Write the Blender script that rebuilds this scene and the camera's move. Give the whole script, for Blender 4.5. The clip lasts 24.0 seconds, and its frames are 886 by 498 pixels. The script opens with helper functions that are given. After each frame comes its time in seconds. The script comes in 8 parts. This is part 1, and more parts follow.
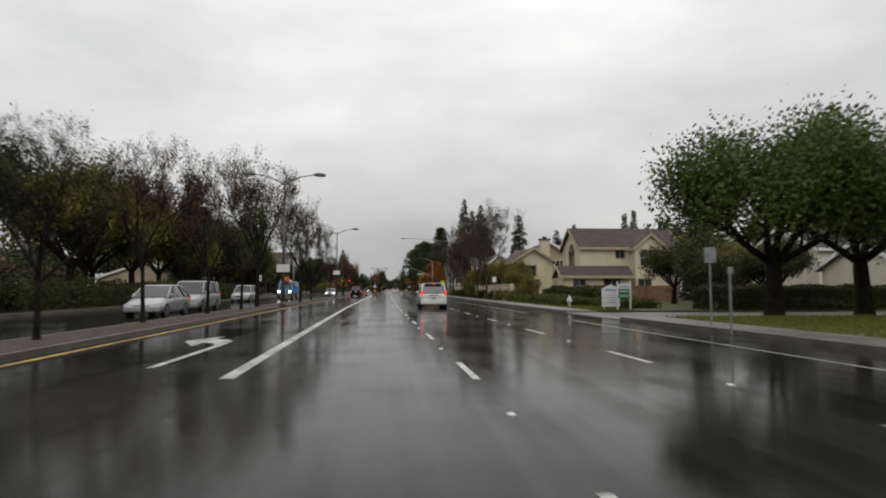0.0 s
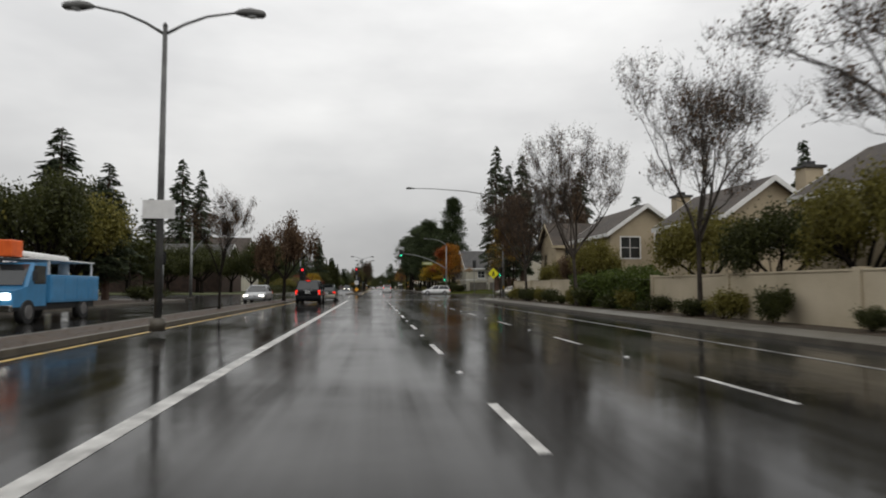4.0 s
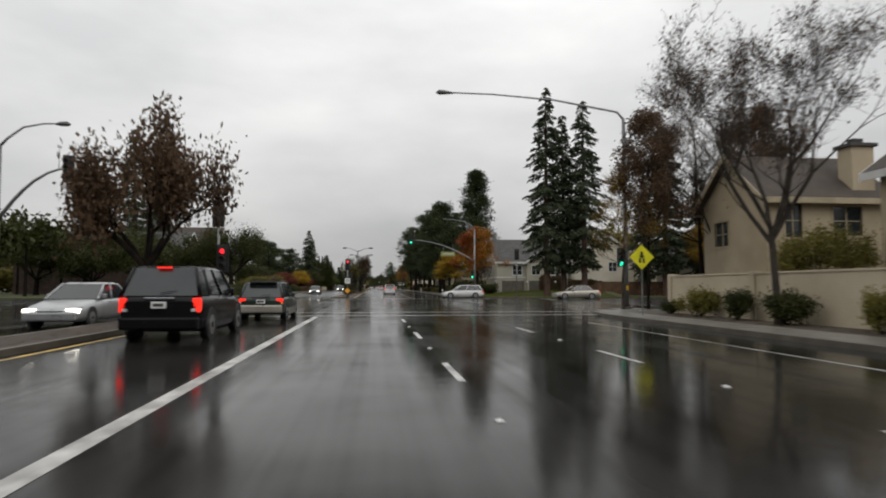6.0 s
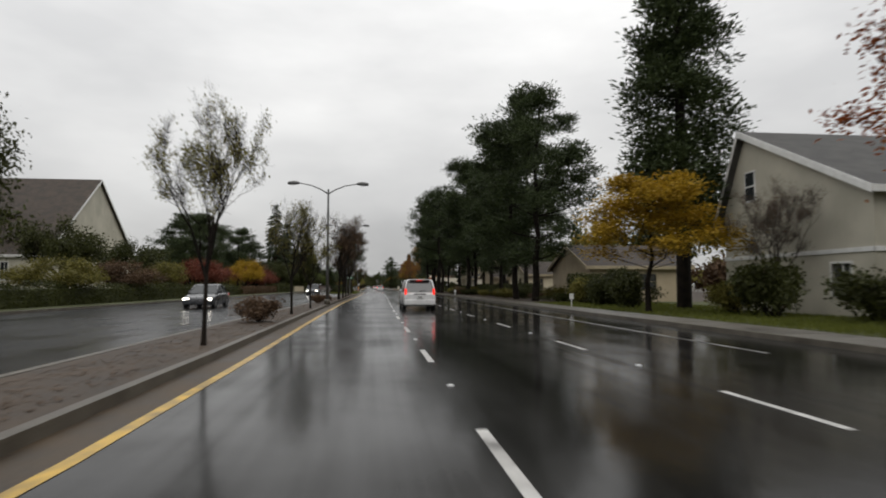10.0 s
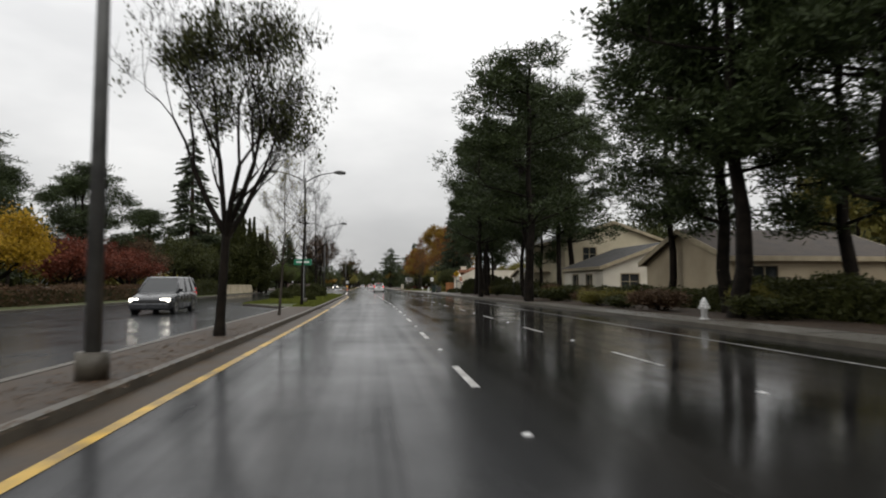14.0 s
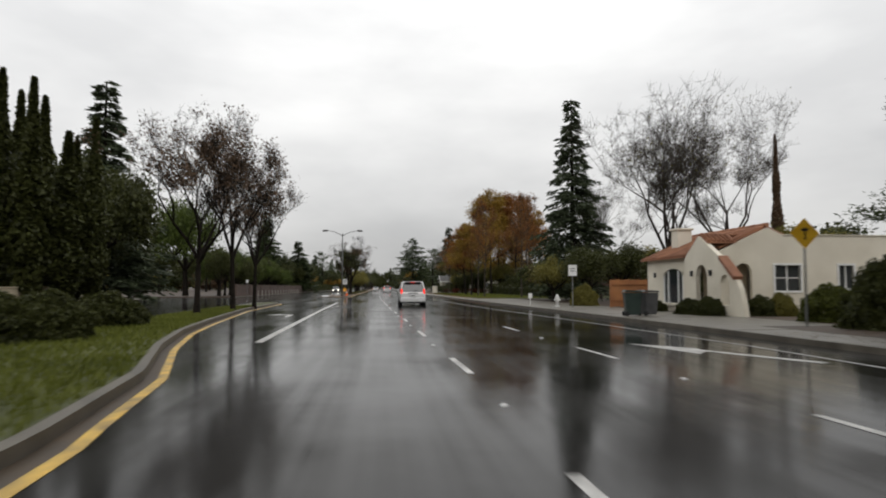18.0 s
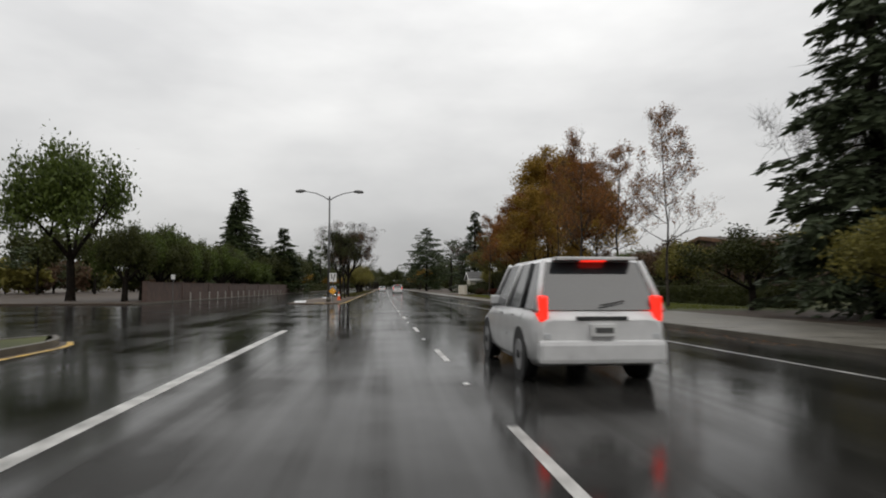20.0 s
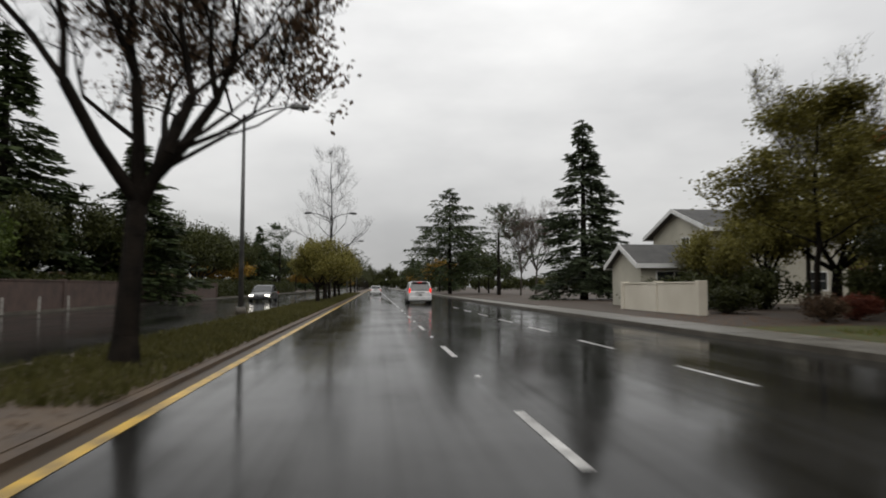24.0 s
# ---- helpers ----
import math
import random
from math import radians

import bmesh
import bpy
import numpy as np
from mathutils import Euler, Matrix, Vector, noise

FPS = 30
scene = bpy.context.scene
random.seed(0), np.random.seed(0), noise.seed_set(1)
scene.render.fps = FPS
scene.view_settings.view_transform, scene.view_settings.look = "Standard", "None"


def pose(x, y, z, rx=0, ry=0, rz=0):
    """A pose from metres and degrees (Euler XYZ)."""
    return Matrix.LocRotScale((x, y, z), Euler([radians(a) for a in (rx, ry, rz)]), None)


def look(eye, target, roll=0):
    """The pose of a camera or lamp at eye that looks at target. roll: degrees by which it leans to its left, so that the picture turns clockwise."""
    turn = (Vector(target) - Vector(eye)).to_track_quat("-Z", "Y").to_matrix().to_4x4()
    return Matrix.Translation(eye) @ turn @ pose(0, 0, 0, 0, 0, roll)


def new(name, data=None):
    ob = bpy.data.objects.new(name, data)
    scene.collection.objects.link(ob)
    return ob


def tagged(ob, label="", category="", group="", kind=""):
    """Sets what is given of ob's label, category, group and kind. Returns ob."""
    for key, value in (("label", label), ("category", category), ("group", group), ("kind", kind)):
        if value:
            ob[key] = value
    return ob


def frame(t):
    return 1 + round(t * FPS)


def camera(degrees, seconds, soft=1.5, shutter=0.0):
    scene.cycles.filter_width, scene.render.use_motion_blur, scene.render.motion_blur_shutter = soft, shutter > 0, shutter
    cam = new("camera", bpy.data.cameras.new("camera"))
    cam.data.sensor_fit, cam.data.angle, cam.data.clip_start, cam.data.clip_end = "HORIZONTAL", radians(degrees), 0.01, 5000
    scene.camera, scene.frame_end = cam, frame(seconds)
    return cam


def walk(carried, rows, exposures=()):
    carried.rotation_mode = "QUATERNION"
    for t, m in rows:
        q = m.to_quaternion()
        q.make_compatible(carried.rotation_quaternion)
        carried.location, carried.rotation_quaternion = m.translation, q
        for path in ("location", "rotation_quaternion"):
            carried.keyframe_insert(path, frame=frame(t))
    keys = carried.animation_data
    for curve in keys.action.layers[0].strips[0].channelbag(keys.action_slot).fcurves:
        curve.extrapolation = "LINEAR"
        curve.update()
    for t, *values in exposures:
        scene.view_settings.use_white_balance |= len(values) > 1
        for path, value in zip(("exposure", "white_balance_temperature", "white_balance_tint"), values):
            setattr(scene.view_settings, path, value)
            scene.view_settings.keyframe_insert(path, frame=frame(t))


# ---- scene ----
# ---- camera and walk ----
cam = camera(70.0, 24.0, soft=1.9, shutter=0.25)
PATH = [
    (0.0, pose(0.91, 0.00, 1.30, 93.63, 0.00, -4.80)),
    (0.5, pose(0.71, 7.76, 1.30, 93.58, 0.00, -4.92)),
    (1.0, pose(0.53, 15.57, 1.30, 93.53, 0.00, -5.05)),
    (1.5, pose(0.37, 23.43, 1.30, 93.50, 0.00, -5.26)),
    (2.5, pose(0.13, 39.22, 1.30, 93.46, 0.00, -5.69)),
    (3.5, pose(0.02, 55.00, 1.30, 93.42, 0.00, -6.12)),
    (4.0, pose(-0.01, 62.75, 1.30, 93.42, 0.00, -6.17)),
    (4.5, pose(-0.02, 70.38, 1.30, 93.42, 0.00, -6.22)),
    (5.0, pose(-0.04, 78.50, 1.30, 93.42, 0.00, -6.27)),
    (5.5, pose(-0.04, 86.74, 1.30, 93.42, 0.00, -6.28)),
    (6.0, pose(-0.05, 95.48, 1.30, 93.42, 0.00, -6.29)),
    (6.5, pose(-0.05, 103.97, 1.30, 93.42, 0.00, -6.31)),
    (7.0, pose(-0.05, 112.95, 1.30, 93.42, 0.00, -6.32)),
    (7.5, pose(-0.05, 121.94, 1.30, 93.42, 0.00, -6.27)),
    (8.0, pose(-0.07, 131.04, 1.30, 93.55, 0.00, -6.22)),
    (8.5, pose(-0.07, 140.03, 1.30, 93.72, 0.00, -6.34)),
    (9.0, pose(-0.06, 148.89, 1.30, 93.70, 0.00, -6.47)),
    (9.5, pose(-0.03, 157.74, 1.30, 93.38, 0.00, -6.57)),
    (10.0, pose(0.01, 166.36, 1.30, 93.40, 0.00, -6.57)),
    (10.5, pose(0.05, 174.97, 1.30, 93.17, 0.00, -6.57)),
    (11.5, pose(0.15, 192.08, 1.30, 93.22, 0.00, -6.75)),
    (12.5, pose(0.31, 209.19, 1.30, 93.27, 0.00, -6.92)),
    (13.0, pose(0.40, 217.59, 1.30, 93.27, 0.00, -6.92)),
    (13.5, pose(0.49, 226.32, 1.30, 93.27, 0.00, -6.92)),
    (14.0, pose(0.59, 235.05, 1.30, 93.27, 0.00, -6.92)),
    (14.5, pose(0.67, 243.56, 1.30, 93.30, 0.00, -6.81)),
    (15.0, pose(0.74, 252.51, 1.30, 93.32, 0.00, -6.70)),
    (15.5, pose(0.79, 261.46, 1.30, 93.35, 0.00, -6.58)),
    (16.0, pose(0.82, 270.52, 1.30, 93.37, 0.00, -6.47)),
    (16.5, pose(0.84, 279.91, 1.30, 93.37, 0.00, -6.42)),
    (17.0, pose(0.83, 288.97, 1.30, 93.53, 0.00, -6.12)),
    (17.5, pose(0.78, 297.81, 1.30, 93.49, 0.00, -5.88)),
    (18.0, pose(0.70, 306.65, 1.30, 93.46, 0.00, -5.64)),
    (18.5, pose(0.58, 315.38, 1.30, 93.42, 0.00, -5.41)),
    (19.5, pose(0.27, 332.85, 1.30, 93.42, 0.00, -5.25)),
    (20.5, pose(-0.08, 350.32, 1.30, 93.42, 0.00, -5.10)),
    (21.0, pose(-0.26, 358.80, 1.30, 93.42, 0.00, -5.15)),
    (21.5, pose(-0.43, 367.68, 1.30, 93.42, 0.00, -5.23)),
    (22.0, pose(-0.60, 376.62, 1.30, 93.42, 0.00, -5.31)),
    (22.5, pose(-0.75, 385.76, 1.30, 93.42, 0.00, -5.51)),
    (23.0, pose(-0.86, 394.96, 1.30, 93.42, 0.00, -5.71)),
    (23.5, pose(-0.95, 404.49, 1.30, 93.42, 0.00, -5.91)),
    (24.0, pose(-1.00, 414.09, 1.30, 93.42, 0.00, -6.12)),
]
EXPOSURES = [(0.0, 0.0), (9.0, 0.0), (12.5, 0.22), (17.0, 0.22), (20.5, 0.0), (24.0, 0.0)]
walk(cam, PATH, EXPOSURES)

# ---- sky and light: overcast, rain ----
world = bpy.data.worlds.new("overcast_sky")
scene.world = world
world.use_nodes = True
wn, wl = world.node_tree.nodes, world.node_tree.links
wn.clear()
w_out = wn.new("ShaderNodeOutputWorld")
w_bg = wn.new("ShaderNodeBackground")
w_sky = wn.new("ShaderNodeTexSky")
w_sky.sky_type = "NISHITA"
w_sky.sun_disc = False
w_sky.sun_elevation, w_sky.sun_rotation = radians(48), radians(150)
w_sky.air_density, w_sky.dust_density = 1.0, 4.0
w_tc = wn.new("ShaderNodeTexCoord")
w_map = wn.new("ShaderNodeMapping")
w_map.inputs["Scale"].default_value = (1.0, 1.0, 2.6)
w_noise = wn.new("ShaderNodeTexNoise")
w_noise.inputs["Scale"].default_value = 2.1
w_noise.inputs["Detail"].default_value = 5.0
w_noise.inputs["Roughness"].default_value = 0.5
w_ramp = wn.new("ShaderNodeValToRGB")
w_ramp.color_ramp.elements[0].position = 0.34
w_ramp.color_ramp.elements[0].color = (0.668, 0.668, 0.668, 1)
w_ramp.color_ramp.elements[1].position = 0.68
w_ramp.color_ramp.elements[1].color = (0.965, 0.96, 0.945, 1)
w_sep = wn.new("ShaderNodeSeparateXYZ")
w_hor = wn.new("ShaderNodeMapRange")
w_hor.inputs["From Min"].default_value = -0.02
w_hor.inputs["From Max"].default_value = 0.42
w_hor.inputs["To Min"].default_value = 0.58
w_hor.inputs["To Max"].default_value = 1.22
w_mul = wn.new("ShaderNodeMixRGB")
w_mul.blend_type = "MULTIPLY"
w_mul.inputs["Fac"].default_value = 1.0
w_dim = wn.new("ShaderNodeMixRGB")
w_dim.blend_type = "MULTIPLY"
w_dim.inputs["Fac"].default_value = 1.0
w_dim.inputs["Color2"].default_value = (0.10, 0.10, 0.10, 1)
w_mix = wn.new("ShaderNodeMixRGB")
w_mix.inputs["Fac"].default_value = 0.05
wl.new(w_tc.outputs["Generated"], w_map.inputs["Vector"])
wl.new(w_map.outputs["Vector"], w_noise.inputs["Vector"])
wl.new(w_noise.outputs["Fac"], w_ramp.inputs["Fac"])
wl.new(w_tc.outputs["Generated"], w_sep.inputs["Vector"])
wl.new(w_sep.outputs["Z"], w_hor.inputs["Value"])
wl.new(w_ramp.outputs["Color"], w_mul.inputs["Color1"])
wl.new(w_hor.outputs["Result"], w_mul.inputs["Color2"])
wl.new(w_sky.outputs["Color"], w_dim.inputs["Color1"])
wl.new(w_mul.outputs["Color"], w_mix.inputs["Color1"])
wl.new(w_dim.outputs["Color"], w_mix.inputs["Color2"])
wl.new(w_mix.outputs["Color"], w_bg.inputs["Color"])
w_bg.inputs["Strength"].default_value = 1.0
wl.new(w_bg.outputs["Background"], w_out.inputs["Surface"])

sun_data = bpy.data.lights.new("sun", "SUN")
sun_data.energy, sun_data.angle, sun_data.color = 0.5, radians(40), (1.0, 0.97, 0.93)
sun = new("sun", sun_data)
sun.matrix_world = look((0, 0, 60), (-22, 40, 10))


# ---- materials ----
def surf(name, c1, c2, scale=6.0, rough=0.7, bump=0.15, metal=0.0, fine=60.0, rvar=0.1, spec=0.5, coat=0.0, leafy=0.0, island=0.0, emit=None):
    """A painted, planted or mineral surface: two colours mixed at two scales, with fine relief."""
    m = bpy.data.materials.new(name)
    m.use_nodes = True
    n, l = m.node_tree.nodes, m.node_tree.links
    b = n["Principled BSDF"]
    geo = n.new("ShaderNodeNewGeometry")
    big = n.new("ShaderNodeTexNoise")
    big.inputs["Scale"].default_value = scale
    big.inputs["Detail"].default_value = 4.0
    small = n.new("ShaderNodeTexNoise")
    small.inputs["Scale"].default_value = fine
    small.inputs["Detail"].default_value = 3.0
    l.new(geo.outputs["Position"], big.inputs["Vector"])
    l.new(geo.outputs["Position"], small.inputs["Vector"])
    fac = n.new("ShaderNodeMath")
    fac.operation = "MULTIPLY_ADD"
    fac.inputs[1].default_value = 0.35
    l.new(small.outputs["Fac"], fac.inputs[0])
    l.new(big.outputs["Fac"], fac.inputs[2])
    last = fac.outputs[0]
    if island:
        add = n.new("ShaderNodeMath")
        add.operation = "MULTIPLY_ADD"
        add.inputs[1].default_value = island
        l.new(geo.outputs["Random Per Island"], add.inputs[0])
        l.new(last, add.inputs[2])
        last = add.outputs[0]
    ramp = n.new("ShaderNodeValToRGB")
    ramp.color_ramp.elements[0].position = 0.45
    ramp.color_ramp.elements[0].color = (*c1, 1)
    ramp.color_ramp.elements[1].position = 0.9 + island * 0.6
    ramp.color_ramp.elements[1].color = (*c2, 1)
    l.new(last, ramp.inputs["Fac"])
    l.new(ramp.outputs["Color"], b.inputs["Base Color"])
    rr = n.new("ShaderNodeMapRange")
    rr.inputs["To Min"].default_value = max(0.02, rough - rvar)
    rr.inputs["To Max"].default_value = min(1.0, rough + rvar)
    l.new(big.outputs["Fac"], rr.inputs["Value"])
    l.new(rr.outputs["Result"], b.inputs["Roughness"])
    b.inputs["Metallic"].default_value = metal
    b.inputs["Specular IOR Level"].default_value = 0.16 if leafy else spec
    b.inputs["Coat Weight"].default_value = coat
    b.inputs["Coat Roughness"].default_value = 0.08
    if bump:
        bp = n.new("ShaderNodeBump")
        bp.inputs["Strength"].default_value = bump
        bp.inputs["Distance"].default_value = 0.02
        l.new(small.outputs["Fac"], bp.inputs["Height"])
        l.new(bp.outputs["Normal"], b.inputs["Normal"])
    if emit:
        b.inputs["Emission Color"].default_value = (*emit[:3], 1)
        b.inputs["Emission Strength"].default_value = emit[3]
    if leafy:
        tr = n.new("ShaderNodeBsdfTranslucent")
        l.new(ramp.outputs["Color"], tr.inputs["Color"])
        mix = n.new("ShaderNodeMixShader")
        mix.inputs["Fac"].default_value = leafy
        l.new(b.outputs["BSDF"], mix.inputs[1])
        l.new(tr.outputs["BSDF"], mix.inputs[2])
        l.new(mix.outputs["Shader"], n["Material Output"].inputs["Surface"])
    return m


def wet_asphalt(name, c1, c2, lo, hi, lane=None):
    """Asphalt under a film of rain: dark stone, patchy gloss, lane-long wheel tracks, faint relief."""
    m = bpy.data.materials.new(name)
    m.use_nodes = True
    n, l = m.node_tree.nodes, m.node_tree.links
    b = n["Principled BSDF"]
    geo = n.new("ShaderNodeNewGeometry")
    stretch = n.new("ShaderNodeMapping")
    stretch.inputs["Scale"].default_value = (0.75, 0.035, 1.0)
    l.new(geo.outputs["Position"], stretch.inputs["Vector"])
    tracks = n.new("ShaderNodeTexNoise")
    tracks.inputs["Scale"].default_value = 1.0
    tracks.inputs["Detail"].default_value = 4.0
    l.new(stretch.outputs["Vector"], tracks.inputs["Vector"])
    patch = n.new("ShaderNodeTexNoise")
    patch.inputs["Scale"].default_value = 0.35
    patch.inputs["Detail"].default_value = 5.0
    l.new(geo.outputs["Position"], patch.inputs["Vector"])
    grain = n.new("ShaderNodeTexNoise")
    grain.inputs["Scale"].default_value = 85.0
    grain.inputs["Detail"].default_value = 2.0
    l.new(geo.outputs["Position"], grain.inputs["Vector"])
    ripple = n.new("ShaderNodeTexNoise")
    ripple.inputs["Scale"].default_value = 2.6
    ripple.inputs["Detail"].default_value = 2.0
    l.new(geo.outputs["Position"], ripple.inputs["Vector"])
    both = n.new("ShaderNodeMath")
    both.operation = "MULTIPLY_ADD"
    both.inputs[1].default_value = 0.6
    l.new(patch.outputs["Fac"], both.inputs[0])
    thin = n.new("ShaderNodeMapping")
    thin.inputs["Scale"].default_value = (3.4, 0.05, 1.0)
    l.new(geo.outputs["Position"], thin.inputs["Vector"])
    streaks = n.new("ShaderNodeTexNoise")
    streaks.inputs["Scale"].default_value = 1.0
    streaks.inputs["Detail"].default_value = 5.0
    l.new(thin.outputs["Vector"], streaks.inputs["Vector"])
    sk = n.new("ShaderNodeMath")
    sk.operation = "MULTIPLY_ADD"
    sk.inputs[1].default_value = 0.34
    sc = n.new("ShaderNodeMath")
    sc.operation = "MULTIPLY_ADD"
    sc.inputs[1].default_value = 0.50
    sc.inputs[2].default_value = -0.14
    l.new(tracks.outputs["Fac"], sc.inputs[0])
    l.new(streaks.outputs["Fac"], sk.inputs[0])
    l.new(sc.outputs[0], sk.inputs[2])
    l.new(sk.outputs[0], both.inputs[2])
    rr = n.new("ShaderNodeMapRange")
    rr.inputs["From Min"].default_value = 0.40
    rr.inputs["From Max"].default_value = 0.74
    rr.inputs["To Min"].default_value = lo
    rr.inputs["To Max"].default_value = hi
    l.new(both.outputs[0], rr.inputs["Value"])
    l.new(rr.outputs["Result"], b.inputs["Roughness"])
    ramp = n.new("ShaderNodeValToRGB")
    ramp.color_ramp.elements[0].position = 0.35
    ramp.color_ramp.elements[0].color = (*c1, 1)
    ramp.color_ramp.elements[1].position = 0.75
    ramp.color_ramp.elements[1].color = (*c2, 1)
    l.new(both.outputs[0], ramp.inputs["Fac"])
    l.new(ramp.outputs["Color"], b.inputs["Base Color"])
    if lane:
        # the median-side lane was laid at another time: a paler, coarser surface
        uv = n.new("ShaderNodeUVMap")
        uv.uv_map = "lanes"
        sp_uv = n.new("ShaderNodeSeparateXYZ")
        l.new(uv.outputs["UV"], sp_uv.inputs["Vector"])
        wob = n.new("ShaderNodeMath")
        wob.operation = "MULTIPLY_ADD"
        wob.inputs[1].default_value = 0.02
        l.new(patch.outputs["Fac"], wob.inputs[0])
        l.new(sp_uv.outputs["X"], wob.inputs[2])
        edge = n.new("ShaderNodeMapRange")
        edge.inputs["From Min"].default_value = 0.565
        edge.inputs["From Max"].default_value = 0.530
        l.new(wob.outputs[0], edge.inputs["Value"])
        far = n.new("ShaderNodeMapRange")
        far.inputs["From Min"].default_value = lane[0]
        far.inputs["From Max"].default_value = lane[0] + 0.02
        l.new(sp_uv.outputs["Y"], far.inputs["Value"])
        fin = n.new("ShaderNodeMapRange")
        fin.inputs["From Min"].default_value = lane[1]
        fin.inputs["From Max"].default_value = lane[1] - 0.03
        l.new(sp_uv.outputs["Y"], fin.inputs["Value"])
        f1 = n.new("ShaderNodeMath")
        f1.operation = "MULTIPLY"
        l.new(edge.outputs["Result"], f1.inputs[0])
        l.new(far.outputs["Result"], f1.inputs[1])
        f2 = n.new("ShaderNodeMath")
        f2.operation = "MULTIPLY"
        l.new(f1.outputs[0], f2.inputs[0])
        l.new(fin.outputs["Result"], f2.inputs[1])
        addr = n.new("ShaderNodeMath")
        addr.operation = "MULTIPLY_ADD"
        addr.inputs[1].default_value = 0.09
        l.new(f2.outputs[0], addr.inputs[0])
        l.new(rr.outputs["Result"], addr.inputs[2])
        l.new(addr.outputs[0], b.inputs["Roughness"])
        pale = n.new("ShaderNodeMixRGB")
        pale.inputs["Color2"].default_value = (0.040, 0.041, 0.043, 1)
        l.new(f2.outputs[0], pale.inputs["Fac"])
        l.new(ramp.outputs["Color"], pale.inputs["Color1"])
        l.new(pale.outputs["Color"], b.inputs["Base Color"])
    sr = n.new("ShaderNodeMapRange")
    sr.inputs["From Min"].default_value = 0.38
    sr.inputs["From Max"].default_value = 0.72
    sr.inputs["To Min"].default_value = 0.30
    sr.inputs["To Max"].default_value = 0.03
    l.new(both.outputs[0], sr.inputs["Value"])
    l.new(sr.outputs["Result"], b.inputs["Specular IOR Level"])
    b.inputs["IOR"].default_value = 1.33
    hs = n.new("ShaderNodeMath")
    hs.operation = "MULTIPLY_ADD"
    hs.inputs[1].default_value = 1.4
    l.new(ripple.outputs["Fac"], hs.inputs[0])
    gs = n.new("ShaderNodeMath")
    gs.operation = "MULTIPLY"
    gs.inputs[1].default_value = 0.22
    l.new(grain.outputs["Fac"], gs.inputs[0])
    l.new(gs.outputs[0], hs.inputs[2])
    bp = n.new("ShaderNodeBump")
    bp.inputs["Strength"].default_value = 0.07
    bp.inputs["Distance"].default_value = 0.02
    l.new(hs.outputs[0], bp.inputs["Height"])
    l.new(bp.outputs["Normal"], b.inputs["Normal"])
    return m


def shingle(name, c1, c2, scale=3.2):
    """Roof covering in courses, seen from afar: brick courses for tone and relief."""
    m = surf(name, c1, c2, 1.2, 0.75, 0.0)
    n, l = m.node_tree.nodes, m.node_tree.links
    b = n["Principled BSDF"]
    tc = n.new("ShaderNodeTexCoord")
    br = n.new("ShaderNodeTexBrick")
    br.inputs["Scale"].default_value = scale
    br.inputs["Mortar Size"].default_value = 0.03
    br.inputs["Color1"].default_value = (1, 1, 1, 1)
    br.inputs["Color2"].default_value = (0.7, 0.7, 0.7, 1)
    br.inputs["Mortar"].default_value = (0.2, 0.2, 0.2, 1)
    l.new(tc.outputs["Object"], br.inputs["Vector"])
    bp = n.new("ShaderNodeBump")
    bp.inputs["Strength"].default_value = 0.5
    bp.inputs["Distance"].default_value = 0.03
    l.new(br.outputs["Color"], bp.inputs["Height"])
    l.new(bp.outputs["Normal"], b.inputs["Normal"])
    return m


def paint(name, c, rough=0.3, metal=0.0, coat=0.6):
    d = tuple(x * 0.8 for x in c)
    return surf(name, d, c, 3.0, rough, 0.0, metal, coat=coat, rvar=0.08)


ASPHALT = wet_asphalt("wet_asphalt", (0.010, 0.0095, 0.009), (0.031, 0.030, 0.028), 0.04, 0.19, (0.237, 0.375))
ASPHALT_OPP = wet_asphalt("wet_asphalt_far_side", (0.018, 0.018, 0.019), (0.050, 0.050, 0.050), 0.08, 0.30)
CONCRETE = surf("wet_concrete", (0.08, 0.073, 0.06), (0.178, 0.165, 0.138), 0.9, 0.42, 0.25, fine=40, rvar=0.18)
KERB = surf("kerb_concrete", (0.048, 0.04, 0.029), (0.135, 0.12, 0.095), 1.6, 0.5, 0.25, fine=30, rvar=0.15)
KERB_YELLOW = surf("worn_yellow_paint", (0.30, 0.17, 0.03), (0.62, 0.40, 0.06), 3.0, 0.45, 0.2, fine=25)
WHITE_LINE = surf("worn_white_line", (0.14, 0.135, 0.125), (0.70, 0.69, 0.66), 2.2, 0.4, 0.1, fine=12, rvar=0.15)
FADED_LINE = surf("faded_white_line", (0.05, 0.049, 0.046), (0.40, 0.39, 0.37), 1.6, 0.4, 0.1, fine=10, rvar=0.15)
YELLOW_LINE = surf("worn_yellow_line", (0.13, 0.085, 0.03), (0.80, 0.50, 0.06), 2.2, 0.4, 0.1, fine=9)
EARTH = surf("wet_earth", (0.035, 0.028, 0.020), (0.085, 0.068, 0.045), 0.6, 0.7, 0.6, fine=14)
DIRT = surf("muddy_bare_earth", (0.048, 0.03, 0.017), (0.122, 0.082, 0.049), 1.3, 0.65, 0.8, fine=9, rvar=0.2)
LITTER = surf("leaf_litter", (0.030, 0.021, 0.014), (0.072, 0.047, 0.028), 1.1, 0.7, 0.7, fine=20)
GRASS_SOIL = surf("grass_soil", (0.03, 0.038, 0.009), (0.08, 0.088, 0.02), 0.5, 0.85, 0.6, fine=18)
GUTTER = surf("wet_gutter_silt", (0.028, 0.021, 0.014), (0.085, 0.058, 0.034), 1.1, 0.55, 0.3, fine=14, rvar=0.15, spec=0.3)
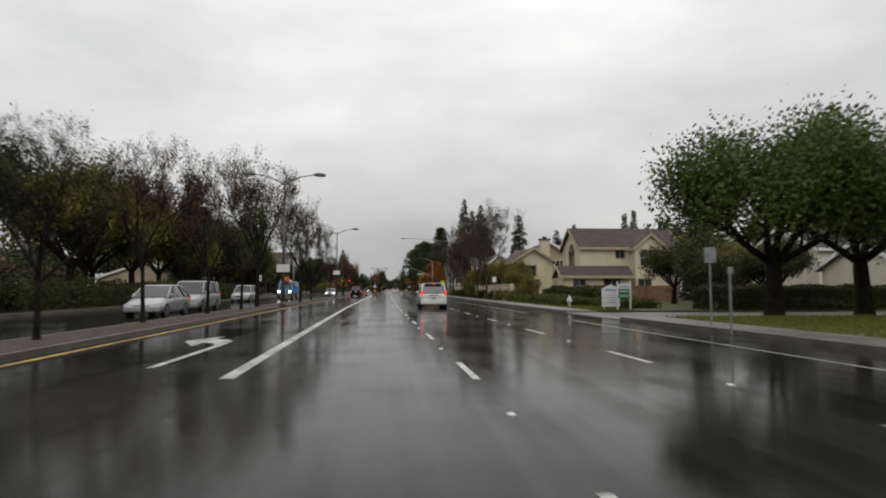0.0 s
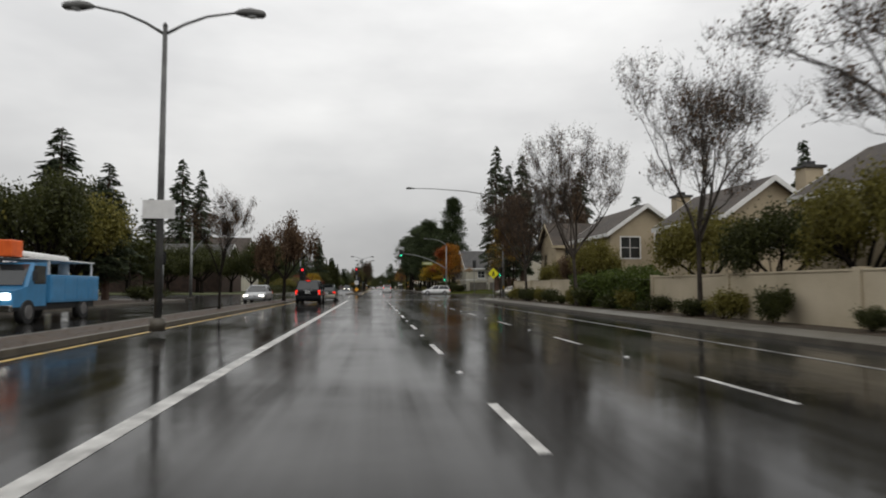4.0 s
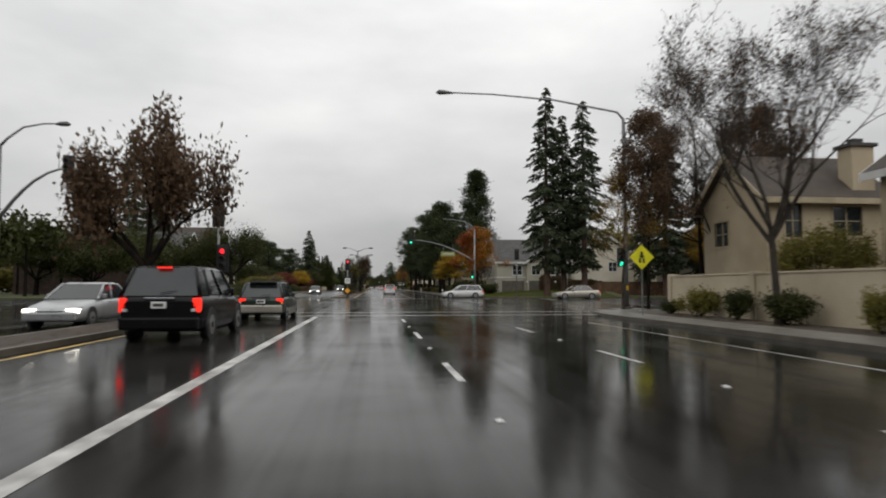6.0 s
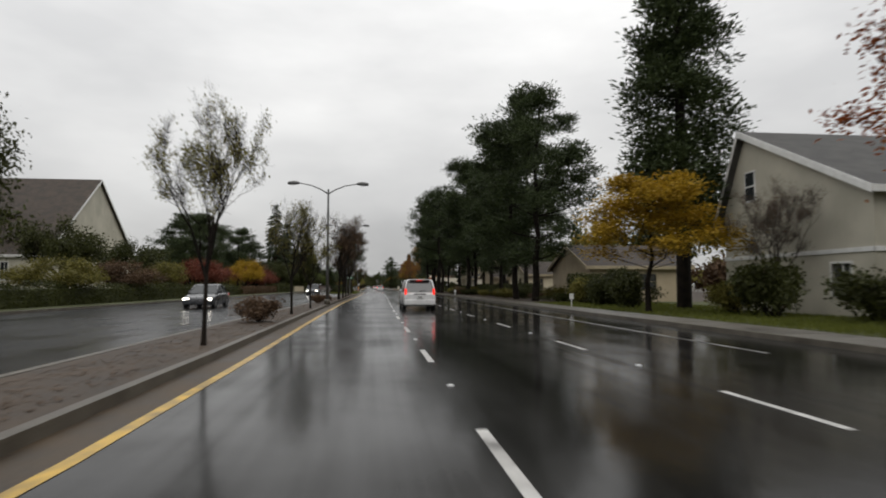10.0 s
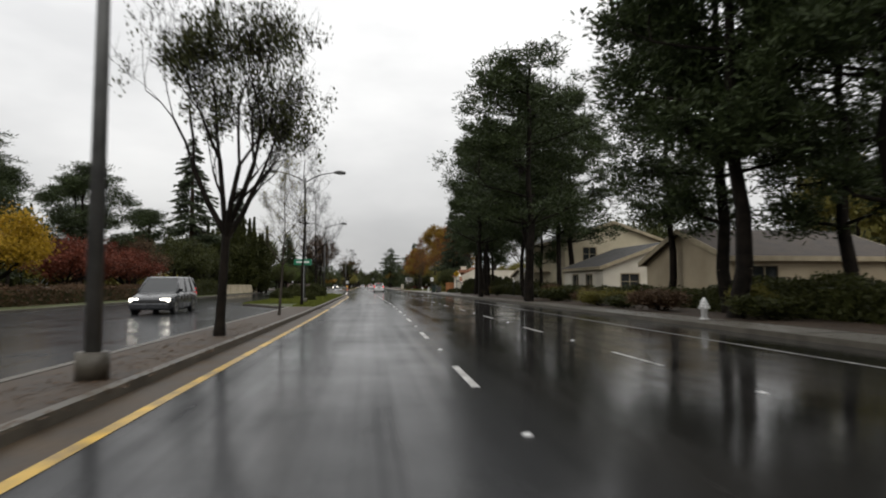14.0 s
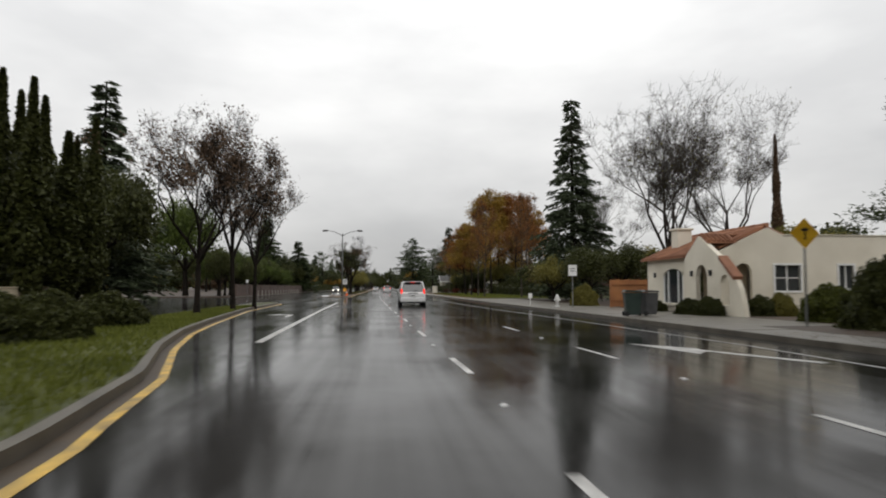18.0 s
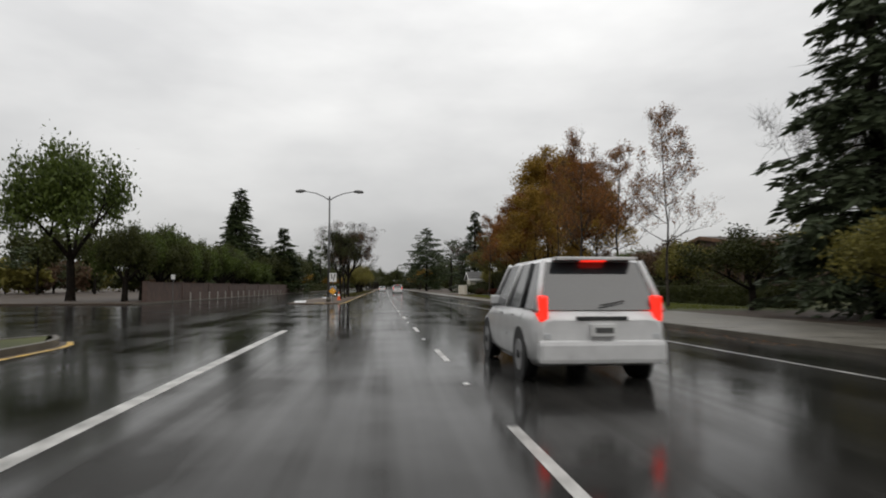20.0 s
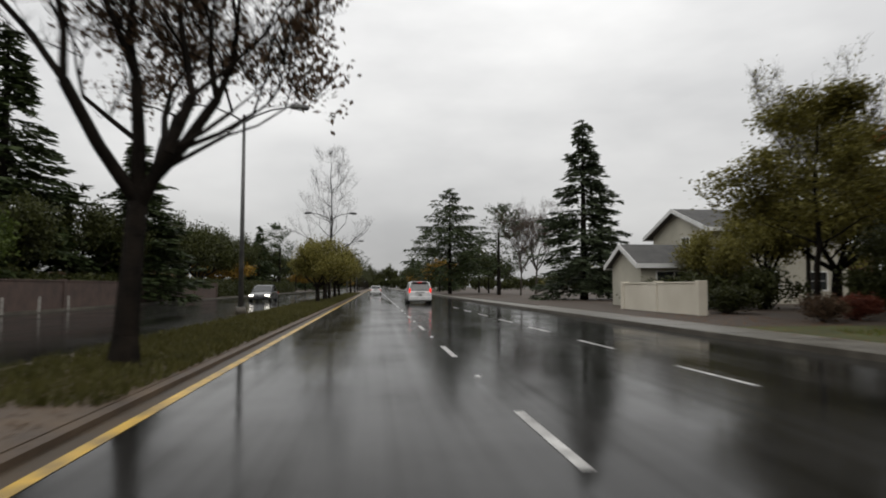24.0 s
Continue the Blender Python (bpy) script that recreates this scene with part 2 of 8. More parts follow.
GRASS_DRY = surf("grass_dry", (0.034, 0.036, 0.01), (0.088, 0.082, 0.025), 0.7, 0.6, 0.0, leafy=0.25, island=0.4)
GRASS_BLADE = surf("grass_blade", (0.058, 0.072, 0.011), (0.14, 0.156, 0.028), 0.7, 0.6, 0.0, leafy=0.25, island=0.4)
BARK = surf("wet_bark", (0.006, 0.005, 0.004), (0.022, 0.017, 0.013), 3.0, 0.9, 0.9, fine=18, spec=0.12)
BARK_GREY = surf("grey_bark", (0.030, 0.025, 0.021), (0.085, 0.072, 0.060), 2.5, 0.9, 0.8, fine=18, spec=0.12)
BARK_RED = surf("redwood_bark", (0.035, 0.02, 0.013), (0.10, 0.055, 0.035), 2.0, 0.8, 0.9, fine=14)
LEAF_DARK = surf("leaf_dark_green", (0.012, 0.015, 0.005), (0.056, 0.062, 0.018), 0.8, 0.45, 0.0, leafy=0.22, island=0.5)
LEAF_OAK = surf("leaf_broad_green", (0.02, 0.033, 0.008), (0.085, 0.115, 0.024), 0.7, 0.4, 0.0, leafy=0.25, island=0.5)
LEAF_PINE = surf("needle_dark_green", (0.014, 0.022, 0.01), (0.055, 0.074, 0.028), 0.5, 0.5, 0.0, leafy=0.15, island=0.5)
IVY = surf("ivy_green", (0.02, 0.025, 0.006), (0.085, 0.096, 0.018), 0.9, 0.5, 0.0, leafy=0.25, island=0.5)
LEAF_RED_WOOD = surf("needle_blue_green", (0.018, 0.027, 0.015), (0.068, 0.085, 0.046), 0.6, 0.55, 0.0, leafy=0.15, island=0.5)
LEAF_RUST = surf("leaf_autumn_rust", (0.10, 0.040, 0.014), (0.25, 0.105, 0.026), 0.4, 0.5, 0.0, leafy=0.3, island=0.5)
LEAF_AMBER = surf("leaf_autumn_amber", (0.11, 0.068, 0.014), (0.285, 0.175, 0.03), 0.4, 0.5, 0.0, leafy=0.3, island=0.5)
LEAF_YELLOW = surf("leaf_autumn_yellow", (0.15, 0.09, 0.008), (0.42, 0.27, 0.026), 0.5, 0.5, 0.0, leafy=0.35, island=0.5)
LEAF_RED = surf("leaf_dark_red", (0.055, 0.018, 0.012), (0.17, 0.05, 0.03), 0.5, 0.5, 0.0, leafy=0.3, island=0.5)
LEAF_BROWN = surf("leaf_withered_brown", (0.034, 0.022, 0.014), (0.125, 0.078, 0.046), 0.5, 0.6, 0.0, leafy=0.2, island=0.5)
LEAF_OLIVE = surf("leaf_olive", (0.048, 0.045, 0.012), (0.19, 0.17, 0.042), 0.5, 0.5, 0.0, leafy=0.25, island=0.5)
STUCCO = surf("cream_stucco", (0.47, 0.41, 0.28), (0.66, 0.59, 0.43), 0.5, 0.75, 0.25, fine=45)
STUCCO_WALL = surf("beige_wall_stucco", (0.37, 0.31, 0.21), (0.57, 0.49, 0.36), 0.45, 0.75, 0.3, fine=35)
STUCCO_GREY = surf("pale_grey_siding", (0.38, 0.36, 0.29), (0.54, 0.51, 0.42), 0.5, 0.7, 0.2, fine=40)
STUCCO_WHITE = surf("white_stucco", (0.58, 0.53, 0.43), (0.74, 0.69, 0.58), 0.5, 0.75, 0.25, fine=45)
STUCCO_TAN = surf("tan_siding", (0.32, 0.26, 0.17), (0.47, 0.39, 0.27), 0.5, 0.7, 0.2, fine=40)
TRIM_WHITE = surf("white_trim", (0.62, 0.62, 0.60), (0.80, 0.80, 0.78), 2.0, 0.5, 0.05)
TRIM_CREAM = surf("cream_trim", (0.3, 0.25, 0.16), (0.44, 0.37, 0.25), 2.0, 0.6, 0.05)
ROOF_GREY = shingle("grey_shingle", (0.035, 0.034, 0.033), (0.085, 0.082, 0.078))
ROOF_BROWN = shingle("brown_shake", (0.03, 0.023, 0.018), (0.075, 0.056, 0.042))
ROOF_TILE = shingle("terracotta_tile", (0.16, 0.062, 0.032), (0.37, 0.165, 0.085), 4.0)
# tan garage doors darkened in colour for the shade under the upper storey
GARAGE = surf("shaded_garage_door", (0.10, 0.09, 0.075), (0.16, 0.145, 0.12), 2.0, 0.6, 0.05)
BRICK_BROWN = surf("brown_block", (0.048, 0.031, 0.026), (0.108, 0.07, 0.056), 1.5, 0.8, 0.5, fine=20)
WOOD_FENCE = surf("weathered_fence_wood", (0.10, 0.055, 0.03), (0.24, 0.13, 0.07), 1.5, 0.75, 0.4, fine=24)
WOOD_ORANGE = surf("stained_gate_wood", (0.22, 0.085, 0.03), (0.40, 0.17, 0.06), 1.5, 0.6, 0.3, fine=24)
GLASS_DARK = surf("window_glass", (0.015, 0.018, 0.02), (0.035, 0.04, 0.043), 0.6, 0.06, 0.0, spec=0.8, rvar=0.03)
STEEL = surf("galvanised_steel", (0.16, 0.165, 0.165), (0.30, 0.305, 0.30), 2.0, 0.45, 0.08, metal=0.7)
STEEL_DARK = surf("weathered_lamp_steel", (0.07, 0.07, 0.07), (0.15, 0.15, 0.145), 2.0, 0.5, 0.08, metal=0.4)
BLACK_METAL = surf("black_signal_paint", (0.008, 0.008, 0.009), (0.022, 0.022, 0.022), 3.0, 0.5, 0.05)
SIGN_WHITE = surf("sign_white", (0.66, 0.66, 0.65), (0.80, 0.80, 0.79), 4.0, 0.45, 0.0)
SIGN_BLACK = surf("sign_black", (0.012, 0.012, 0.012), (0.025, 0.025, 0.025), 4.0, 0.5, 0.0)
SIGN_YELLOW = surf("sign_yellow", (0.60, 0.33, 0.012), (0.74, 0.44, 0.02), 3.0, 0.4, 0.0)
SIGN_LIME = surf("sign_fluorescent_yellow", (0.70, 0.66, 0.01), (0.90, 0.85, 0.03), 3.0, 0.4, 0.0)
SIGN_GREEN = surf("sign_green", (0.008, 0.16, 0.075), (0.012, 0.22, 0.11), 3.0, 0.4, 0.0)
SIGN_BLUE = surf("sign_pale_blue", (0.22, 0.30, 0.48), (0.30, 0.38, 0.56), 4.0, 0.5, 0.0)
SIGN_AMBER = surf("marker_amber", (0.70, 0.30, 0.02), (0.85, 0.42, 0.03), 3.0, 0.4, 0.0)
FADED_SIGN = surf("faded_sign_white", (0.42, 0.43, 0.30), (0.52, 0.53, 0.40), 3.0, 0.4, 0.0)
POST_PALE = surf("weathered_pale_post", (0.20, 0.19, 0.17), (0.36, 0.34, 0.31), 6.0, 0.8, 0.3)
# green reflective plate; its yellowish shine is put into the base colour
NAME_PLATE = surf("lit_look_name_plate", (0.20, 0.22, 0.055), (0.27, 0.29, 0.085), 3.0, 0.35, 0.0)
LEAF_TURNING = surf("leaf_turning_amber", (0.13, 0.055, 0.010), (0.42, 0.19, 0.025), 0.5, 0.5, 0.0, leafy=0.35, island=0.5)


def turning(m, red):
    """One side of the crown still amber, the other turned red."""
    n, l = m.node_tree.nodes, m.node_tree.links
    ramp = next(q for q in n if q.type == "VALTORGB")
    at, sep, blend, mix = n.new("ShaderNodeTexCoord"), n.new("ShaderNodeSeparateXYZ"), n.new("ShaderNodeMapRange"), n.new("ShaderNodeMix")
    l.new(at.outputs["Object"], sep.inputs["Vector"])
    l.new(sep.outputs["X"], blend.inputs["Value"])
    for k, q in (("From Min", -1.6), ("From Max", 0.4), ("To Min", 0.85), ("To Max", 0.0)):
        blend.inputs[k].default_value = q
    mix.data_type = "RGBA"
    mix.blend_type = "MULTIPLY"
    mix.inputs[7].default_value = (*red, 1)
    l.new(blend.outputs["Result"], mix.inputs[0])
    targets = [k.to_socket for k in ramp.outputs["Color"].links]
    l.new(ramp.outputs["Color"], mix.inputs[6])
    for k in targets:
        l.new(mix.outputs[2], k)


turning(LEAF_TURNING, (0.72, 0.36, 0.9))
SHEETING = surf("wet_white_plastic", (0.42, 0.42, 0.42), (0.74, 0.74, 0.74), 5.0, 0.25, 0.1)
CONE_ORANGE = surf("cone_orange", (0.70, 0.10, 0.015), (0.90, 0.17, 0.03), 5.0, 0.45, 0.0)
RUBBER = surf("tyre_rubber", (0.008, 0.008, 0.008), (0.022, 0.022, 0.022), 6.0, 0.65, 0.2)
ALLOY = surf("alloy_rim", (0.35, 0.35, 0.36), (0.55, 0.55, 0.56), 4.0, 0.3, 0.0, metal=0.9)
CHROME = surf("bright_trim", (0.55, 0.55, 0.56), (0.7, 0.7, 0.7), 4.0, 0.18, 0.0, metal=1.0)
PLASTIC = surf("black_plastic", (0.012, 0.012, 0.012), (0.03, 0.03, 0.03), 4.0, 0.55, 0.1)
CAR_WHITE = paint("car_white", (0.72, 0.72, 0.72))
CAR_SILVER = paint("car_silver", (0.45, 0.46, 0.47), 0.3, 0.5)
CAR_CHAMPAGNE = paint("car_champagne", (0.46, 0.43, 0.37), 0.3, 0.5)
CAR_BLACK = surf("car_black", (0.004, 0.004, 0.005), (0.006, 0.006, 0.007), 3.0, 0.25, 0.0, spec=0.22, rvar=0.06)
CAR_GREEN = paint("car_dark_green", (0.020, 0.036, 0.028), 0.32, 0.2, 0.3)
CAR_DARK = paint("car_dark_grey", (0.05, 0.052, 0.058), 0.28, 0.3)
TRUCK_BLUE = paint("truck_blue", (0.06, 0.26, 0.50), 0.4, 0.0)
TAIL_LIT = surf("tail_light_lit", (0.5, 0.01, 0.008), (0.6, 0.015, 0.01), 5.0, 0.25, 0.0, emit=(1.0, 0.03, 0.015, 1.1))
TAIL_RED = surf("tail_light_lens", (0.30, 0.012, 0.010), (0.45, 0.02, 0.015), 5.0, 0.2, 0.0, emit=(1.0, 0.05, 0.03, 0.35))
HEAD_LIT = surf("headlight_lit", (0.8, 0.8, 0.75), (0.9, 0.9, 0.85), 5.0, 0.2, 0.0, emit=(1.0, 0.93, 0.8, 6.0))
HEAD_OFF = surf("headlight_lens", (0.45, 0.46, 0.47), (0.6, 0.61, 0.62), 5.0, 0.12, 0.0)
LENS_GREEN = surf("signal_green_lit", (0.01, 0.3, 0.2), (0.02, 0.4, 0.27), 5.0, 0.3, 0.0, emit=(0.02, 1.0, 0.50, 2.2))
LENS_RED = surf("signal_red_lit", (0.4, 0.01, 0.01), (0.5, 0.02, 0.02), 5.0, 0.3, 0.0, emit=(1.0, 0.02, 0.03, 2.0))
LENS_OFF = surf("signal_lens_dark", (0.012, 0.010, 0.010), (0.03, 0.025, 0.02), 5.0, 0.3, 0.0)
BIN_GREEN = surf("bin_dark_plastic", (0.015, 0.03, 0.025), (0.03, 0.05, 0.04), 3.0, 0.5, 0.1)
BIN_GREY = surf("bin_grey_plastic", (0.05, 0.05, 0.052), (0.09, 0.09, 0.092), 3.0, 0.5, 0.1)


# ---- building helpers ----
def part(name, bm, material, parent, label=""):
    me = bpy.data.meshes.new(name)
    bm.to_mesh(me)
    bm.free()
    me.materials.append(material)
    ob = new(name, me)
    ob.parent = parent
    if label:
        tagged(ob, label)
    return ob


def shared(name, me, parent, m=None):
    """One more object on a mesh that exists."""
    ob = new(name, me)
    ob.parent = parent
    if m is not None:
        ob.matrix_basis = m
    return ob


def mesh_of(name, verts, faces, material, smooth=False):
    me = bpy.data.meshes.new(name)
    me.from_pydata(verts, [], faces)
    me.materials.append(material)
    if smooth:
        me.polygons.foreach_set("use_smooth", [True] * len(me.polygons))
    me.update()
    return me


def thing(name, label, category, m=None, group="", kind=""):
    ob = new(name)
    ob.empty_display_size = 0.2
    if m is not None:
        ob.matrix_basis = m
    return tagged(ob, label, category, group, kind)


def single(name, bm, material, label, category="", group="", kind="", m=None):
    me = bpy.data.meshes.new(name)
    bm.to_mesh(me)
    bm.free()
    me.materials.append(material)
    ob = new(name, me)
    if m is not None:
        ob.matrix_basis = m
    return tagged(ob, label, category, group, kind)


def box(x0, x1, y0, y1, z0, z1, bev=0.0, bm=None):
    bm = bm or bmesh.new()
    r = bmesh.ops.create_cube(bm, size=1.0)
    bmesh.ops.scale(bm, vec=(x1 - x0, y1 - y0, z1 - z0), verts=r["verts"])
    bmesh.ops.translate(bm, vec=((x0 + x1) / 2, (y0 + y1) / 2, (z0 + z1) / 2), verts=r["verts"])
    if bev:
        edges = list({e for v in r["verts"] for e in v.link_edges})
        bmesh.ops.bevel(bm, geom=edges, offset=bev, segments=2, affect="EDGES", profile=0.6)
    return bm


def tube(points, radii, sides=8, bm=None, cap=True):
    """A tapered tube along points."""
    bm = bm or bmesh.new()
    rings = []
    for i, p in enumerate(points):
        p = Vector(p)
        d = (Vector(points[min(i + 1, len(points) - 1)]) - Vector(points[max(i - 1, 0)])).normalized()
        a = d.orthogonal().normalized() if abs(d.z) > 0.9 else Vector((0, 0, 1)).cross(d).normalized()
        b = d.cross(a)
        rings.append([bm.verts.new(p + (a * math.cos(k * math.tau / sides) + b * math.sin(k * math.tau / sides)) * radii[i]) for k in range(sides)])
    for r, q in zip(rings, rings[1:]):
        for k in range(sides):
            f = bm.faces.new((r[k], r[(k + 1) % sides], q[(k + 1) % sides], q[k]))
            f.smooth = True
    if cap:
        bm.faces.new(rings[0][::-1])
        bm.faces.new(rings[-1])
    return bm


def disc(center, normal, radius, depth, sides=16, bm=None):
    c, d = Vector(center), Vector(normal).normalized()
    return tube([c, c + d * depth], [radius, radius], sides, bm)


def prism(poly, x0, x1, axis="x", bm=None):
    """A polygon of (u, z), thick along an axis: 'x': u is y; 'y': u is x."""
    bm = bm or bmesh.new()
    put = (lambda u, z, w: (w, u, z)) if axis == "x" else (lambda u, z, w: (u, w, z))
    a = [bm.verts.new(put(u, z, x0)) for u, z in poly]
    b = [bm.verts.new(put(u, z, x1)) for u, z in poly]
    bm.faces.new(a)
    bm.faces.new(b[::-1])
    k = len(poly)
    for i in range(k):
        bm.faces.new((a[i], b[i], b[(i + 1) % k], a[(i + 1) % k]))
    bmesh.ops.recalc_face_normals(bm, faces=bm.faces)
    return bm


# ---- the road's line ----
def road_x(y):
    """How far the road swings to the right of a straight line."""
    knots = [(-60, 1.7), (0, 1.05), (22, 0.62), (45, 0.2), (70, 0.0), (120, -0.18), (168, -0.3), (195, -0.1), (214, 0.2), (240, 0.65), (262, 0.92), (280, 1.0), (300, 0.75), (322, 0.2), (344, -0.3), (370, -0.65), (399, -0.9), (430, -1.0), (900, -1.0)]
    for (a, p), (b, q) in zip(knots, knots[1:]):
        if y <= b:
            k = max(0.0, min(1.0, (y - a) / (b - a)))
            return p + (q - p) * k
    return knots[-1][1]


def strip(name, edge_l, edge_r, y0, y1, z, material, step=4.0, h=None, parent=None):
    """A band along the road between two offsets (numbers or functions of y); with h it is a raised slab."""
    n = max(1, int(round((y1 - y0) / step)))
    fl = edge_l if callable(edge_l) else (lambda y: edge_l)
    fr = edge_r if callable(edge_r) else (lambda y: edge_r)
    vs, fs = [], []
    for i in range(n + 1):
        y = y0 + (y1 - y0) * i / n
        a, b = road_x(y) + fl(y), road_x(y) + fr(y)
        vs += [(a, y, z), (b, y, z)] + ([(a, y, z - h), (b, y, z - h)] if h else [])
    w = 4 if h else 2
    for i in range(n):
        p, q = i * w, (i + 1) * w
        fs.append((p, p + 1, q + 1, q))
        if h:
            fs += [(p + 2, p, q, q + 2), (p + 1, p + 3, q + 3, q + 1)]
    if h:
        fs += [(0, 2, 3, 1), (n * w + 1, n * w + 3, n * w + 2, n * w)]
    ob = new(name, mesh_of(name, vs, fs, material))
    ob.parent = parent
    return ob


# ---- plants ----
def limb_mesh(name, segs, material, sides=5):
    """Tapered limbs: (start, radius, end, radius) each."""
    vs, fs = [], []
    for p0, r0, p1, r1 in segs:
        d = (p1 - p0)
        if d.length < 1e-4:
            continue
        d.normalize()
        a = d.orthogonal().normalized()
        b = d.cross(a)
        k = sides if r0 > 0.03 else 3
        o = len(vs)
        for p, r in ((p0, r0), (p1, r1)):
            for i in range(k):
                w = math.tau * i / k
                vs.append(p + (a * math.cos(w) + b * math.sin(w)) * r)
        fs += [(o + i, o + (i + 1) % k, o + k + (i + 1) % k, o + k + i) for i in range(k)]
    return mesh_of(name, vs, fs, material, True)


def leaf_mesh(name, spots, size, material, seed, slim=0.55, droop=0.0, heads=None):
    """Leaves, each a folded-flat rhombus at the given spots, of its own heading or strewn about the given ones."""
    g = np.random.default_rng(seed)
    c = np.asarray(spots, float)
    n = len(c)
    u = g.normal(size=(n, 3)) if heads is None else heads + g.normal(size=(n, 3)) * 0.22
    u[:, 2] -= droop
    u /= np.linalg.norm(u, axis=1)[:, None]
    w = np.cross(u, g.normal(size=(n, 3)))
    w /= np.linalg.norm(w, axis=1)[:, None]
    s = size * g.uniform(0.6, 1.4, (n, 1))
    v = np.stack([c - u * s, c + w * s * slim, c + u * s, c - w * s * slim], 1).reshape(-1, 3)
    me = bpy.data.meshes.new(name)
    me.vertices.add(4 * n)
    me.vertices.foreach_set("co", v.ravel())
    me.loops.add(4 * n)
    me.loops.foreach_set("vertex_index", np.arange(4 * n))
    me.polygons.add(n)
    me.polygons.foreach_set("loop_start", np.arange(0, 4 * n, 4))
    me.materials.append(material)
    me.update(calc_edges=True)
    me.validate()
    return me


def grow(rng, p, d, length, r, depth, segs, tips, spread=0.6, up=0.25, kids=(2, 3), shrink=0.72, bend=0.18, pieces=3):
    """A limb in short crooked pieces, and its branches."""
    q = p
    rr = r
    for i in range(pieces):
        d = (d + Vector((rng.uniform(-1, 1), rng.uniform(-1, 1), rng.uniform(-0.6, 1) * 0.7 + up * 0.3)) * bend).normalized()
        e = q + d * (length / pieces)
        r2 = rr * (0.86 if depth else 0.6)
        segs.append((q, rr, e, r2))
        if depth <= 1:
            tips.append(e.copy())
        elif i == pieces - 2 and depth > 1 and rng.random() < 0.6:
            side = Vector((rng.uniform(-1, 1), rng.uniform(-1, 1), rng.uniform(0.0, 0.8))).normalized()
            grow(rng, e, (d * 0.5 + side).normalized(), length * shrink * 0.8, r2 * 0.5, depth - 1, segs, tips, spread, up, kids, shrink, bend, pieces)
        q, rr = e, r2
    if depth <= 0:
        return
    for _ in range(rng.randint(*kids)):
        side = Vector((rng.uniform(-1, 1), rng.uniform(-1, 1), rng.uniform(-0.5, 0.9)))
        nd = (d + side * spread + Vector((0, 0, up))).normalized()
        grow(rng, q, nd, length * shrink * rng.uniform(0.75, 1.15), rr * rng.uniform(0.6, 0.8), depth - 1, segs, tips, spread, up, kids, shrink, bend, pieces)


def fill(g, tips, count, sigma, zmin=None):
    t = np.array([tuple(p) for p in tips])
    pts = t[g.integers(0, len(t), count)] + g.normal(size=(count, 3)) * sigma
    if zmin is not None:
        pts = pts[pts[:, 2] > zmin]
    return pts


def twigs(rng, tips, count, length, segs, rise=0.5):
    """Fine crooked twigs at the ends of the limbs; gives back their ends."""
    ends = []
    for p in tips:
        for _ in range(count):
            d = Vector((rng.uniform(-1, 1), rng.uniform(-1, 1), rng.uniform(-0.7, 1) + rise)).normalized()
            ln = length * rng.uniform(0.5, 1.3)
            m = p + d * ln * 0.5
            e = m + (d + Vector((rng.uniform(-1, 1), rng.uniform(-1, 1), rng.uniform(-0.6, 1))) * 0.45).normalized() * ln * 0.5
            segs += [(p, 0.0062, m, 0.0045), (m, 0.0045, e, 0.002)]
            ends += [m, e]
    return ends


def conifer(rng, g, h, w, levels, z0, profile, rise, sag, tip, limbs, thick, segs):
    """Limbs in whorls round a straight trunk, each with flat sprays on both sides: the sprays' spots and headings."""
    spots, heads = [], []
    for i in range(levels):
        for _ in range(rng.randint(*limbs)):
            f = z0 + (1 - z0) * (i + rng.uniform(-0.5, 1.5)) / levels
            f = min(0.995, max(z0, f))
            a = rng.uniform(0, math.tau)
            ln = max(0.25, w * profile(f, i) * rng.uniform(0.62, 1.15))
            s = np.array((0.0, 0.0, h * f))
            out = np.array((math.cos(a), math.sin(a), 0.0))
            lift = lambda t: ln * (rise * t - sag * t * t + tip * t ** 3)
            at = lambda t: s + out * ln * t + np.array((0, 0, lift(t)))
            for t0, t1 in ((0.0, 0.5), (0.5, 1.0)):
                segs.append((Vector(at(t0)), (0.012 + 0.010 * ln) * (1 - 0.6 * t0), Vector(at(t1)), (0.012 + 0.010 * ln) * (1 - 0.6 * t1) * 0.6))
            m = max(4, int(ln * thick))
            t = g.uniform(0.10, 1.0, m)
            side = np.where(g.uniform(size=m) < 0.5, -1.0, 1.0) * g.uniform(0.5, 1.15, m)
            base = s + out * (ln * t)[:, None]
            base[:, 2] += ln * (rise * t - sag * t * t + tip * t ** 3)
            tw = np.stack([np.cos(a + side), np.sin(a + side), g.uniform(-0.75, 0.1, m)], 1)
            q = ((0.16 + 0.30 * ln) * (1.12 - t) * g.uniform(0.6, 1.2, m) + 0.06)[:, None]
            for u in (0.25, 0.6, 1.0):
                p = base + tw * q * u + g.normal(size=(m, 3)) * 0.03
                p[:, 2] -= 0.55 * q[:, 0] * u * u
                spots.append(p)
                heads.append(tw)
    return np.concatenate(spots), np.concatenate(heads)


PLANTS, SIZES = {}, {}


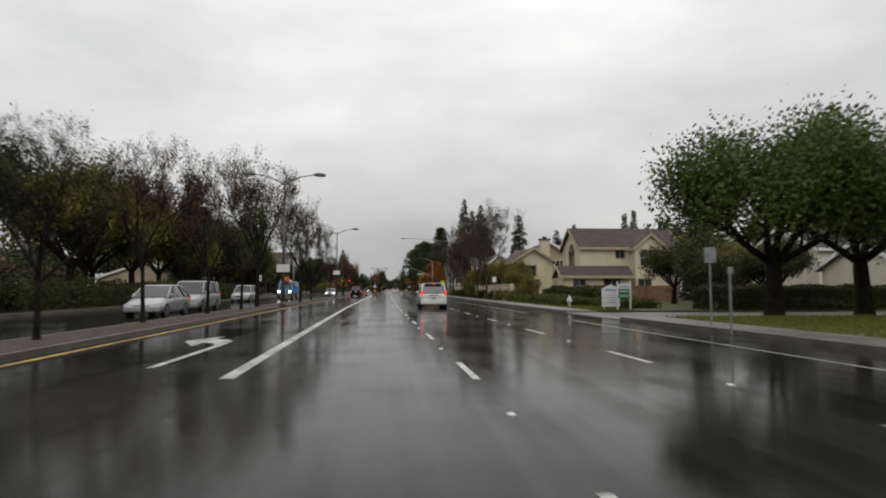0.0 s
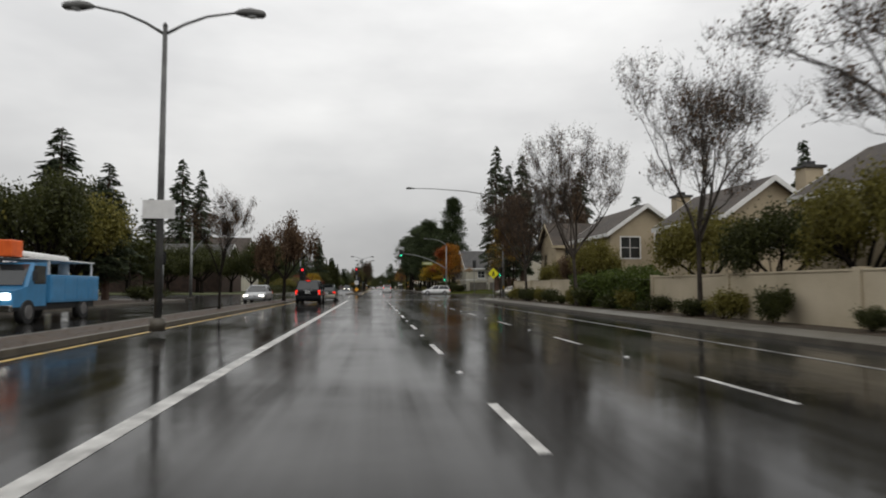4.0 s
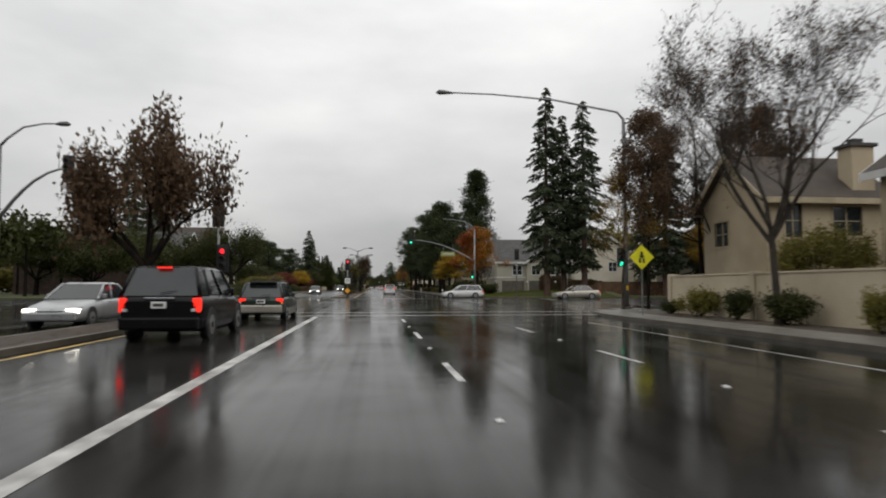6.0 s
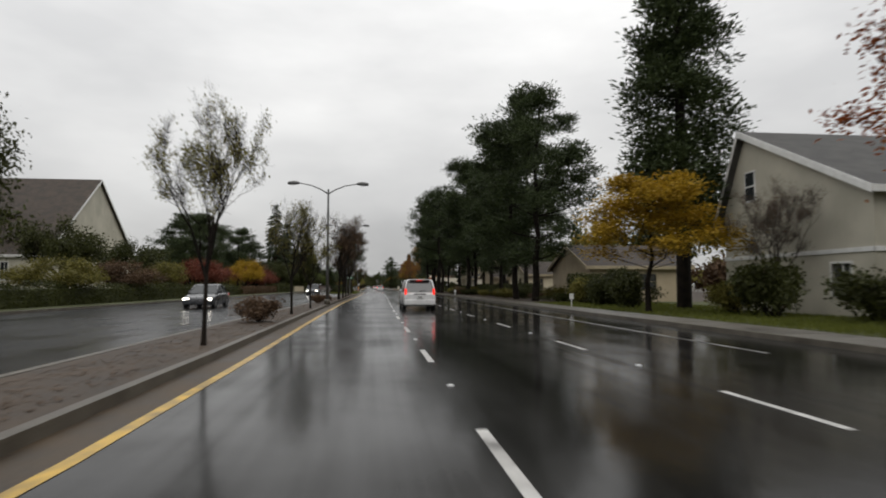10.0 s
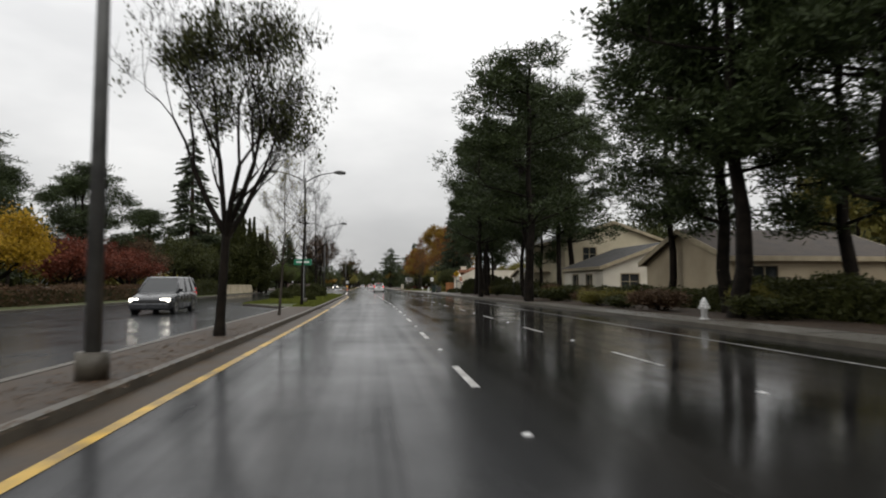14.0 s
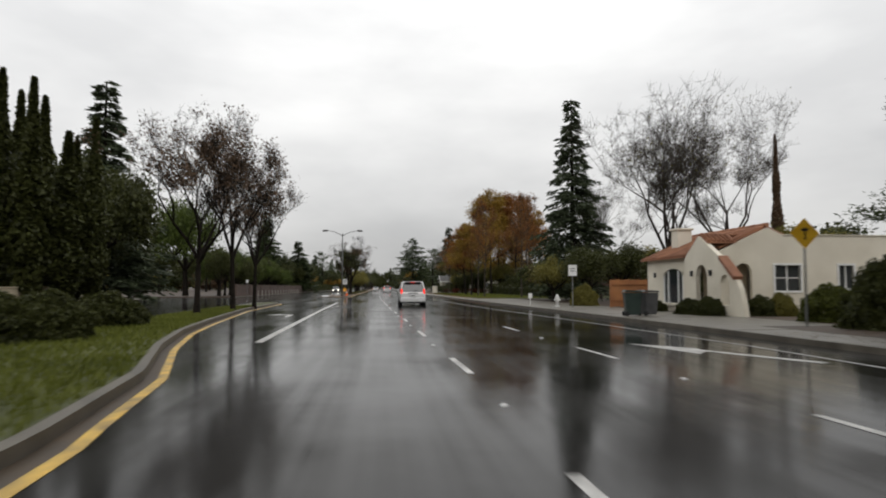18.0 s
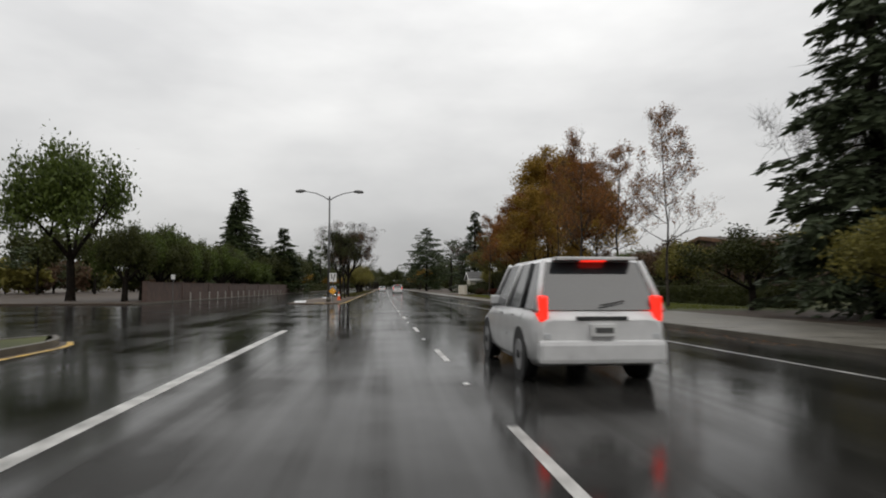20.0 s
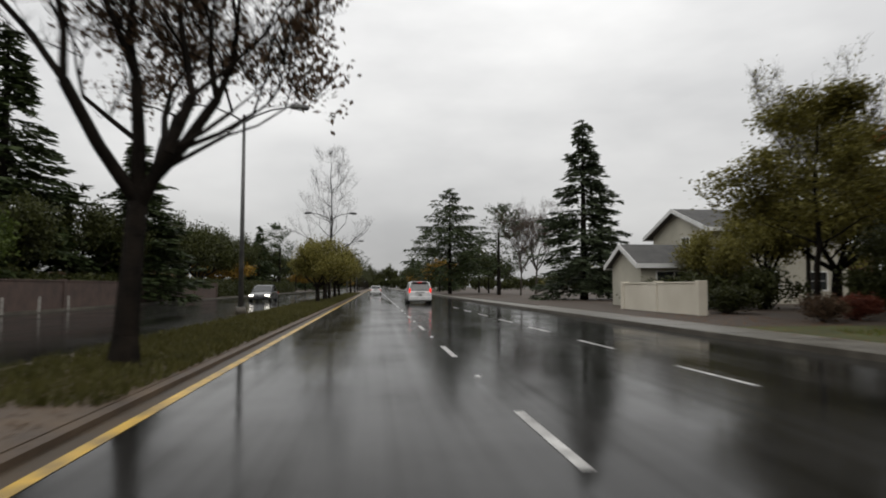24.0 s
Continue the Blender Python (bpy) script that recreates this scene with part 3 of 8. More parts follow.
def plant_meshes(kind, v):
    """The trunk and crown of one kind of tree, at its usual size in metres, foot at the origin."""
    key = (kind, v)
    if key in PLANTS:
        return PLANTS[key]
    rng, g = random.Random(f"{kind}{v}"), np.random.default_rng(sum(map(ord, kind)) * 7 + v)
    segs, tips, heads = [], [], None
    if kind in ("sycamore", "bare", "street", "autumn_tall", "thin", "young", "spreading"):
        top = {"sycamore": 2.4, "bare": 2.2, "street": 2.3, "autumn_tall": 2.6, "thin": 2.6, "young": 2.4, "spreading": 2.0}[kind]
        lean = Vector((rng.uniform(-0.06, 0.06), rng.uniform(-0.06, 0.06), 1)).normalized()
        k = lean * top
        stout = 1.22 if kind == "street" and v >= 3 else 1.0
        segs += [(Vector((0, 0, -0.15)), 0.16 * stout, lean * 0.35, 0.11 * stout), (lean * 0.35, 0.11 * stout, k * 0.6, 0.096 * stout), (k * 0.6, 0.096 * stout, k, 0.09 * stout)]
        if kind in ("bare", "autumn_tall", "thin", "young"):
            q, r = k, 0.088
            for i in range(7):
                e = q + Vector((rng.uniform(-0.1, 0.1), rng.uniform(-0.1, 0.1), 1.05))
                segs.append((q, r, e, r * 0.84))
                for _ in range(4):
                    a = rng.uniform(0, math.tau)
                    grow(rng, e, Vector((math.cos(a), math.sin(a), rng.uniform(0.4, 0.9))).normalized(), (2.3 - i * 0.22) * 0.72, r * 0.36, 3, segs, tips, 0.65, 0.18, (2, 2), 0.66, 0.2, 2)
                q, r = e, r * 0.84
            tips.append(q)
        else:
            for i in range(5 if kind == "street" else 6):
                a = i * math.tau / 5 + rng.uniform(-0.4, 0.4)
                t = 0.75 if i else 0.1
                grow(rng, k * rng.uniform(0.82, 1.0), Vector((math.cos(a) * t, math.sin(a) * t, 1)).normalized(), 1.6 if kind == "street" else 1.9, 0.068 * stout, 5, segs, tips, 0.95 if kind == "spreading" else 0.72, 0.0 if kind == "spreading" else 0.12, (2, 2), 0.76, 0.24, 2)
        n, s, size = {"sycamore": (4600, 0.08, 0.044), "bare": (120, 0.1, 0.04), "street": (5200, 0.09, 0.048), "autumn_tall": (19000, 0.25, 0.075), "thin": (4800, 0.12, 0.060), "young": (1700, 0.10, 0.055), "spreading": (700, 0.08, 0.04)}[kind]
        ends = twigs(rng, tips, {"sycamore": 3, "bare": 1, "street": 2, "autumn_tall": 1, "thin": 2, "young": 2, "spreading": 3}[kind], {"spreading": 0.55, "autumn_tall": 0.3, "bare": 0.5}.get(kind, 0.42), segs)
        leafy = [p for p in ends if noise.noise(p * 0.9 + Vector((v * 7.0, 0, 0))) > (-0.05 if kind == "street" else -0.3)] if kind != "autumn_tall" else tips
        leaves = fill(g, leafy or ends, n, s)
        if stout > 1:
            cores = fill(g, leafy, 560, 0.14)
            leaves = np.repeat(cores, 20, 0) + g.normal(size=(len(cores) * 20, 3)) * 0.13
        bark = BARK if kind in ("street", "autumn_tall", "bare") else BARK_GREY
    elif kind in ("oak", "round", "dense"):
        k = Vector((0.1, 0, 1.7))
        segs += [(Vector((0, 0, -0.15)), 0.42, Vector((0, 0, 0.4)), 0.30), (Vector((0, 0, 0.4)), 0.30, k, 0.26)]
        for i in range(6):
            a = i * math.tau / 6 + rng.uniform(-0.3, 0.3)
            t = 1.2 if i else 0.15
            grow(rng, k, Vector((math.cos(a) * t, math.sin(a) * t, 0.8)).normalized(), 1.9, 0.14, 4, segs, tips, 0.9, 0.06, (2, 3), 0.72, 0.2, 2)
        leaves = fill(g, tips, 30000 if kind == "oak" else 12500, 0.40, 1.5)
        size, bark = 0.076 if kind == "oak" else 0.118, BARK
    elif kind == "pine":
        q, r = Vector((0, 0, -0.2)), 0.27
        levels = []
        for i in range(9):
            e = q + Vector((rng.uniform(-0.25, 0.25), rng.uniform(-0.25, 0.25), 1.95))
            segs.append((q, r, e, r * 0.88))
            q, r = e, r * 0.88
            if i >= (2 if v >= 2 else 1):
                levels.append((q.copy(), r, i))
        for p, r, i in levels:
            reach = 4.3 * math.sin(min(1.0, (i + 0.8) / 5.0) * math.pi / 2) * (1.0 if i < 6 else (9.6 - i) / 3.9)
            for j in range(4 if i > 1 else 2):
                a = rng.uniform(0, math.tau)
                grow(rng, p, Vector((math.cos(a), math.sin(a), rng.uniform(0.05, 0.5))).normalized(), reach * 0.55 * rng.uniform(0.7, 1.1), r * 0.42, 2, segs, tips, 0.7, 0.15, (2, 3), 0.6, 0.2, 2)
        tips.append(q)
        cores = fill(g, tips, 1500 if v < 3 else 800, 0.40)
        off = g.normal(size=(len(cores) * 26, 3)) * [0.22, 0.22, 0.15]
        leaves = np.repeat(cores, 26, 0) + off
        heads = off / np.linalg.norm(off, axis=1)[:, None] + [0, 0, 0.5]
        size, bark = 0.125, BARK
    elif kind == "column":
        segs.append((Vector((0, 0, -0.2)), 0.26, Vector((0, 0, 9)), 0.2))
        segs.append((Vector((0, 0, 9)), 0.2, Vector((0, 0, 19.5)), 0.03))
        cores = []
        while len(cores) < 1500:
            f, a, k = rng.random(), rng.uniform(0, math.tau), math.sqrt(rng.uniform(0.15, 1))
            rad = 2.5 * min(1.0, 0.45 + f * 2.2) * (1 - f) ** 0.42 * (0.82 + 0.18 * math.sin(f * 21 + 2 * math.sin(a)))
            p = Vector((math.cos(a) * rad * k, math.sin(a) * rad * k, 4.2 + 15.8 * f))
            if noise.noise(p * 0.7) > -0.30:
                cores.append(p)
        off = g.normal(size=(1500 * 26, 3)) * [0.24, 0.24, 0.2]
        leaves = np.repeat(np.array([tuple(p) for p in cores]), 26, 0) + off
        heads = off / np.linalg.norm(off, axis=1)[:, None] + [0, 0, 0.4]
        size, bark = 0.125, BARK
    elif kind in ("redwood", "fir", "cedar"):
        h, w = {"redwood": (22.0, 3.3), "fir": (12.0, 2.7), "cedar": (13.0, 4.8)}[kind]
        segs.append((Vector((0, 0, -0.2)), h * 0.011 + 0.04, Vector((0, 0, h * 0.4)), h * 0.009))
        segs.append((Vector((0, 0, h * 0.4)), h * 0.009, Vector((0, 0, h)), 0.02))
        if kind == "redwood":
            wave = lambda f, i: (1 - f) ** 0.62 * min(1.0, 0.45 + (f - 0.16) * 4) * (0.84 + 0.16 * math.sin(i * 2.1 + v * 1.7))
            leaves, heads = conifer(rng, g, h, w, 62, 0.14, wave, 0.06, 0.62, 0.16, (3, 5), 15, segs)
        elif kind == "fir":
            wave = lambda f, i: (1 - f) ** 0.9 * (0.88 + 0.12 * math.sin(i * 2.6 + v))
            leaves, heads = conifer(rng, g, h, w, 46, 0.05, wave, 0.16, 0.72, 0.36, (4, 6), 17, segs)
        else:
            wave = lambda f, i: min(1.0, (1 - f) * 1.7) ** 0.8 * (0.78 + 0.22 * math.sin(i * 2.3))
            leaves, heads = conifer(rng, g, h, w, 30, 0.13, wave, 0.30, 0.22, 0.0, (4, 6), 14, segs)
        size, bark = (0.19, BARK_RED) if kind == "redwood" else (0.155, BARK)
    elif kind == "cypress":
        h = 9.0
        segs.append((Vector((0, 0, -0.1)), 0.16, Vector((0, 0, h * 0.8)), 0.03))
        z = g.uniform(0.3, 9.0, 7000)
        f = z / 9.0
        rad = 0.85 * np.clip(f * 6, 0, 1) * (1 - f) ** 0.8 * (0.85 + 0.15 * np.sin(z * 3 + v)) * np.sqrt(g.uniform(0.2, 1, 7000))
        a = g.uniform(0, math.tau, 7000)
        leaves = np.stack([np.cos(a) * rad, np.sin(a) * rad, z], 1)
        size, bark = 0.11, BARK
    elif kind == "bush":
        for i in range(7):
            a = rng.uniform(0, math.tau)
            grow(rng, Vector((rng.uniform(-0.1, 0.1), rng.uniform(-0.1, 0.1), -0.05)), Vector((math.cos(a) * 0.7, math.sin(a) * 0.7, 1)).normalized(), 0.28, 0.022, 2, segs, tips, 0.7, 0.1, (2, 2), 0.7, 0.2, 2)
        d = g.normal(size=(15000, 3))
        d[:, 2] = np.abs(d[:, 2]) * 0.95 - 0.12
        d /= np.linalg.norm(d, axis=1)[:, None]
        swell = np.array([noise.noise(Vector(q) * 2.4 + Vector((v * 5.0, 0, 0))) + 0.5 * noise.noise(Vector(q) * 6.0) for q in d.tolist()])
        leaves = d * ((0.95 + 0.20 * swell) * g.uniform(0.45, 1.0, 15000) ** 0.3)[:, None] * [1.0, 1.0, 0.92]
        leaves[:, 2] = np.maximum(leaves[:, 2] + 0.06, 0.015)
        size, bark = 0.040, BARK
    else:  # shrub
        for i in range(9):
            a = rng.uniform(0, math.tau)
            grow(rng, Vector((rng.uniform(-0.15, 0.15), rng.uniform(-0.15, 0.15), -0.05)), Vector((math.cos(a) * 0.8, math.sin(a) * 0.8, rng.uniform(0.6, 1.3))).normalized(), 0.55, 0.025, 2, segs, tips, 0.8, 0.1, (2, 3), 0.7, 0.2, 2)
        leaves = fill(g, tips, 4200, 0.13, 0.02)
        size, bark = 0.055, BARK
    lv = np.asarray(leaves)
    SIZES[key] = (float(np.percentile(lv[:, 2], 99.3)), 2 * float(np.percentile(np.hypot(lv[:, 0], lv[:, 1]), 96)))
    PLANTS[key] = (limb_mesh("limbs", segs, bark), leaf_mesh("leaves", leaves, size, LEAF_DARK, v + 11, 0.55 if heads is None else 0.30, 0.25 if kind == "redwood" else 0.0, heads))
    return PLANTS[key]


LEAF_COPY = {}


def plant(kind, x, y, h, w, leaf, label, category="tree", v=0, z=0.12, name="tree", group="", turn=None):
    limbs, leaves = plant_meshes(kind, v)
    key = (kind, v, leaf.name)
    if key not in LEAF_COPY:
        me = leaves.copy()
        me.materials[0] = leaf
        LEAF_COPY[key] = me
    spin = turn if turn is not None else (x * 37.0 + y * 11.0) % 360
    t = thing(name, label, category, pose(x, y, z, 0, 0, spin), group)
    ph, pw = SIZES[(kind, v)]
    t.scale = (w / pw, w / pw, h / ph)
    shared("trunk" if category == "tree" else "stem", limbs, t)
    shared("crown" if category == "tree" else "foliage", LEAF_COPY[key], t)
    return t


def woods(label, items, keep=2600):
    """Distant trees that nobody could count, joined: thinned crowns and plain tapered trunks."""
    mats, vs, fs, mi, base = [BARK], [], [], [], 0
    for k, (kind, x, y, h, w, leaf, v) in enumerate(items):
        if leaf not in mats:
            mats.append(leaf)
        limbs, leaves = plant_meshes(kind, v)
        n = len(leaves.vertices)
        co = np.empty(n * 3)
        leaves.vertices.foreach_get("co", co)
        q = co.reshape(-1, 4, 3)
        step = max(1, len(q) // keep)
        q = q[k % step::step]
        mid = q.mean(1, keepdims=True)
        q = mid + (q - mid) * min(2.2, step ** 0.5)
        ph, pw = SIZES[(kind, v)]
        a = (x * 37 + y * 11) % math.tau
        c, s = math.cos(a), math.sin(a)
        q = q @ np.array([[c, s, 0], [-s, c, 0], [0, 0, 1]]) * [w / pw, w / pw, h / ph] + [x, y, 0.1]
        vs.append(q.reshape(-1, 3))
        fs.append(np.arange(len(q) * 4).reshape(-1, 4) + base)
        mi.append(np.full(len(q), mats.index(leaf)))
        base += len(q) * 4
        r = 0.025 * h
        ring = np.array([(math.cos(j * math.pi / 2), math.sin(j * math.pi / 2), 0) for j in range(4)])
        t = np.concatenate([ring * r + [x, y, 0], ring * r * 0.4 + [x, y, h * 0.7]])
        vs.append(t)
        fs.append(np.array([(j, (j + 1) % 4, 4 + (j + 1) % 4, 4 + j) for j in range(4)]) + base)
        mi.append(np.zeros(4, int))
        base += 8
    v, f = np.concatenate(vs), np.concatenate(fs)
    me = bpy.data.meshes.new("distant_trees")
    me.vertices.add(len(v))
    me.vertices.foreach_set("co", v.ravel())
    me.loops.add(f.size)
    me.loops.foreach_set("vertex_index", f.ravel())
    me.polygons.add(len(f))
    me.polygons.foreach_set("loop_start", np.arange(0, f.size, 4))
    for m in mats:
        me.materials.append(m)
    me.polygons.foreach_set("material_index", np.concatenate(mi))
    me.update(calc_edges=True)
    me.validate()
    return tagged(new("distant_trees", me), label, "trees", kind="stuff")


def hedge(x0, x1, y0, y1, h, leaf, label, z=0.12, seed=0, size=0.07, dens=260, name="hedge", uneven=1.0):
    """A clipped hedge: a leafy, uneven block over a twiggy core."""
    g = np.random.default_rng(seed + 5)
    t = thing(name, label, "hedge", pose((x0 + x1) / 2, (y0 + y1) / 2, z))
    a, b = (x1 - x0) / 2, (y1 - y0) / 2
    core = box(-a * 0.8, a * 0.8, -b * 0.97, b * 0.97, 0, h * 0.9)
    bmesh.ops.subdivide_edges(core, edges=core.edges[:], cuts=3, use_grid_fill=True)
    for vtx in core.verts:
        vtx.co += Vector(noise.noise_vector(vtx.co * 1.7 + Vector((seed, 0, 0)))) * 0.12
    part("core", core, LEAF_DARK, t)
    area = 2 * (2 * b * h) + 2 * a * h * 2 + 4 * a * b
    n = min(26000, int(area * dens))
    f = g.uniform(size=n) * area
    p = g.uniform(-1, 1, (n, 3))
    p[:, 2] = (p[:, 2] + 1) / 2
    side = f < 4 * b * h
    ends = (f >= 4 * b * h) & (f < 4 * b * h + 4 * a * h)
    top = f >= 4 * b * h + 4 * a * h
    p[side, 0] = np.sign(p[side, 0])
    p[ends, 1] = np.sign(p[ends, 1])
    p[top, 2] = 1
    p = p * [a, b, h] + g.normal(size=(n, 3)) * 0.07
    wob = 0.10 * np.sin(p[:, 1] * 1.3 + seed) + 0.07 * np.sin(p[:, 1] * 3.1 + 2 * seed)
    wob += 0.08 * np.sin(p[:, 1] * 0.55 + 3 * seed) + 0.04 * np.sin(p[:, 0] * 2.2 + seed)
    p[:, 2] *= 1 + wob * uneven
    p[:, 2] = np.abs(p[:, 2])
    ob = new("foliage", leaf_mesh("foliage", p, size, leaf, seed))
    ob.parent = t
    return t


# ---- street furniture ----
def street_lamp(x, y, h=8.3, sign=False, label="tall grey steel street lamp with two curved arms"):
    t = thing("street_lamp", label, "street lamp", pose(x, y, 0.12), "double-armed street lamps")
    part("base", disc((0, 0, 0), (0, 0, 1), 0.2, 0.35, 12), KERB, t)
    part("pole", tube([(0, 0, 0.3), (0, 0, h * 0.5), (0, 0, h - 0.35)], [0.105, 0.085, 0.06], 10), STEEL_DARK, t)
    part("cap", tube([(0, 0, h - 0.35), (0, 0, h - 0.25)], [0.075, 0.03], 10), STEEL_DARK, t)
    for s in (-1, 1):
        pts = [(s * 0.05, 0, h - 0.55), (s * 0.5, 0, h - 0.28), (s * 1.1, 0, h - 0.03), (s * 1.9, 0, h + 0.12)]
        arm = part("arm", tube(pts, [0.045, 0.04, 0.036, 0.032], 8), STEEL_DARK, t)
        head = tube([(s * 1.85, 0, h + 0.11), (s * 2.0, 0, h + 0.13), (s * 2.25, 0, h + 0.13), (s * 2.6, 0, h + 0.10), (s * 2.68, 0, h + 0.09)], [0.04, 0.10, 0.14, 0.11, 0.05], 10)
        hd = part("lamp_head", head, STEEL_DARK, t)
        lens = bmesh.new()
        bmesh.ops.create_uvsphere(lens, u_segments=10, v_segments=6, radius=0.11)
        bmesh.ops.scale(lens, vec=(1.6, 0.9, 0.5), verts=lens.verts)
        bmesh.ops.translate(lens, vec=(s * 2.32, 0, h + 0.03), verts=lens.verts)
        part("lens", lens, HEAD_OFF, hd)
    if sign:
        part("sign_plate", box(-0.42, 0.42, -0.13, -0.115, sign, sign + 0.5, 0.004), SIGN_WHITE, t, "white rectangular sign plate")
    return t


def signal_head(parent, x, y, z, lit, plate=True, face=-1, s=1.0):
    """Three lamps in a row, one above the other; face -1 looks down the road at oncoming drivers."""
    hd = part("signal_head", box(x - 0.15 * s, x + 0.15 * s, y - 0.11, y + 0.11, z - 0.5 * s, z + 0.5 * s, 0.02), BLACK_METAL, parent, "black three-lamp signal head")
    if plate:
        part("backplate", box(x - 0.28 * s, x + 0.28 * s, y - face * 0.02 - 0.01, y - face * 0.02 + 0.01, z - 0.64 * s, z + 0.64 * s, 0.004), BLACK_METAL, hd)
    for k, (dz, lamp) in enumerate(((0.33, "red"), (0.0, "amber"), (-0.33, "green"))):
        m = LENS_OFF
        if lamp == lit:
            m = LENS_RED if lamp == "red" else LENS_GREEN
        part("lens", disc((x, y + face * 0.11, z + dz * s), (0, face, 0), 0.115 * s, 0.02, 14), m, hd, f"lit {lamp} lens" if lamp == lit else "")
        vis = tube([(x, y + face * 0.11, z + dz * s), (x, y + face * 0.31, z + dz * s - 0.02)], [0.13 * s, 0.125 * s], 14, cap=False)
        gone = [f for f in vis.faces if f.calc_center_median().z < z + dz * s - 0.07 * s]
        bmesh.ops.delete(vis, geom=gone, context="FACES")
        part("visor", vis, BLACK_METAL, hd)
    return hd


def mast_arm_signal(x, y, lit="green", arm=7.0, rise=5.6, lamp_top=9.3, lamp_arm=3.4, name_sign=True, side=-1, side_head=True, over_lane=True):
    """A steel mast with a bowed arm over the lanes, a signal at its tip, a street name and a lamp above."""
    t = thing("traffic_signal", "grey steel mast-arm traffic signal with lit green lamp", "traffic signal", pose(x, y, 0.12))
    part("foundation", disc((0, 0, 0), (0, 0, 1), 0.32, 0.12, 14), KERB, t)
    part("pole", tube([(0, 0, 0.1), (0, 0, 3.0), (0, 0, lamp_top - 1.1)], [0.15, 0.13, 0.085], 12), STEEL, t)
    pts = [(0, 0, rise * 0.62)] + [(side * arm * k, 0, rise * 0.62 + (rise * 0.38) * (1 - (1 - k) ** 2.0)) for k in (0.1, 0.22, 0.36, 0.5, 0.7, 0.85, 1.0)]
    if over_lane:
        part("mast_arm", tube(pts, [0.10, 0.095, 0.088, 0.08, 0.072, 0.062, 0.055, 0.05], 10), STEEL, t)
    lp = [(0, 0, lamp_top - 1.15), (side * 0.35, 0, lamp_top - 0.75), (side * lamp_arm * 0.4, 0, lamp_top - 0.2), (side * lamp_arm * 0.75, 0, lamp_top), (side * lamp_arm, 0, lamp_top + 0.02)]
    part("lamp_arm", tube(lp, [0.07, 0.06, 0.05, 0.042, 0.04], 8), STEEL, t)
    hd = tube([(side * lamp_arm * 0.97, 0, lamp_top), (side * (lamp_arm + 0.15), 0, lamp_top + 0.02), (side * (lamp_arm + 0.45), 0, lamp_top + 0.02), (side * (lamp_arm + 0.62), 0, lamp_top)], [0.05, 0.11, 0.13, 0.04], 10)
    part("lamp_head", hd, STEEL_DARK, t)
    if over_lane:
        signal_head(t, side * arm, -0.02, rise + 0.02, lit)
        part("antenna", tube([(side * (arm - 0.45), 0, rise), (side * (arm - 0.45), 0, rise + 1.05)], [0.018, 0.014], 6), STEEL, t)
        part("camera_housing", box(side * (arm - 0.45) - 0.05, side * (arm - 0.45) + 0.05, -0.18, 0.12, rise + 1.02, rise + 1.14, 0.01), SIGN_WHITE, t)
    if name_sign:
        sx = side * arm * 0.42
        sz = rise * 0.755
        pl = part("name_plate", box(sx - 0.92, sx + 0.92, -0.14, -0.12, sz - 0.27, sz + 0.27, 0.004), NAME_PLATE, t, "street-name plate, lit yellow-green look in its colour, with pale bars")
        part("name_bar", box(sx - 0.66, sx + 0.66, -0.147, -0.141, sz - 0.09, sz + 0.09), FADED_SIGN, pl)
        for dz in (-0.235, 0.215):
            part("border", box(sx - 0.88, sx + 0.88, -0.147, -0.141, sz + dz, sz + dz + 0.02), FADED_SIGN, pl)
        for dx in (-0.6, 0.6):
            part("hanger", box(sx + dx - 0.015, sx + dx + 0.015, -0.13, -0.02, sz + 0.25, rise * 0.92), STEEL, t)
    if side_head:
        signal_head(t, -side * -0.32, -0.05, 2.75, lit, False)
        part("push_button", box(-0.06, 0.06, -0.2, -0.13, 1.0, 1.25, 0.01), SIGN_YELLOW, t)
    return t


def post_sign(x, y, shape, z=2.2, label="", r=0.38, material=None, name="road_sign", category="road sign", turn=0, post=STEEL, marks=()):
    """A plate on a steel post: 'diamond', 'rect' or 'disc', with dark marks (x0, x1, z0, z1) on it."""
    t = thing(name, label, category, pose(x, y, 0.12, 0, 0, turn))
    part("post", box(-0.025, 0.025, -0.02, 0.02, -0.1, z + r * 0.6, 0.004), post, t)
    if shape == "diamond":
        bm = prism([(-r * 1.3, z), (0, z - r * 1.3), (r * 1.3, z), (0, z + r * 1.3)], -0.035, -0.025, "y")
    elif shape == "disc":
        bm = disc((0, -0.025, z), (0, -1, 0), r, 0.012, 20)
    else:
        bm = box(-r, r, -0.037, -0.025, z - r * 1.25, z + r * 1.25, 0.003)
    pl = part("plate", bm, material, t)
    for x0, x1, z0, z1 in marks:
        part("mark", box(x0 * r, x1 * r, -0.044, -0.0375, z + z0 * r, z + z1 * r), SIGN_BLACK, pl)
    return t


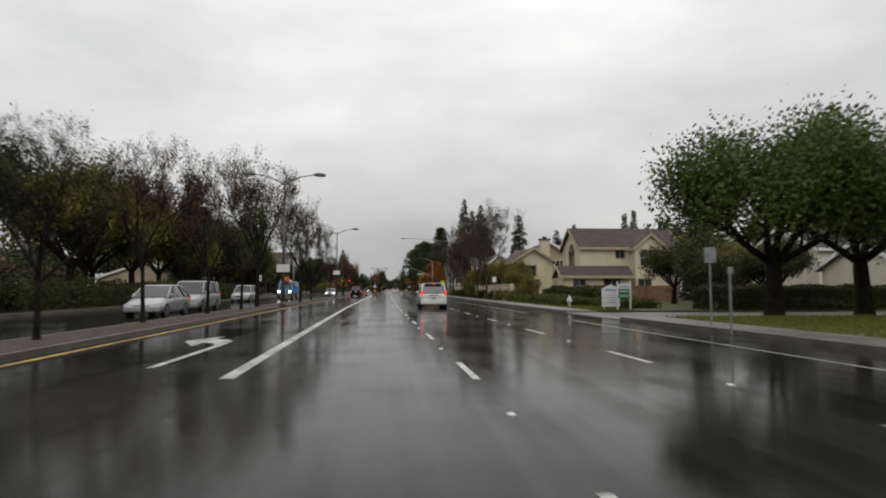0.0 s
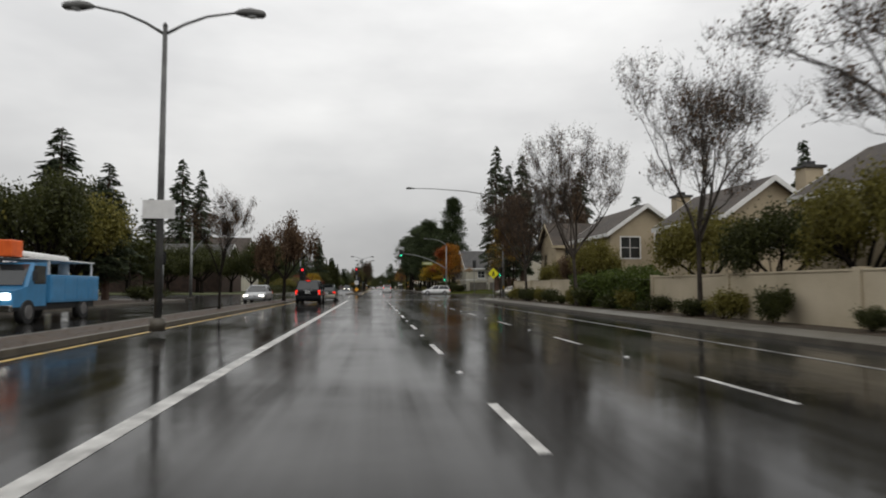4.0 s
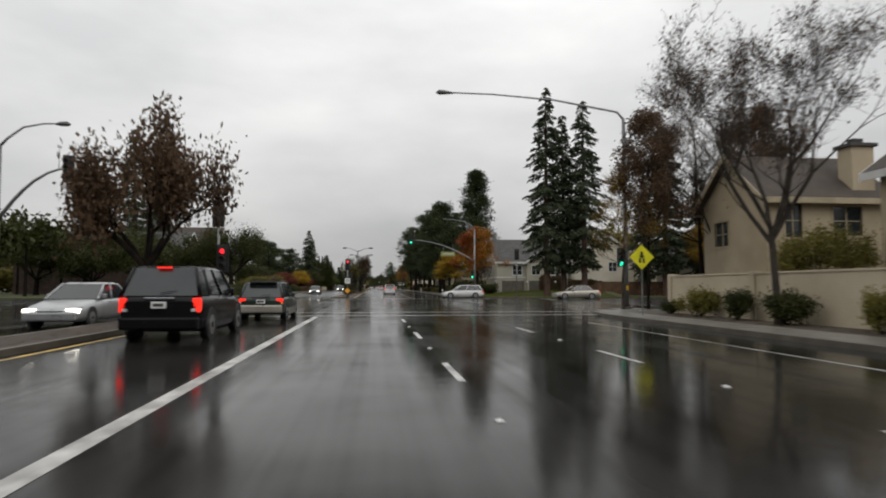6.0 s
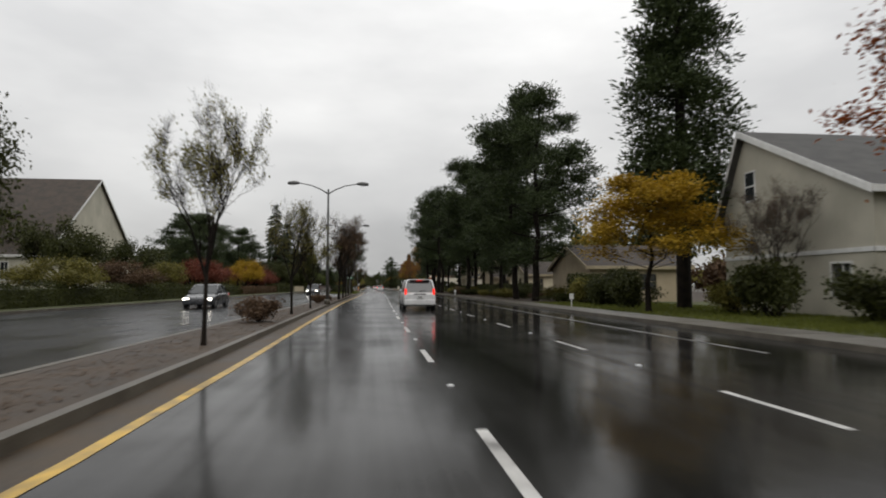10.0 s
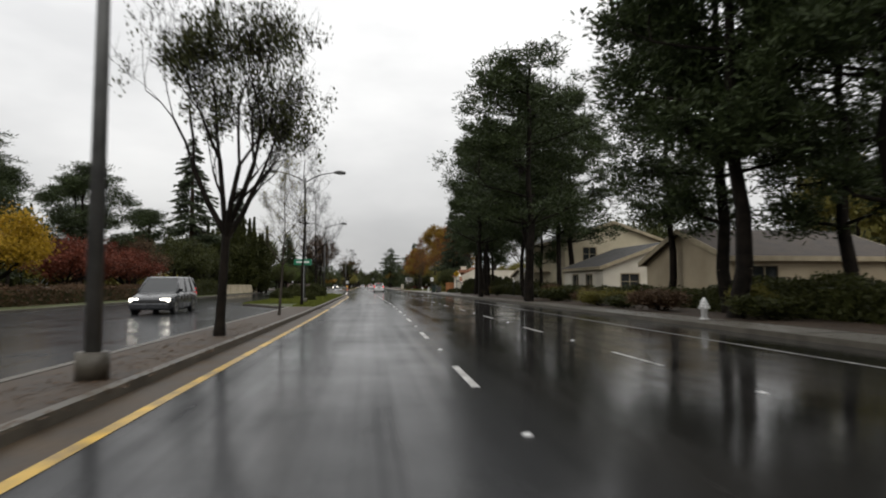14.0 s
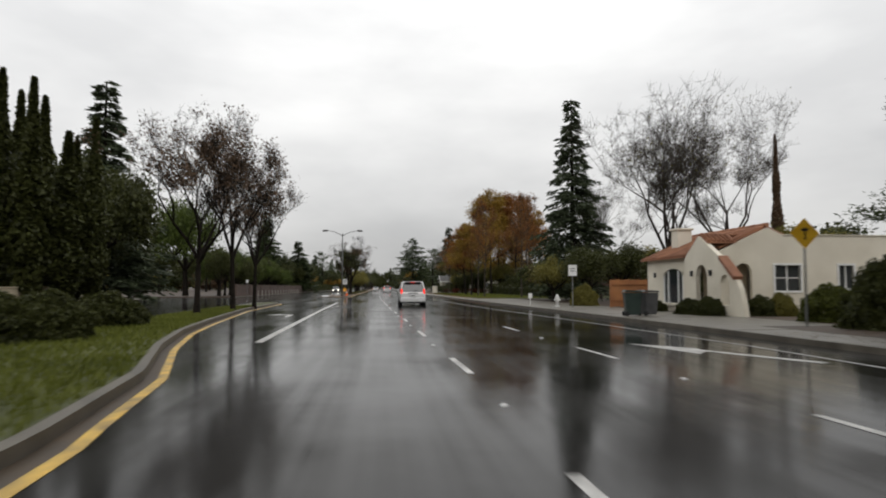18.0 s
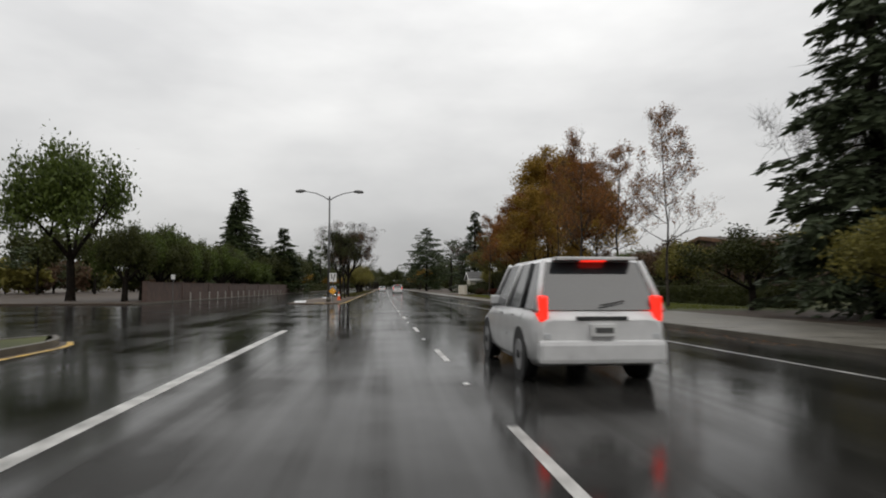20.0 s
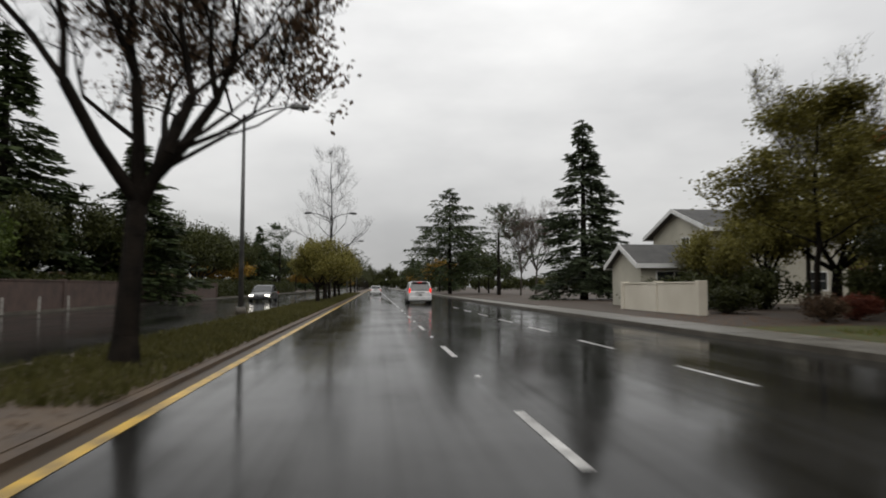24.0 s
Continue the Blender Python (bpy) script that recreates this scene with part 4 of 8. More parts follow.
def hydrant(x, y):
    t = thing("fire_hydrant", "white painted fire hydrant beside the footway", "fire hydrant", pose(x, y, 0.13), "fire hydrants")
    part("flange", disc((0, 0, 0), (0, 0, 1), 0.16, 0.05, 14), SIGN_WHITE, t)
    part("barrel", tube([(0, 0, 0.04), (0, 0, 0.45), (0, 0, 0.5), (0, 0, 0.56)], [0.11, 0.105, 0.14, 0.14], 14), SIGN_WHITE, t)
    part("bonnet", tube([(0, 0, 0.56), (0, 0, 0.64), (0, 0, 0.70), (0, 0, 0.76)], [0.125, 0.10, 0.05, 0.03], 14), SIGN_WHITE, t)
    for d in ((-1, 0, 0), (1, 0, 0), (0, -1, 0)):
        part("outlet", disc((0, 0, 0.42), d, 0.06, 0.18, 10), SIGN_WHITE, t)
    return t


def wheelie_bin(x, y, material, label, turn=0):
    t = thing("wheelie_bin", label, "bin", pose(x, y, 0.13, 0, 0, turn), "bins at the kerb")
    bm = box(-0.29, 0.29, -0.33, 0.33, 0.06, 0.95)
    for vtx in bm.verts:
        if vtx.co.z < 0.5:
            vtx.co.x *= 0.8
            vtx.co.y *= 0.8
    bmesh.ops.bevel(bm, geom=bm.edges[:], offset=0.03, segments=2, affect="EDGES")
    part("body", bm, material, t)
    lid = prism([(-0.37, 0.96), (0.36, 0.98), (0.30, 1.06), (-0.30, 1.03)], -0.31, 0.31, "x")
    part("lid", lid, material, t)
    part("handle", tube([(-0.25, 0.38, 0.93), (0.25, 0.38, 0.93)], [0.018, 0.018], 6), material, t)
    for s in (-1, 1):
        part("wheel", disc((s * 0.22, 0.26, 0.1), (s, 0, 0), 0.1, 0.05, 12), RUBBER, t)
    return t


def traffic_cone(x, y, z=0.14):
    t = thing("traffic_cone", "orange traffic cone with a pale reflective collar on the median", "traffic cone", pose(x, y, z))
    part("foot", box(-0.2, 0.2, -0.2, 0.2, 0, 0.04, 0.01), CONE_ORANGE, t)
    part("cone", tube([(0, 0, 0.04), (0, 0, 0.36)], [0.15, 0.10], 16, cap=False), CONE_ORANGE, t)
    part("collar", tube([(0, 0, 0.36), (0, 0, 0.58)], [0.102, 0.068], 16, cap=False), SIGN_WHITE, t, "pale reflective collar")
    part("tip", tube([(0, 0, 0.58), (0, 0, 0.74)], [0.067, 0.035], 16), CONE_ORANGE, t)
    return t


# ---- vehicles ----
CARS = {  # length, width, belt, roof, nose, bonnet, screen foot, roof front, roof back, rear foot, wheel radius
    "suv": (4.6, 1.82, 1.02, 1.68, 0.72, 0.98, 1.15, 1.95, 4.2, 4.52, 0.34),
    "big_suv": (4.9, 1.9, 1.12, 1.78, 0.82, 1.08, 1.3, 2.1, 4.5, 4.82, 0.37),
    "wagon": (4.65, 1.72, 0.92, 1.48, 0.62, 0.86, 1.2, 2.05, 4.15, 4.55, 0.31),
    "sedan": (4.7, 1.78, 0.93, 1.44, 0.62, 0.86, 1.35, 2.25, 3.35, 4.05, 0.31),
    "hatch": (4.4, 1.74, 0.96, 1.50, 0.62, 0.88, 0.95, 1.95, 3.3, 4.3, 0.30),
    "van": (5.0, 1.95, 1.08, 1.78, 0.75, 1.0, 1.0, 1.85, 4.6, 4.92, 0.33),
}


def car(kind, x, y, heading, body, label, tail=TAIL_RED, head=HEAD_OFF, cladding=None, rack=False, name="car", z=0.006, spare=False):
    """A car whose nose points along heading (0: up the road), standing at x, y (its middle)."""
    L, W, belt, roof, z_nose, z_bon, y_sf, y_rf, y_rb, y_rr, wr = CARS[kind]
    t = thing(name, label, "car", pose(x, y, z, 0, 0, heading))
    hw, gnd = W / 2, 0.2
    f = lambda d: L / 2 - d
    tail_top = belt if kind != "sedan" else belt + 0.02
    st = [(0.0, 0.80, gnd + 0.12, z_nose - 0.10), (0.10, 0.92, gnd + 0.03, z_nose), (0.45, 0.985, gnd, z_nose + 0.10), (y_sf, 1.0, gnd, z_bon + 0.02), (L * 0.45, 1.0, gnd - 0.02, belt), (L * 0.8, 1.0, gnd, belt + 0.02), (L - 0.3, 0.98, gnd + 0.04, tail_top), (L - 0.08, 0.94, gnd + 0.10, tail_top - 0.05), (L, 0.88, gnd + 0.16, tail_top - 0.16)]
    bm = bmesh.new()
    rings = []
    for d, k, z0, z1 in st:
        w, hh = hw * k, z1 - z0
        sec = [(w * 0.86, z0), (w * 0.97, z0 + hh * 0.14), (w, z0 + hh * 0.45), (w * 0.985, z0 + hh * 0.78), (w * 0.92, z0 + hh * 0.95), (w * 0.78, z1)]
        pts = [(-a, b) for a, b in sec] + [(a, b) for a, b in sec[::-1]]
        rings.append([bm.verts.new((a, f(d), b)) for a, b in pts])
    for r, q in zip(rings, rings[1:]):
        for k in range(len(r)):
            fc = bm.faces.new((r[k], r[(k + 1) % len(r)], q[(k + 1) % len(r)], q[k]))
            fc.smooth = True
    bm.faces.new(rings[0])
    bm.faces.new(rings[-1][::-1])
    bmesh.ops.recalc_face_normals(bm, faces=bm.faces)
    part("body", bm, body, t)
    wb, wt = hw * 0.93, hw * 0.74
    zb = belt - 0.03
    lo = [(-wb, f(y_sf + 0.05)), (wb, f(y_sf + 0.05)), (wb, f(y_rr)), (-wb, f(y_rr))]
    hi = [(-wt, f(y_rf)), (wt, f(y_rf)), (wt, f(y_rb)), (-wt, f(y_rb))]
    lo3 = [Vector((a, b, zb)) for a, b in lo]
    hi3 = [Vector((a, b, roof - 0.05)) for a, b in hi]
    for nm, i, j in (("windscreen", 0, 1), ("side_window", 1, 2), ("rear_window", 2, 3), ("side_window", 3, 0)):
        g = bmesh.new()
        q = [g.verts.new(p) for p in (lo3[i], lo3[j], hi3[j], hi3[i])]
        g.faces.new(q)
        part(nm, g, GLASS_DARK, t, "dark glass")
    cap = bmesh.new()
    a = [cap.verts.new(p) for p in hi3]
    b = [cap.verts.new(Vector((p.x * 0.86, p.y * 1.0 + (-0.12 if k < 2 else 0.12), roof + 0.01))) for k, p in enumerate(hi3)]
    cap.faces.new(b)
    for k in range(4):
        fc = cap.faces.new((a[k], a[(k + 1) % 4], b[(k + 1) % 4], b[k]))
        fc.smooth = True
    part("roof", cap, body, t)
    for k in range(4):
        part("pillar", tube([lo3[k] + Vector((0, 0, -0.02)), hi3[k] + Vector((0, 0, 0.01))], [0.05, 0.04], 6), body, t)
    for s in (1, -1):
        for kk in (0.42, 0.74):
            if kk > 0.7 and kind == "sedan":
                continue
            yy = f(y_sf) + (f(y_rr) - f(y_sf)) * kk
            part("door_pillar", tube([(s * (wb + 0.002), yy, zb), (s * (wt + 0.004), f(y_rf) + (f(y_rb) - f(y_rf)) * kk, roof - 0.05)], [0.04, 0.032], 6), body if kk < 0.6 else PLASTIC, t)
        for dd in (0.42, 0.62):
            part("door_handle", box(s * hw * 0.985 - 0.012, s * hw * 0.985 + 0.012, f(L * dd + 0.3) - 0.09, f(L * dd + 0.3) + 0.09, belt - 0.16, belt - 0.13), body, t)
        part("mirror", box(s * (wb + 0.02) - 0.09, s * (wb + 0.02) + 0.09, f(y_sf + 0.42) - 0.06, f(y_sf + 0.42) + 0.06, belt - 0.02, belt + 0.13, 0.03), body, t)
        low = kind in ("suv", "wagon", "van")
        if kind == "suv":
            part("tail_light", box(s * hw * 0.84 - 0.06, s * hw * 0.84 + 0.06, f(L) + 0.02, f(L) + 0.30, belt - 0.18, belt + 0.16, 0.03), tail, t, "red tail light")
        elif kind == "big_suv":
            part("tail_light", box(s * hw * 0.86 - 0.085, s * hw * 0.86 + 0.085, f(L) + 0.0, f(L) + 0.22, belt - 0.42, belt - 0.08, 0.03), tail, t, "red tail light")
        else:
            part("tail_light", box(s * hw * 0.80 - 0.13, s * hw * 0.80 + 0.13, f(L) + 0.005, f(L) + 0.16, belt - 0.22, belt - 0.07, 0.03), tail, t, "red tail light")
            part("indicator_lens", box(s * hw * 0.80 - 0.12, s * hw * 0.80 + 0.12, f(L) + 0.004, f(L) + 0.14, belt - 0.30, belt - 0.225, 0.02), SIGN_AMBER, t)
        part("reverse_lens", box(s * hw * 0.80 - 0.05, s * hw * 0.80 + 0.05, f(L) - 0.012, f(L) + 0.1, belt - 0.40, belt - 0.33, 0.01), HEAD_OFF, t)
        part("headlight", box(s * hw * 0.70 - 0.19, s * hw * 0.70 + 0.19, f(0.16) - 0.16, f(0.03), z_nose - 0.16, z_nose + 0.0, 0.04), head, t)
        for d in (L * 0.185, L * 0.80):
            wy = f(d)
            wh = part("wheel", disc((s * (hw - 0.20), wy, wr), (s, 0, 0), wr * 0.98, 0.17, 20), RUBBER, t)
            part("tyre", tube([(s * (hw - 0.22), wy, wr), (s * (hw - 0.20), wy, wr), (s * (hw - 0.02), wy, wr), (s * (hw + 0.0), wy, wr)], [wr * 0.92, wr, wr, wr * 0.93], 20), RUBBER, wh)
            part("rim", disc((s * (hw - 0.01), wy, wr), (s, 0, 0), wr * 0.66, 0.018, 16), ALLOY, wh, "alloy rim")
            part("hub", disc((s * (hw + 0.005), wy, wr), (s, 0, 0), wr * 0.18, 0.02, 8), PLASTIC, wh)
            arch = tube([(s * (hw - 0.08), wy, wr), (s * (hw + 0.004), wy, wr)], [wr * 1.17, wr * 1.17], 20)
            part("wheel_arch", arch, PLASTIC, t)
    clad = cladding or body
    part("front_bumper", box(-hw * 0.9, hw * 0.9, f(0.14), f(-0.05), gnd + 0.05, gnd + 0.32, 0.06), clad, t)
    part("rear_bumper", box(-hw * 0.93, hw * 0.93, f(L + 0.07), f(L - 0.14), gnd + 0.10, gnd + 0.40, 0.06), clad, t)
    if cladding:
        for s in (1, -1):
            part("sill_cladding", box(s * (hw - 0.03) - 0.02, s * (hw - 0.03) + 0.06, f(L * 0.72), f(L * 0.27), gnd, gnd + 0.24, 0.02), cladding, t)
    part("grille", box(-hw * 0.42, hw * 0.42, f(0.02), f(-0.02), z_nose - 0.22, z_nose - 0.07, 0.01), PLASTIC, t)
    zp = 0.60 if kind == "big_suv" else 0.46
    part("tailgate_handle", box(-0.34, 0.34, f(L + 0.02), f(L - 0.03), gnd + zp + 0.2, gnd + zp + 0.25, 0.01), CHROME if kind == "big_suv" else PLASTIC, t)
    pl = part("number_plate", box(-0.16, 0.16, f(L + 0.085), f(L - 0.02), gnd + zp, gnd + zp + 0.15), SIGN_WHITE, t)
    part("plate_bar", box(-0.12, 0.12, f(L + 0.092), f(L + 0.086), gnd + zp + 0.04, gnd + zp + 0.11), STEEL_DARK, pl)
    part("rear_wiper", tube([(0.0, f(y_rr + 0.02), zb + 0.06), (0.34, f(y_rr - 0.02), zb + 0.12)], [0.012, 0.009], 5), PLASTIC, t)
    if rack:
        for s in (1, -1):
            part("roof_rail", tube([(s * wt * 0.86, f(y_rf + 0.25), roof + 0.06), (s * wt * 0.86, f(y_rb - 0.15), roof + 0.06)], [0.02, 0.02], 6), PLASTIC, t)
        for dd in (0.35, 0.7):
            yy = f(y_rf + (y_rb - y_rf) * dd)
            part("roof_bar", box(-wt * 0.86, wt * 0.86, yy - 0.025, yy + 0.025, roof + 0.05, roof + 0.08), PLASTIC, t)
    if kind in ("big_suv", "suv"):
        part("high_brake_light", box(-0.16, 0.16, f(y_rb + 0.1), f(y_rb + 0.02), roof - 0.05, roof - 0.01), tail, t)
    if kind == "wagon" or kind == "suv":
        part("rear_spoiler", box(-wt * 0.82, wt * 0.82, f(y_rb + 0.22), f(y_rb - 0.05), roof - 0.03, roof + 0.015, 0.01), body, t)
    return t


# ---- houses ----
def facade(bm, o, u, width, height, holes, thick=0.18):
    """A wall of that thickness from o along u, pierced by holes (u0, u1, z0, z1)."""
    o, u = Vector(o), Vector(u)
    n = Vector((u.y, -u.x, 0))
    us = sorted({0.0, width, *[h[0] for h in holes], *[h[1] for h in holes]})
    zs = sorted({0.0, height, *[h[2] for h in holes], *[h[3] for h in holes]})
    pt = lambda a, z, d: bm.verts.new(o + u * a + Vector((0, 0, z)) - n * d)
    for a, b in zip(us, us[1:]):
        for c, d in zip(zs, zs[1:]):
            if any(h[0] <= (a + b) / 2 <= h[1] and h[2] <= (c + d) / 2 <= h[3] for h in holes):
                continue
            for dep in (0.0, thick):
                bm.faces.new((pt(a, c, dep), pt(b, c, dep), pt(b, d, dep), pt(a, d, dep)))
    for a, b, c, d in holes:
        for (p, q), (r, s) in (((a, c), (b, c)), ((b, c), (b, d)), ((b, d), (a, d)), ((a, d), (a, c))):
            bm.faces.new((pt(p, q, 0), pt(r, s, 0), pt(r, s, thick), pt(p, q, thick)))
    return bm


def window(parent, o, u, hole, trim, bars=True):
    o, u = Vector(o), Vector(u)
    n = Vector((u.y, -u.x, 0))
    m = Matrix.Translation(o) @ Matrix(((u.x, n.x, 0, 0), (u.y, n.y, 0, 0), (0, 0, 1, 0), (0, 0, 0, 1)))
    a, b, c, d = hole
    fr = bmesh.new()
    w = 0.09
    for x0, x1, z0, z1 in ((a - w, a, c - w, d + w), (b, b + w, c - w, d + w), (a, b, c - w, c), (a, b, d, d + w)):
        box(x0, x1, -0.05, 0.035, z0, z1, bm=fr)
    fr.transform(m)
    win = part("window", fr, trim, parent)
    pane = box(a, b, -0.11, -0.09, c, d)
    pane.transform(m)
    part("pane", pane, GLASS_DARK, win, "dark reflecting glass")
    if bars:
        br = box((a + b) / 2 - 0.025, (a + b) / 2 + 0.025, -0.09, -0.05, c, d)
        br.transform(m)
        part("mullion", br, trim, win)
        if d - c > 1.1:
            b2 = box(a, b, -0.088, -0.052, (c + d) / 2 - 0.02, (c + d) / 2 + 0.02)
            b2.transform(m)
            part("glazing_bar", b2, trim, win)
    return win


def house(x0, x1, y0, y1, eave, ridge, axis, wall, roof, label, front=(), side=(), chimney=None, ridge_at=0.5, garage=None, trim=TRIM_WHITE, over=0.4, name="house"):
    """A gabled house: front faces the camera's coming (-y), side faces the road (x0). axis: the ridge's run."""
    t = thing(name, label, "house", pose(x0, y0, 0.1), "houses along the road")
    W, D = x1 - x0, y1 - y0
    fr, sd = list(front), list(side)
    part("wall", facade(bmesh.new(), (0, 0, 0), (1, 0, 0), W, eave, fr), wall, t, "front wall")
    part("wall", facade(bmesh.new(), (0, D, 0), (0, -1, 0), D, eave, [(D - b, D - a, c, d) for a, b, c, d in sd]), wall, t)
    part("wall", facade(bmesh.new(), (W, 0, 0), (0, 1, 0), D, eave, []), wall, t)
    part("wall", facade(bmesh.new(), (W, D, 0), (-1, 0, 0), W, eave, []), wall, t)
    for h in fr:
        window(t, (0, 0, 0), (1, 0, 0), h, trim)
    for a, b, c, d in sd:
        window(t, (0, D, 0), (0, -1, 0), (D - b, D - a, c, d), trim)
    span = D if axis == "x" else W
    run = W if axis == "x" else D
    p = span * ridge_at
    for k in (0.0, run - 0.18):
        part("gable", prism([(0, eave), (span, eave), (p, ridge)], k, k + 0.18, axis), wall, t)
    th = 0.16
    for a, b in ((-over, p), (span + over, p)):
        s = (ridge - eave) / (p if a < 0 else span - p)
        za = eave - s * over
        poly = [(a, za), (b, ridge), (b, ridge + th), (a, za + th)]
        part("roof_slope", prism(poly, -over, run + over, axis), roof, t)
        part("fascia", prism([(a - 0.03, za - 0.10), (a + 0.03, za - 0.10), (a + 0.03, za + th), (a - 0.03, za + th)], -over - 0.02, run + over + 0.02, axis), trim, t)
    for k in (-over - 0.05, run + over):
        for a in (-over, span + over):
            s = (ridge - eave) / (p if a < 0 else span - p)
            za = eave - s * over
            part("barge_board", prism([(a, za - 0.14), (p, ridge - 0.14), (p, ridge + th + 0.01), (a, za + th + 0.01)], k, k + 0.05, axis), trim, t)
    if chimney:
        cx, cy, cz = chimney
        ch = part("chimney", box(cx - 0.55, cx + 0.55, cy - 0.45, cy + 0.45, 0, cz, 0.02), wall, t)
        part("chimney_cap", box(cx - 0.68, cx + 0.68, cy - 0.58, cy + 0.58, cz, cz + 0.16, 0.02), ROOF_GREY, ch)
        part("flue", box(cx - 0.25, cx + 0.25, cy - 0.2, cy + 0.2, cz + 0.16, cz + 0.42), BLACK_METAL, ch)
    if garage:
        a, b, zt = garage
        # the door's dark tone carries the shade of a recess that isn't modelled
        dr = part("garage_door", box(a, b, -0.06, -0.005, 0.02, zt, 0.01), GARAGE, t)
        for k in range(1, 4):
            part("panel_rib", box(a + 0.05, b - 0.05, -0.075, -0.062, zt * k / 4 - 0.02, zt * k / 4 + 0.02), GARAGE, dr)
    return t


def grass_patch(name, fx0, fx1, y0, y1, n, h, material, label, seed=0, z=0.12, flat=False, road_bound=True):
    """Blades of grass, or fallen leaves lying flat, strewn over a bank."""
    g = np.random.default_rng(seed + 77)
    y = g.uniform(y0, y1, n)
    u = g.uniform(0, 1, n)
    far = fx1 if callable(fx1) else (lambda q: fx1)
    x = np.array([(road_x(b) if road_bound else 0.0) + fx0 + (far(b) - fx0) * a for a, b in zip(u, y)])
    if callable(z):
        z = np.array([z(p, q) for p, q in zip(x, y)])
    a = g.uniform(0, math.tau, n)
    s = h * g.uniform(0.5, 1.3, n)
    if flat:
        c, d = np.cos(a) * s, np.sin(a) * s
        zz = z + 0.006 + g.uniform(0, 0.012, n)
        v = np.stack([np.stack([x - c, y - d, zz], 1), np.stack([x - d * 0.6, y + c * 0.6, zz + s * 0.1], 1), np.stack([x + c, y + d, zz], 1), np.stack([x + d * 0.6, y - c * 0.6, zz + s * 0.15], 1)], 1).reshape(-1, 3)
    else:
        w = 0.012 + 0.01 * g.uniform(size=n)
        lx, ly = g.normal(size=n) * 0.4 * s, g.normal(size=n) * 0.4 * s
        c, d = np.cos(a) * w, np.sin(a) * w
        v = np.stack([np.stack([x - c, y - d, 0 * x + z], 1), np.stack([x + c, y + d, 0 * x + z], 1), np.stack([x + lx + c * 0.3, y + ly + d * 0.3, z + s], 1), np.stack([x + lx - c * 0.3, y + ly - d * 0.3, z + s], 1)], 1).reshape(-1, 3)
    f = np.arange(4 * n).reshape(-1, 4)
    me = mesh_of(name, v.tolist(), f.tolist(), material)
    return tagged(new(name, me), label, name.replace("_", " "), kind="stuff")


def garden_wall(x, y0, y1, h, material, label, thick=0.2, post_every=0.0, cap=True, name="garden_wall"):
    """A wall along the road with a coping and, at steps, posts."""
    t = thing(name, label, "wall", pose(x, y0, 0.1))
    part("wall_panel", box(-thick / 2, thick / 2, 0, y1 - y0, 0, h, 0.015), material, t)
    if cap:
        part("coping", box(-thick / 2 - 0.04, thick / 2 + 0.04, -0.02, y1 - y0 + 0.02, h, h + 0.07, 0.015), material, t)
    if post_every:
        n = int((y1 - y0) / post_every)
        for i in range(n + 1):
            yy = (y1 - y0) * i / max(1, n)
            part("pier", box(-thick / 2 - 0.07, thick / 2 + 0.07, yy - 0.16, yy + 0.16, 0, h + 0.12, 0.015), material, t)
    return t


def board_fence(x, y0, y1, h, material, label, gap=0.012):
    t = thing("board_fence", label, "fence", pose(x, y0, 0.1))
    me = None
    n = int((y1 - y0) / 0.15)
    for i in range(n):
        if me is None:
            ob = part("board", box(-0.012, 0.012, 0, 0.15 - gap, 0.05, h, 0.003), material, t)
            me = ob.data
        else:
            shared("board", me, t, pose(0.004 * ((i * 7) % 3 - 1), i * 0.15, 0.015 * ((i * 5) % 4 - 1.5)))
    for z in (0.4, h - 0.3):
        part("rail", box(0.014, 0.06, 0, y1 - y0, z, z + 0.09), material, t)
    for i in range(int((y1 - y0) / 2.4) + 1):
        part("post", box(0.014, 0.1, i * 2.4 - 0.05, i * 2.4 + 0.05, 0, h - 0.05), material, t)
    return t


def post_signal(x, y, label, lit="red", z=3.75, uturn=False, low=None, nose=False):
    """A signal on a straight post at a median's nose, with its sign and marker."""
    t = thing("post_signal", label, "traffic signal", pose(x, y, 0.13))
    part("foundation", disc((0, 0, 0), (0, 0, 1), 0.2, 0.1, 12), KERB, t)
    part("pole", tube([(0, 0, 0.08), (0, 0, z + 0.5)], [0.06, 0.055], 10), STEEL, t)
    signal_head(t, 0, -0.14, z, "" if low else lit)
    if low:
        signal_head(t, 0.22, -0.1, low, lit, True)
    if uturn:
        sg = part("turn_sign", box(-0.30, 0.30, -0.1, -0.085, uturn - 0.3, uturn + 0.3, 0.004), SIGN_WHITE, t, "white turn sign with black arrow")
        for x0, x1, z0, z1 in ((-0.13, -0.08, -0.18, 0.16), (-0.13, 0.14, 0.11, 0.16), (0.09, 0.14, -0.05, 0.16), (0.05, 0.18, -0.1, -0.04)):
            part("arrow_bar", box(x0, x1, -0.107, -0.1005, uturn + z0, uturn + z1), SIGN_BLACK, sg)
    if nose:
        part("marker_plate", prism([(-0.33, 0.72), (0, 0.39), (0.33, 0.72), (0, 1.05)], -0.10, -0.085, "y"), SIGN_AMBER, t, "amber diamond object marker")
        signal_head(t, 0.24, 0.2, 2.15, "", True, 1)
    return t


# ---- ground, road and kerbs ----
g_bm = bmesh.new()
bmesh.ops.create_grid(g_bm, x_segments=2, y_segments=2, size=1.0, matrix=Matrix.Translation((0, 700, -0.06)) @ Matrix.Diagonal((2500, 2500, 1, 1)))
single("ground", g_bm, EARTH, "dark wet earth under the whole place", kind="structure")

KX = 10.0  # kerb on the near carriageway
OX = -16.8  # kerb on the opposite carriageway


